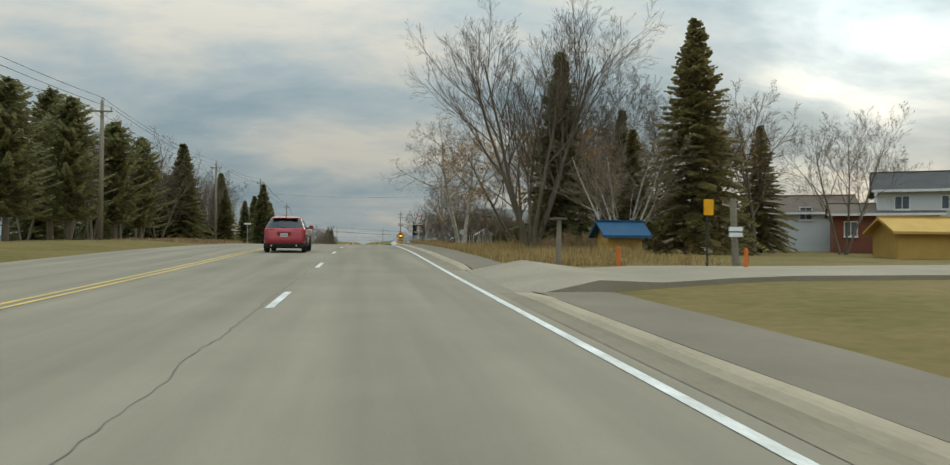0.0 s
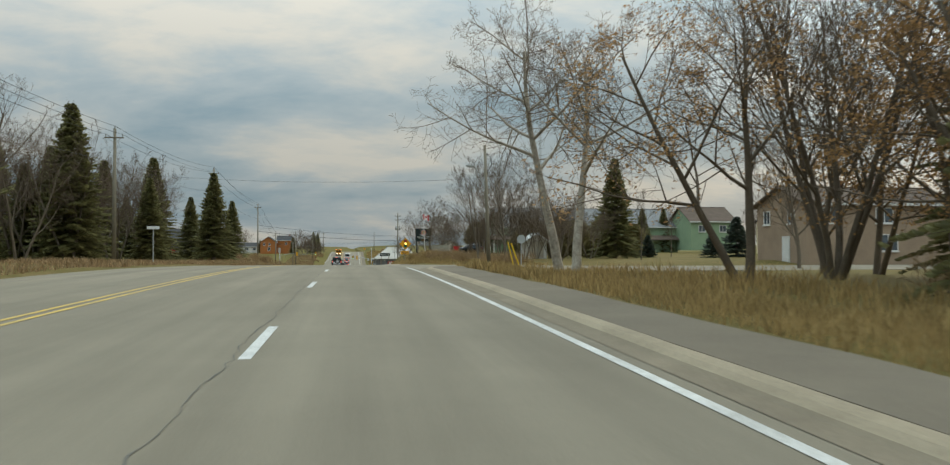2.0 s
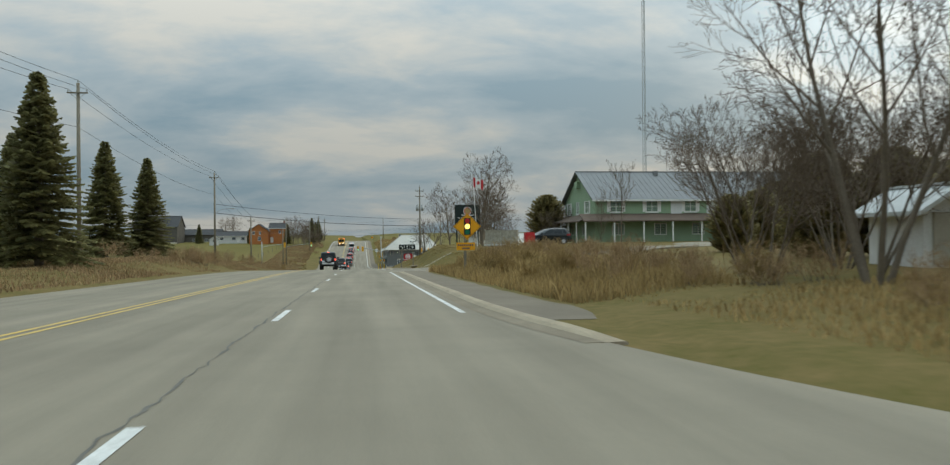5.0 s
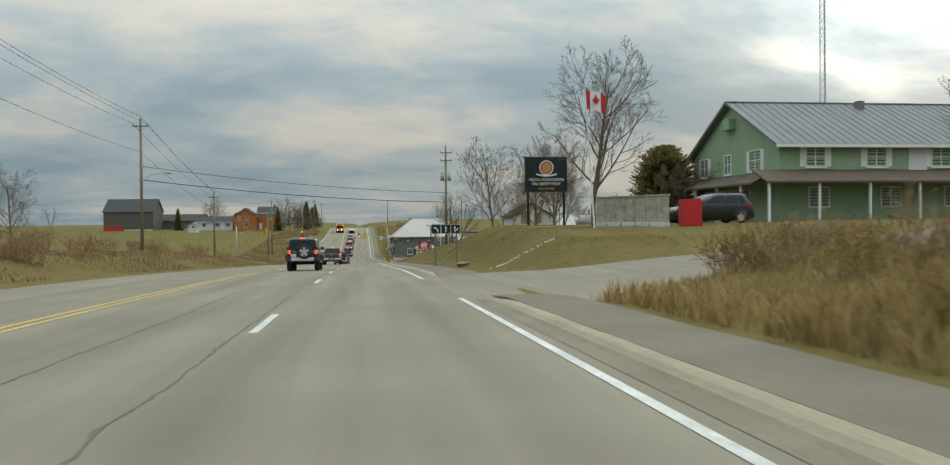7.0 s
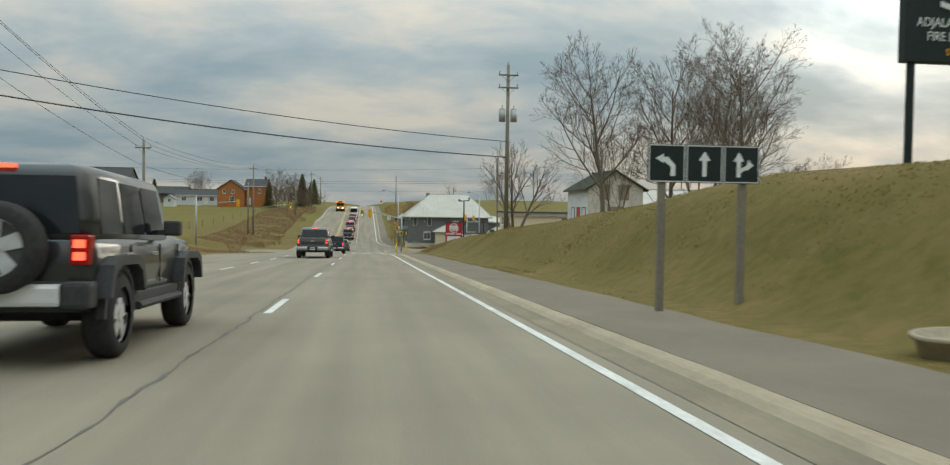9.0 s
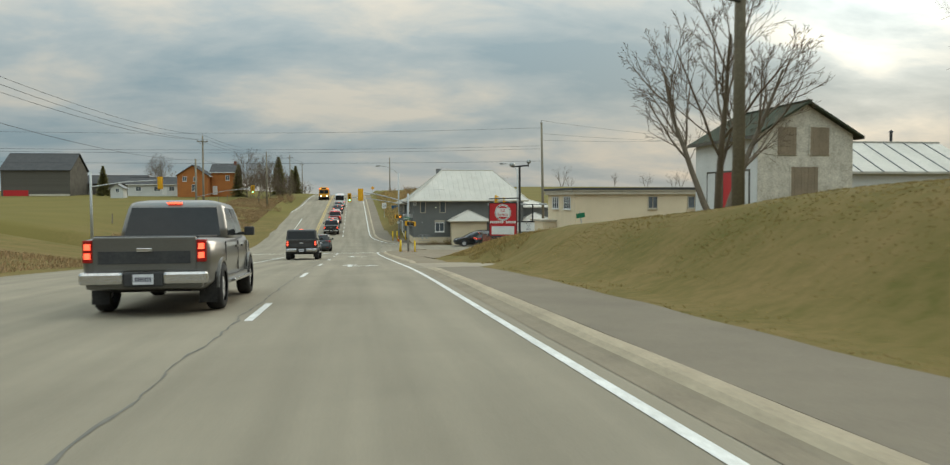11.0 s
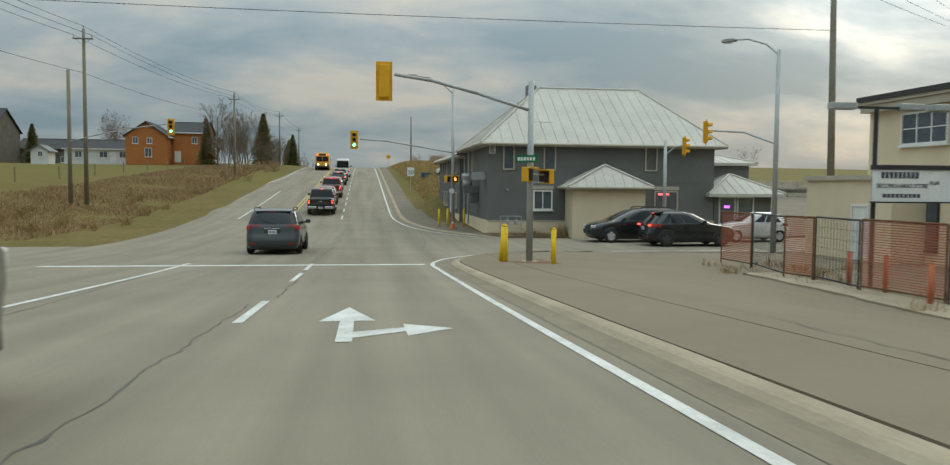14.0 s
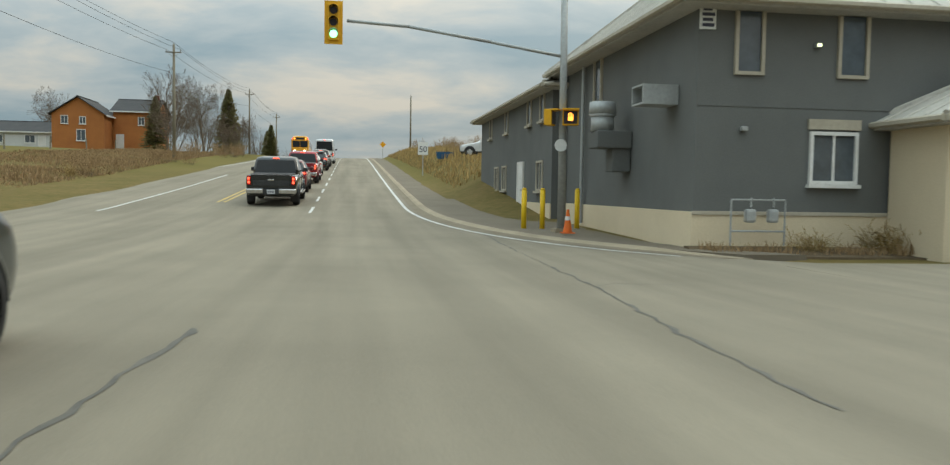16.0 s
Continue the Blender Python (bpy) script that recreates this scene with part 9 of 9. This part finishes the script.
        box(bm, side * (w + 0.11) - 0.10, side * (w + 0.11) + 0.10, ym, ym + 0.14, belt - 0.02, belt + 0.15, 0.045)
        box(bm, side * w * 0.93 - 0.03, side * (w + 0.03) + 0.03, ym + 0.04, ym + 0.09, belt - 0.01, belt + 0.05)
        part("mirror", bm, colour, t)
        y_rear, y_front = wheels[0] + r * 1.3, wheels[1] - r * 1.3
        for y in (y_rear + 0.02, (y_rear + y_front) / 2 + 0.05, y_front + 0.02):
            bm = bmesh.new()
            box(bm, side * (w - 0.004) - 0.004, side * (w - 0.004) + 0.006, y, y + 0.01, base + 0.22, belt - 0.12)
            part("door_gap", bm, M["rubber"], body)
        for y in (y_rear + 0.30, (y_rear + y_front) / 2 + 0.30):
            bm = bmesh.new()
            box(bm, side * w - 0.012, side * w + 0.024, y, y + 0.2, belt - 0.20, belt - 0.165, 0.01)
            part("door_handle", bm, colour, t)
        bm = bmesh.new()
        box(bm, side * w * 0.66 - 0.18, side * w * 0.66 + 0.16, L - 0.40, L - 0.10, 0.72, 0.86, 0.04)
        part("headlamp", bm, M["lens_clear"], t)
        bm = bmesh.new()
        box(bm, side * w * 0.70 - 0.09, side * w * 0.70 + 0.07, 0.015, 0.12, base + 0.13, base + 0.18, 0.015)
        part("reflector", bm, M["tail"], t)
    bm = bmesh.new()
    box(bm, -0.42, 0.42, L - 0.12, L + 0.01, 0.42, 0.66, 0.03)
    part("grille", bm, M["trim_black"], t)
    yp = np.interp(plate_z, zs, [q[1] for q in levels])
    bm = bmesh.new()
    box(bm, -0.30, 0.30, yp - 0.006, yp + 0.03, plate_z - 0.115, plate_z + 0.11, 0.01)
    part("plate_recess", bm, colour, t)
    bm = bmesh.new()
    box(bm, -0.155, 0.155, yp - 0.022, yp - 0.008, plate_z - 0.075, plate_z + 0.075)
    pl = part("number_plate", bm, M["plate"], t)
    bm = bmesh.new()
    for k in range(7):
        box(bm, -0.12 + 0.036 * k, -0.096 + 0.036 * k, yp - 0.026, yp - 0.0225, plate_z - 0.03, plate_z + 0.03)
    part("plate_bars", bm, M["ink"], pl)
    bm = bmesh.new()
    box(bm, -0.30, 0.30, yp - 0.03, yp + 0.02, plate_z + 0.115, plate_z + 0.145, 0.008)
    part("hatch_trim", bm, M["chrome"] if not clad_z else colour, t)
    yg = float(np.interp(g1, zs, [q[1] for q in levels]))
    hw_g = float(np.interp(g1, zs, [q[3] for q in levels]))
    bm = bmesh.new()
    prism(bm, [(yg - wing - 0.02, g1 + 0.02), (yg + 0.20, g1 + 0.075), (yg + 0.20, g1 + 0.10), (yg - wing - 0.02, g1 + 0.05)], -hw_g * 0.84, hw_g * 0.84, "x")
    part("spoiler", bm, colour, t)
    bm = bmesh.new()
    box(bm, -0.15, 0.15, yg - wing - 0.03, yg - wing + 0.01, g1 + 0.02, g1 + 0.045)
    part("brake_lamp", bm, M["tail_lit"] if lit else M["tail"], t)
    bm = bmesh.new()
    yw, zw = float(np.interp(g0 + 0.03, zs, [q[1] for q in levels])), g0 + 0.03
    cyl(bm, (0.0, yw - 0.02, zw), (-0.34, yw + 0.03, zw + 0.10), 0.010, n=5)
    cyl(bm, (0.0, yw - 0.03, zw), (0.0, yw + 0.03, zw), 0.03, n=8)
    part("rear_wiper", bm, M["trim_black"], t)
    if rack:
        top = max(zs)
        for side in (-1, 1):
            bm = bmesh.new()
            pts = [(side * hw_g * 0.92, yg + 0.25, top - 0.07), (side * hw_g * 0.92, yg + 0.42, top + 0.035), (side * hw_g * 0.92, yg + 1.9, top + 0.04), (side * hw_g * 0.92, yg + 2.05, top - 0.05)]
            bent_arm(bm, [Vector(p) for p in pts], 0.022)
            part("roof_rail", bm, M["black_metal"], t)
    bm = bmesh.new()
    box(bm, -w * 0.8, w * 0.8, 0.5, L - 0.5, base - 0.10, base + 0.05)
    cyl(bm, (-w * 0.7, wheels[0], r), (w * 0.7, wheels[0], r), 0.06, n=8)
    part("underbody", bm, M["rubber"], t)
    return t


CROSS_LV = [(0.22, 0.22, 4.30, 0.78), (0.29, 0.05, 4.44, 0.87), (0.42, 0.0, 4.52, 0.905), (0.56, -0.01, 4.55, 0.915), (0.70, 0.03, 4.54, 0.922), (0.82, 0.07, 4.48, 0.925), (0.92, 0.10, 4.36, 0.92), (0.975, 0.12, 4.10, 0.915),
            (1.03, 0.15, 3.70, 0.908), (1.075, 0.18, 3.42, 0.895), (1.12, 0.22, 3.30, 0.875), (1.22, 0.33, 3.12, 0.835), (1.34, 0.46, 2.90, 0.785), (1.44, 0.57, 2.70, 0.742), (1.52, 0.66, 2.52, 0.705), (1.575, 0.66, 2.36, 0.672),
            (1.62, 0.74, 2.18, 0.61), (1.655, 0.95, 1.98, 0.47), (1.67, 1.25, 1.72, 0.24)]
VAN_LV = [(0.19, 0.20, 4.85, 0.84), (0.26, 0.05, 4.98, 0.93), (0.40, 0.0, 5.05, 0.965), (0.56, 0.0, 5.08, 0.98), (0.70, 0.05, 5.06, 0.985), (0.84, 0.09, 4.98, 0.985), (0.94, 0.10, 4.80, 0.98), (1.00, 0.11, 4.50, 0.975),
          (1.06, 0.12, 4.20, 0.965), (1.10, 0.14, 4.05, 0.955), (1.15, 0.16, 3.95, 0.94), (1.26, 0.22, 3.74, 0.905), (1.38, 0.29, 3.50, 0.865), (1.48, 0.35, 3.28, 0.832), (1.58, 0.42, 3.05, 0.795), (1.64, 0.44, 2.86, 0.76),
          (1.69, 0.52, 2.62, 0.69), (1.725, 0.75, 2.35, 0.52), (1.74, 1.1, 2.0, 0.26)]
CROSS = dict(W=1.84, levels=CROSS_LV, glass=(1.11, 1.53), wheels=(0.93, 3.63), r=0.36, tw=0.235, clad_z=0.44, tail=(0.92, 1.08), wing=0.08)
VAN = dict(W=1.97, levels=VAN_LV, glass=(1.14, 1.59), wheels=(1.02, 4.02), r=0.34, tw=0.235, tail=(0.95, 1.11), rack=True, category="minivan", wing=0.0)
HATCH = dict(W=1.70, levels=[(z * 0.92, a * 0.8, b * 0.86, c * 0.93) for z, a, b, c in CROSS_LV], glass=(1.02, 1.41), wheels=(0.74, 3.10), r=0.31, tw=0.2, tail=(0.85, 1.0), plate_z=0.78)


P_RED = paint("red_car_paint", (0.30, 0.020, 0.026), 0.25, 0.35)
P_BLACK = paint("black_car_paint", (0.012, 0.014, 0.014), 0.22, 0.0)
P_SILVER = paint("grey_car_paint", (0.115, 0.110, 0.098), 0.3, 0.2)
P_BRONZE = paint("dark_bronze_paint", (0.024, 0.021, 0.018), 0.28, 0.05)
P_GREEN = paint("dark_grey_green_paint", (0.036, 0.044, 0.046), 0.28, 0.15)
P_JEEP = paint("dark_green_black_paint", (0.018, 0.020, 0.018), 0.35, 0.05)
P_WHITE = paint("white_car_paint", (0.62, 0.62, 0.61), 0.3, 0.0)
P_DKRED = paint("dark_red_paint", (0.14, 0.015, 0.018), 0.28, 0.3)
P_BUS = paint("school_bus_yellow", (0.72, 0.33, 0.012), 0.4, 0.0)
P_LSILV = paint("light_silver_paint", (0.34, 0.34, 0.34), 0.3, 0.6)


def on_road(x, y, facing=0):
    pitch = math.degrees(math.atan2(zr(y + 4) - zr(y), 4.0))
    return pose(x, y, zr(y) + 0.004, 0, 0, 0) @ pose(0, 0, 0, pitch, 0, 0) if facing == 0 else pose(x, y, zr(y) + 0.004, -pitch, 0, 180)


crossover = rounded_car("red_crossover", on_road(-3.65, 36.8), "glossy red crossover with black cladding driving in the next lane", P_RED, **CROSS, rim="dark_rim", plate_z=0.80)

for s_ in (-1, 1):
    bm = bmesh.new()
    cyl(bm, (s_ * 0.55, -0.02, 0.33), (s_ * 0.55, 0.3, 0.33), 0.045, n=14)
    part("exhaust", bm, M["chrome"], crossover, "chromed exhaust tip")
bm = bmesh.new()
prism(bm, [(0.92, 1.64), (1.16, 1.655), (0.97, 1.73), (0.93, 1.73)], -0.02, 0.02, "x")
part("antenna", bm, P_RED, crossover, "red shark-fin antenna")

jeep = vehicle("off_roader", on_road(-3.2, 182.2), "dark green off-road vehicle with spare wheel on its rear door", P_JEEP, L=4.6, W=1.72, H=1.86, belt=1.18, deck=1.16, base=0.48, wheels=(0.68, 3.62), r=0.415, tw=0.27, cabin=(0.02, 3.05, 0.10, 2.80), hood=3.0, rim="alloy",
               tail=(0.92, 1.20, 0.17), wr=0.83, pillars=(0.30, 0.64), round_rear=0.02, plate_z=1.02, plate=False, category="off-roader", spokes=5)
sw = bmesh.new()
prof = [(0.26, -0.12), (0.36, -0.13), (0.405, -0.08), (0.41, 0.0), (0.405, 0.06), (0.36, 0.10), (0.26, 0.10)]
n = 28
rings = [[Vector((0.1 + q * math.cos(math.tau * i / n), -0.20 + u, 1.08 + q * math.sin(math.tau * i / n))) for q, u in prof] for i in range(n)]
rings.append(rings[0])
loft(sw, rings, False, False)
spare = part("spare_wheel", sw, M["rubber"], jeep, "", True)
bm = bmesh.new()
cyl(bm, (0.1, -0.26, 1.08), (0.1, -0.22, 1.08), 0.275, n=26)
part("rim_disc", bm, M["dark_rim"], spare)
bm = bmesh.new()
for k in range(5):
    a = math.tau * k / 5 + math.pi / 2
    d, s = Vector((math.cos(a), 0, math.sin(a))), Vector((-math.sin(a), 0, math.cos(a)))
    c = Vector((0.1, -0.275, 1.08))
    poly(bm, [c - s * 0.05, c + s * 0.05, c + d * 0.26 + s * 0.075, c + d * 0.26 - s * 0.075])
cyl(bm, (0.1, -0.29, 1.08), (0.1, -0.265, 1.08), 0.07, n=14)
for i in range(n):
    a, b = math.tau * i / n, math.tau * (i + 1) / n
    poly(bm, [(0.1 + q * math.cos(v), -0.272, 1.08 + q * math.sin(v)) for q, v in ((0.28, a), (0.28, b), (0.245, b), (0.245, a))])
part("rim", bm, M["alloy"], spare)
bm = bmesh.new()
box(bm, -0.62, 0.62, -0.20, 0.02, 0.56, 0.76, 0.04)
part("silver_bumper", bm, M["lens_clear"], jeep, "pale silver rear bumper")
for s in (-1, 1):
    bm = bmesh.new()
    box(bm, s * 0.74 - 0.13, s * 0.74 + 0.13, -0.2, 0.05, 0.54, 0.78, 0.04)
    part("bumper_corner", bm, M["trim_black"], jeep)
    for y in (0.68, 3.62):
        bm = bmesh.new()
        prism(bm, [(y - 0.62, 0.62), (y - 0.52, 0.92), (y - 0.3, 1.0), (y + 0.3, 1.0), (y + 0.52, 0.92), (y + 0.62, 0.62), (y + 0.54, 0.62), (y + 0.44, 0.84), (y + 0.26, 0.91), (y - 0.26, 0.91), (y - 0.44, 0.84), (y - 0.54, 0.62)], min(s * 0.80, s * 0.97), max(s * 0.80, s * 0.97), "x")
        part("fender_flare", bm, M["trim_black"], jeep)
    bm = bmesh.new()
    cyl(bm, (s * 0.9, 1.2, 0.46), (s * 0.9, 3.05, 0.46), 0.045, n=8)
    part("side_step", bm, M["trim_black"], jeep)
bm = bmesh.new()
box(bm, -0.66, -0.36, -0.03, 0.0, 0.80, 0.96)
part("number_plate", bm, M["plate"], jeep)

TRUCK = dict(L=5.85, W=2.0, H=1.92, belt=1.25, deck=1.22, base=0.42, wheels=(1.15, 4.75), r=0.405, tw=0.275, cabin=(1.95, 4.55, 2.2, 3.75), hood=4.35, tail=(0.86, 1.22, 0.15), pillars=(0.5,), wr=0.80, bed=1.25, plate_z=0.60, round_rear=0.02, category="pickup", clad=False)
vehicle("pickup_truck", on_road(-3.15, 225.0), "dusty grey pickup truck with brake lights on", P_SILVER, **TRUCK)
vehicle("pickup_truck", on_road(-3.2, 263.4), "dark bronze pickup truck with a canopy over its bed", P_BRONZE, **TRUCK, cap=1.95, rim="dark_rim")
rounded_car("minivan", on_road(-3.25, 293.7), "dark grey-green minivan with roof rails", P_GREEN, **VAN)
vehicle("pickup_truck", on_road(-3.1, 325.0), "black and silver pickup truck waiting in the queue", P_BLACK, **TRUCK)
rounded_car("small_suv", on_road(-3.1, 333.6), "dark red sport utility car waiting in the queue", P_DKRED, **CROSS, lit=True)
vehicle("pickup_truck", on_road(-3.0, 342.0), "dark red pickup truck waiting in the queue", P_RED, **TRUCK)
rounded_car("hatchback", on_road(-3.0, 352.0), "silver hatchback waiting in the queue", P_LSILV, **HATCH, lit=True)
rounded_car("small_suv", on_road(-2.9, 361.5), "black sport utility car waiting in the queue", P_BLACK, **CROSS, lit=True)
rounded_car("small_suv", on_road(-2.9, 370.0), "grey sport utility car waiting in the queue", P_SILVER, **CROSS, lit=True)
vehicle("delivery_van", on_road(-2.8, 379.0), "tall white delivery van waiting in the queue", P_WHITE, L=5.9, W=2.02, H=2.6, belt=1.35, deck=1.25, base=0.3, wheels=(1.1, 4.7), r=0.36, cabin=(0.02, 5.3, 0.08, 4.4), hood=5.1, tail=(0.8, 1.2, 0.16), clad=False, wr=0.86, round_rear=0.02, category="van", pillars=(0.75,))
EAST = lambda x, y: pose(x, y, -6.99, 0, 0, -90)
WEST = lambda x, y: pose(x, y, -6.99, 0, 0, 90)
rounded_car("small_suv", EAST(13.4, 300.2), "dark green-black sport utility car turned onto the cross road", P_BLACK, **CROSS, lit=True, rim="dark_rim", group="cars on the cross road")
rounded_car("minivan", WEST(16.5, 303.0), "black minivan waiting on the cross road", P_BLACK, **VAN, group="cars on the cross road")
rounded_car("hatchback", WEST(22.3, 303.0), "small white hatchback waiting on the cross road", P_WHITE, **HATCH, group="cars on the cross road")
rounded_car("minivan", pose(22.6, 180.6, ground_z(20, 180.6) + 0.03, 0, 0, 90), "black minivan parked beside the fire station", P_BLACK, **VAN, group="parked cars")
vehicle("saloon_car", pose(-33.0, 291.0, -6.99, 0, 0, -90), "black saloon car on the western cross road", P_BLACK, L=4.6, W=1.8, H=1.45, belt=0.95, deck=0.9, base=0.2, wheels=(0.95, 3.65), r=0.32, cabin=(0.5, 3.4, 1.1, 2.4), hood=3.2, tail=(0.75, 0.92, 0.34), clad=False, lit=False, group="cars on the cross road")
for x, y, c, lab in ((30.0, 320.0, P_DKRED, "dark red parked car in the car park"), (35.5, 338.0, P_WHITE, "white parked car in the car park"), (12.6, 352.0, P_WHITE, "white car parked behind the roadside brush")):
    rounded_car("small_suv", pose(x, y, ground_z(x, y) + (0.13 if x > 20 else 0.0), 0, 0, 70), lab, c, **CROSS, group="parked cars")

# school bus coming the other way
zb = zr(404)
bus = thing("school_bus", pose(-6.9, 404.0, zb, 2.0, 0, 180), "yellow school bus with lit headlamps and warning lamps", "bus")
bm = bmesh.new()
rings = []
for y, hw, top in ((-9.0, 1.12, 2.9), (-8.9, 1.2, 3.02), (-0.25, 1.2, 3.05), (0.0, 1.14, 2.95)):
    rings.append([Vector(p) for p in ((-hw, y, 0.5), (hw, y, 0.5), (hw, y, 2.5), (hw - 0.25, y, top - 0.1), (hw - 0.55, y, top), (-hw + 0.55, y, top), (-hw + 0.25, y, top - 0.1), (-hw, y, 2.5))])
loft(bm, rings)
part("body", bm, P_BUS, bus)
bm = bmesh.new()
loft(bm, [[Vector(p) for p in ((-1.0, 0.0, 0.5), (1.0, 0.0, 0.5), (1.0, 0.0, 1.45), (-1.0, 0.0, 1.45))], [Vector(p) for p in ((-0.85, 1.25, 0.5), (0.85, 1.25, 0.5), (0.85, 1.25, 1.2), (-0.85, 1.25, 1.2))]])
part("bonnet", bm, P_BUS, bus)
for x0, x1 in ((-1.0, -0.03), (0.03, 1.0)):
    bm = bmesh.new()
    box(bm, x0, x1, 0.005, 0.03, 1.5, 2.35, 0.01)
    part("windscreen", bm, M["glass"], bus)
bm = bmesh.new()
box(bm, -0.6, 0.6, 0.0, 0.06, 2.55, 2.8)
part("name_board", bm, M["sign_black"], bus)
for s in (-1, 1):
    bm = bmesh.new()
    cyl(bm, (s * 0.66, 1.25, 0.9), (s * 0.66, 1.31, 0.9), 0.13, n=14)
    part("headlamp", bm, M["head_lit"], bus)
    for x, mm in ((0.75, "amber_lit"), (1.0, "tail_lit")):
        bm = bmesh.new()
        cyl(bm, (s * x, -0.05, 2.66), (s * x, 0.06, 2.66), 0.1, n=14)
        part("warning_lamp", bm, M[mm], bus)
    for y in (0.55, -6.3):
        wheel(bus, s * 1.05, y, 0.48, 0.28, M["dark_rim"], s)
    bm = bmesh.new()
    for z in (1.2, 1.7):
        box(bm, s * 1.205 - 0.01, s * 1.205 + 0.012, -8.8, -0.3, z, z + 0.06)
    part("rub_rail", bm, M["trim_black"], bus)
    for k in range(9):
        bm = bmesh.new()
        box(bm, s * 1.2 - 0.012, s * 1.2 + 0.012, -8.5 + 0.9 * k, -7.75 + 0.9 * k, 1.85, 2.4)
        part("side_window", bm, M["glass"], bus)
bm = bmesh.new()
box(bm, -1.05, 1.05, 1.22, 1.38, 0.45, 0.68, 0.03)
part("bumper", bm, M["trim_black"], bus)
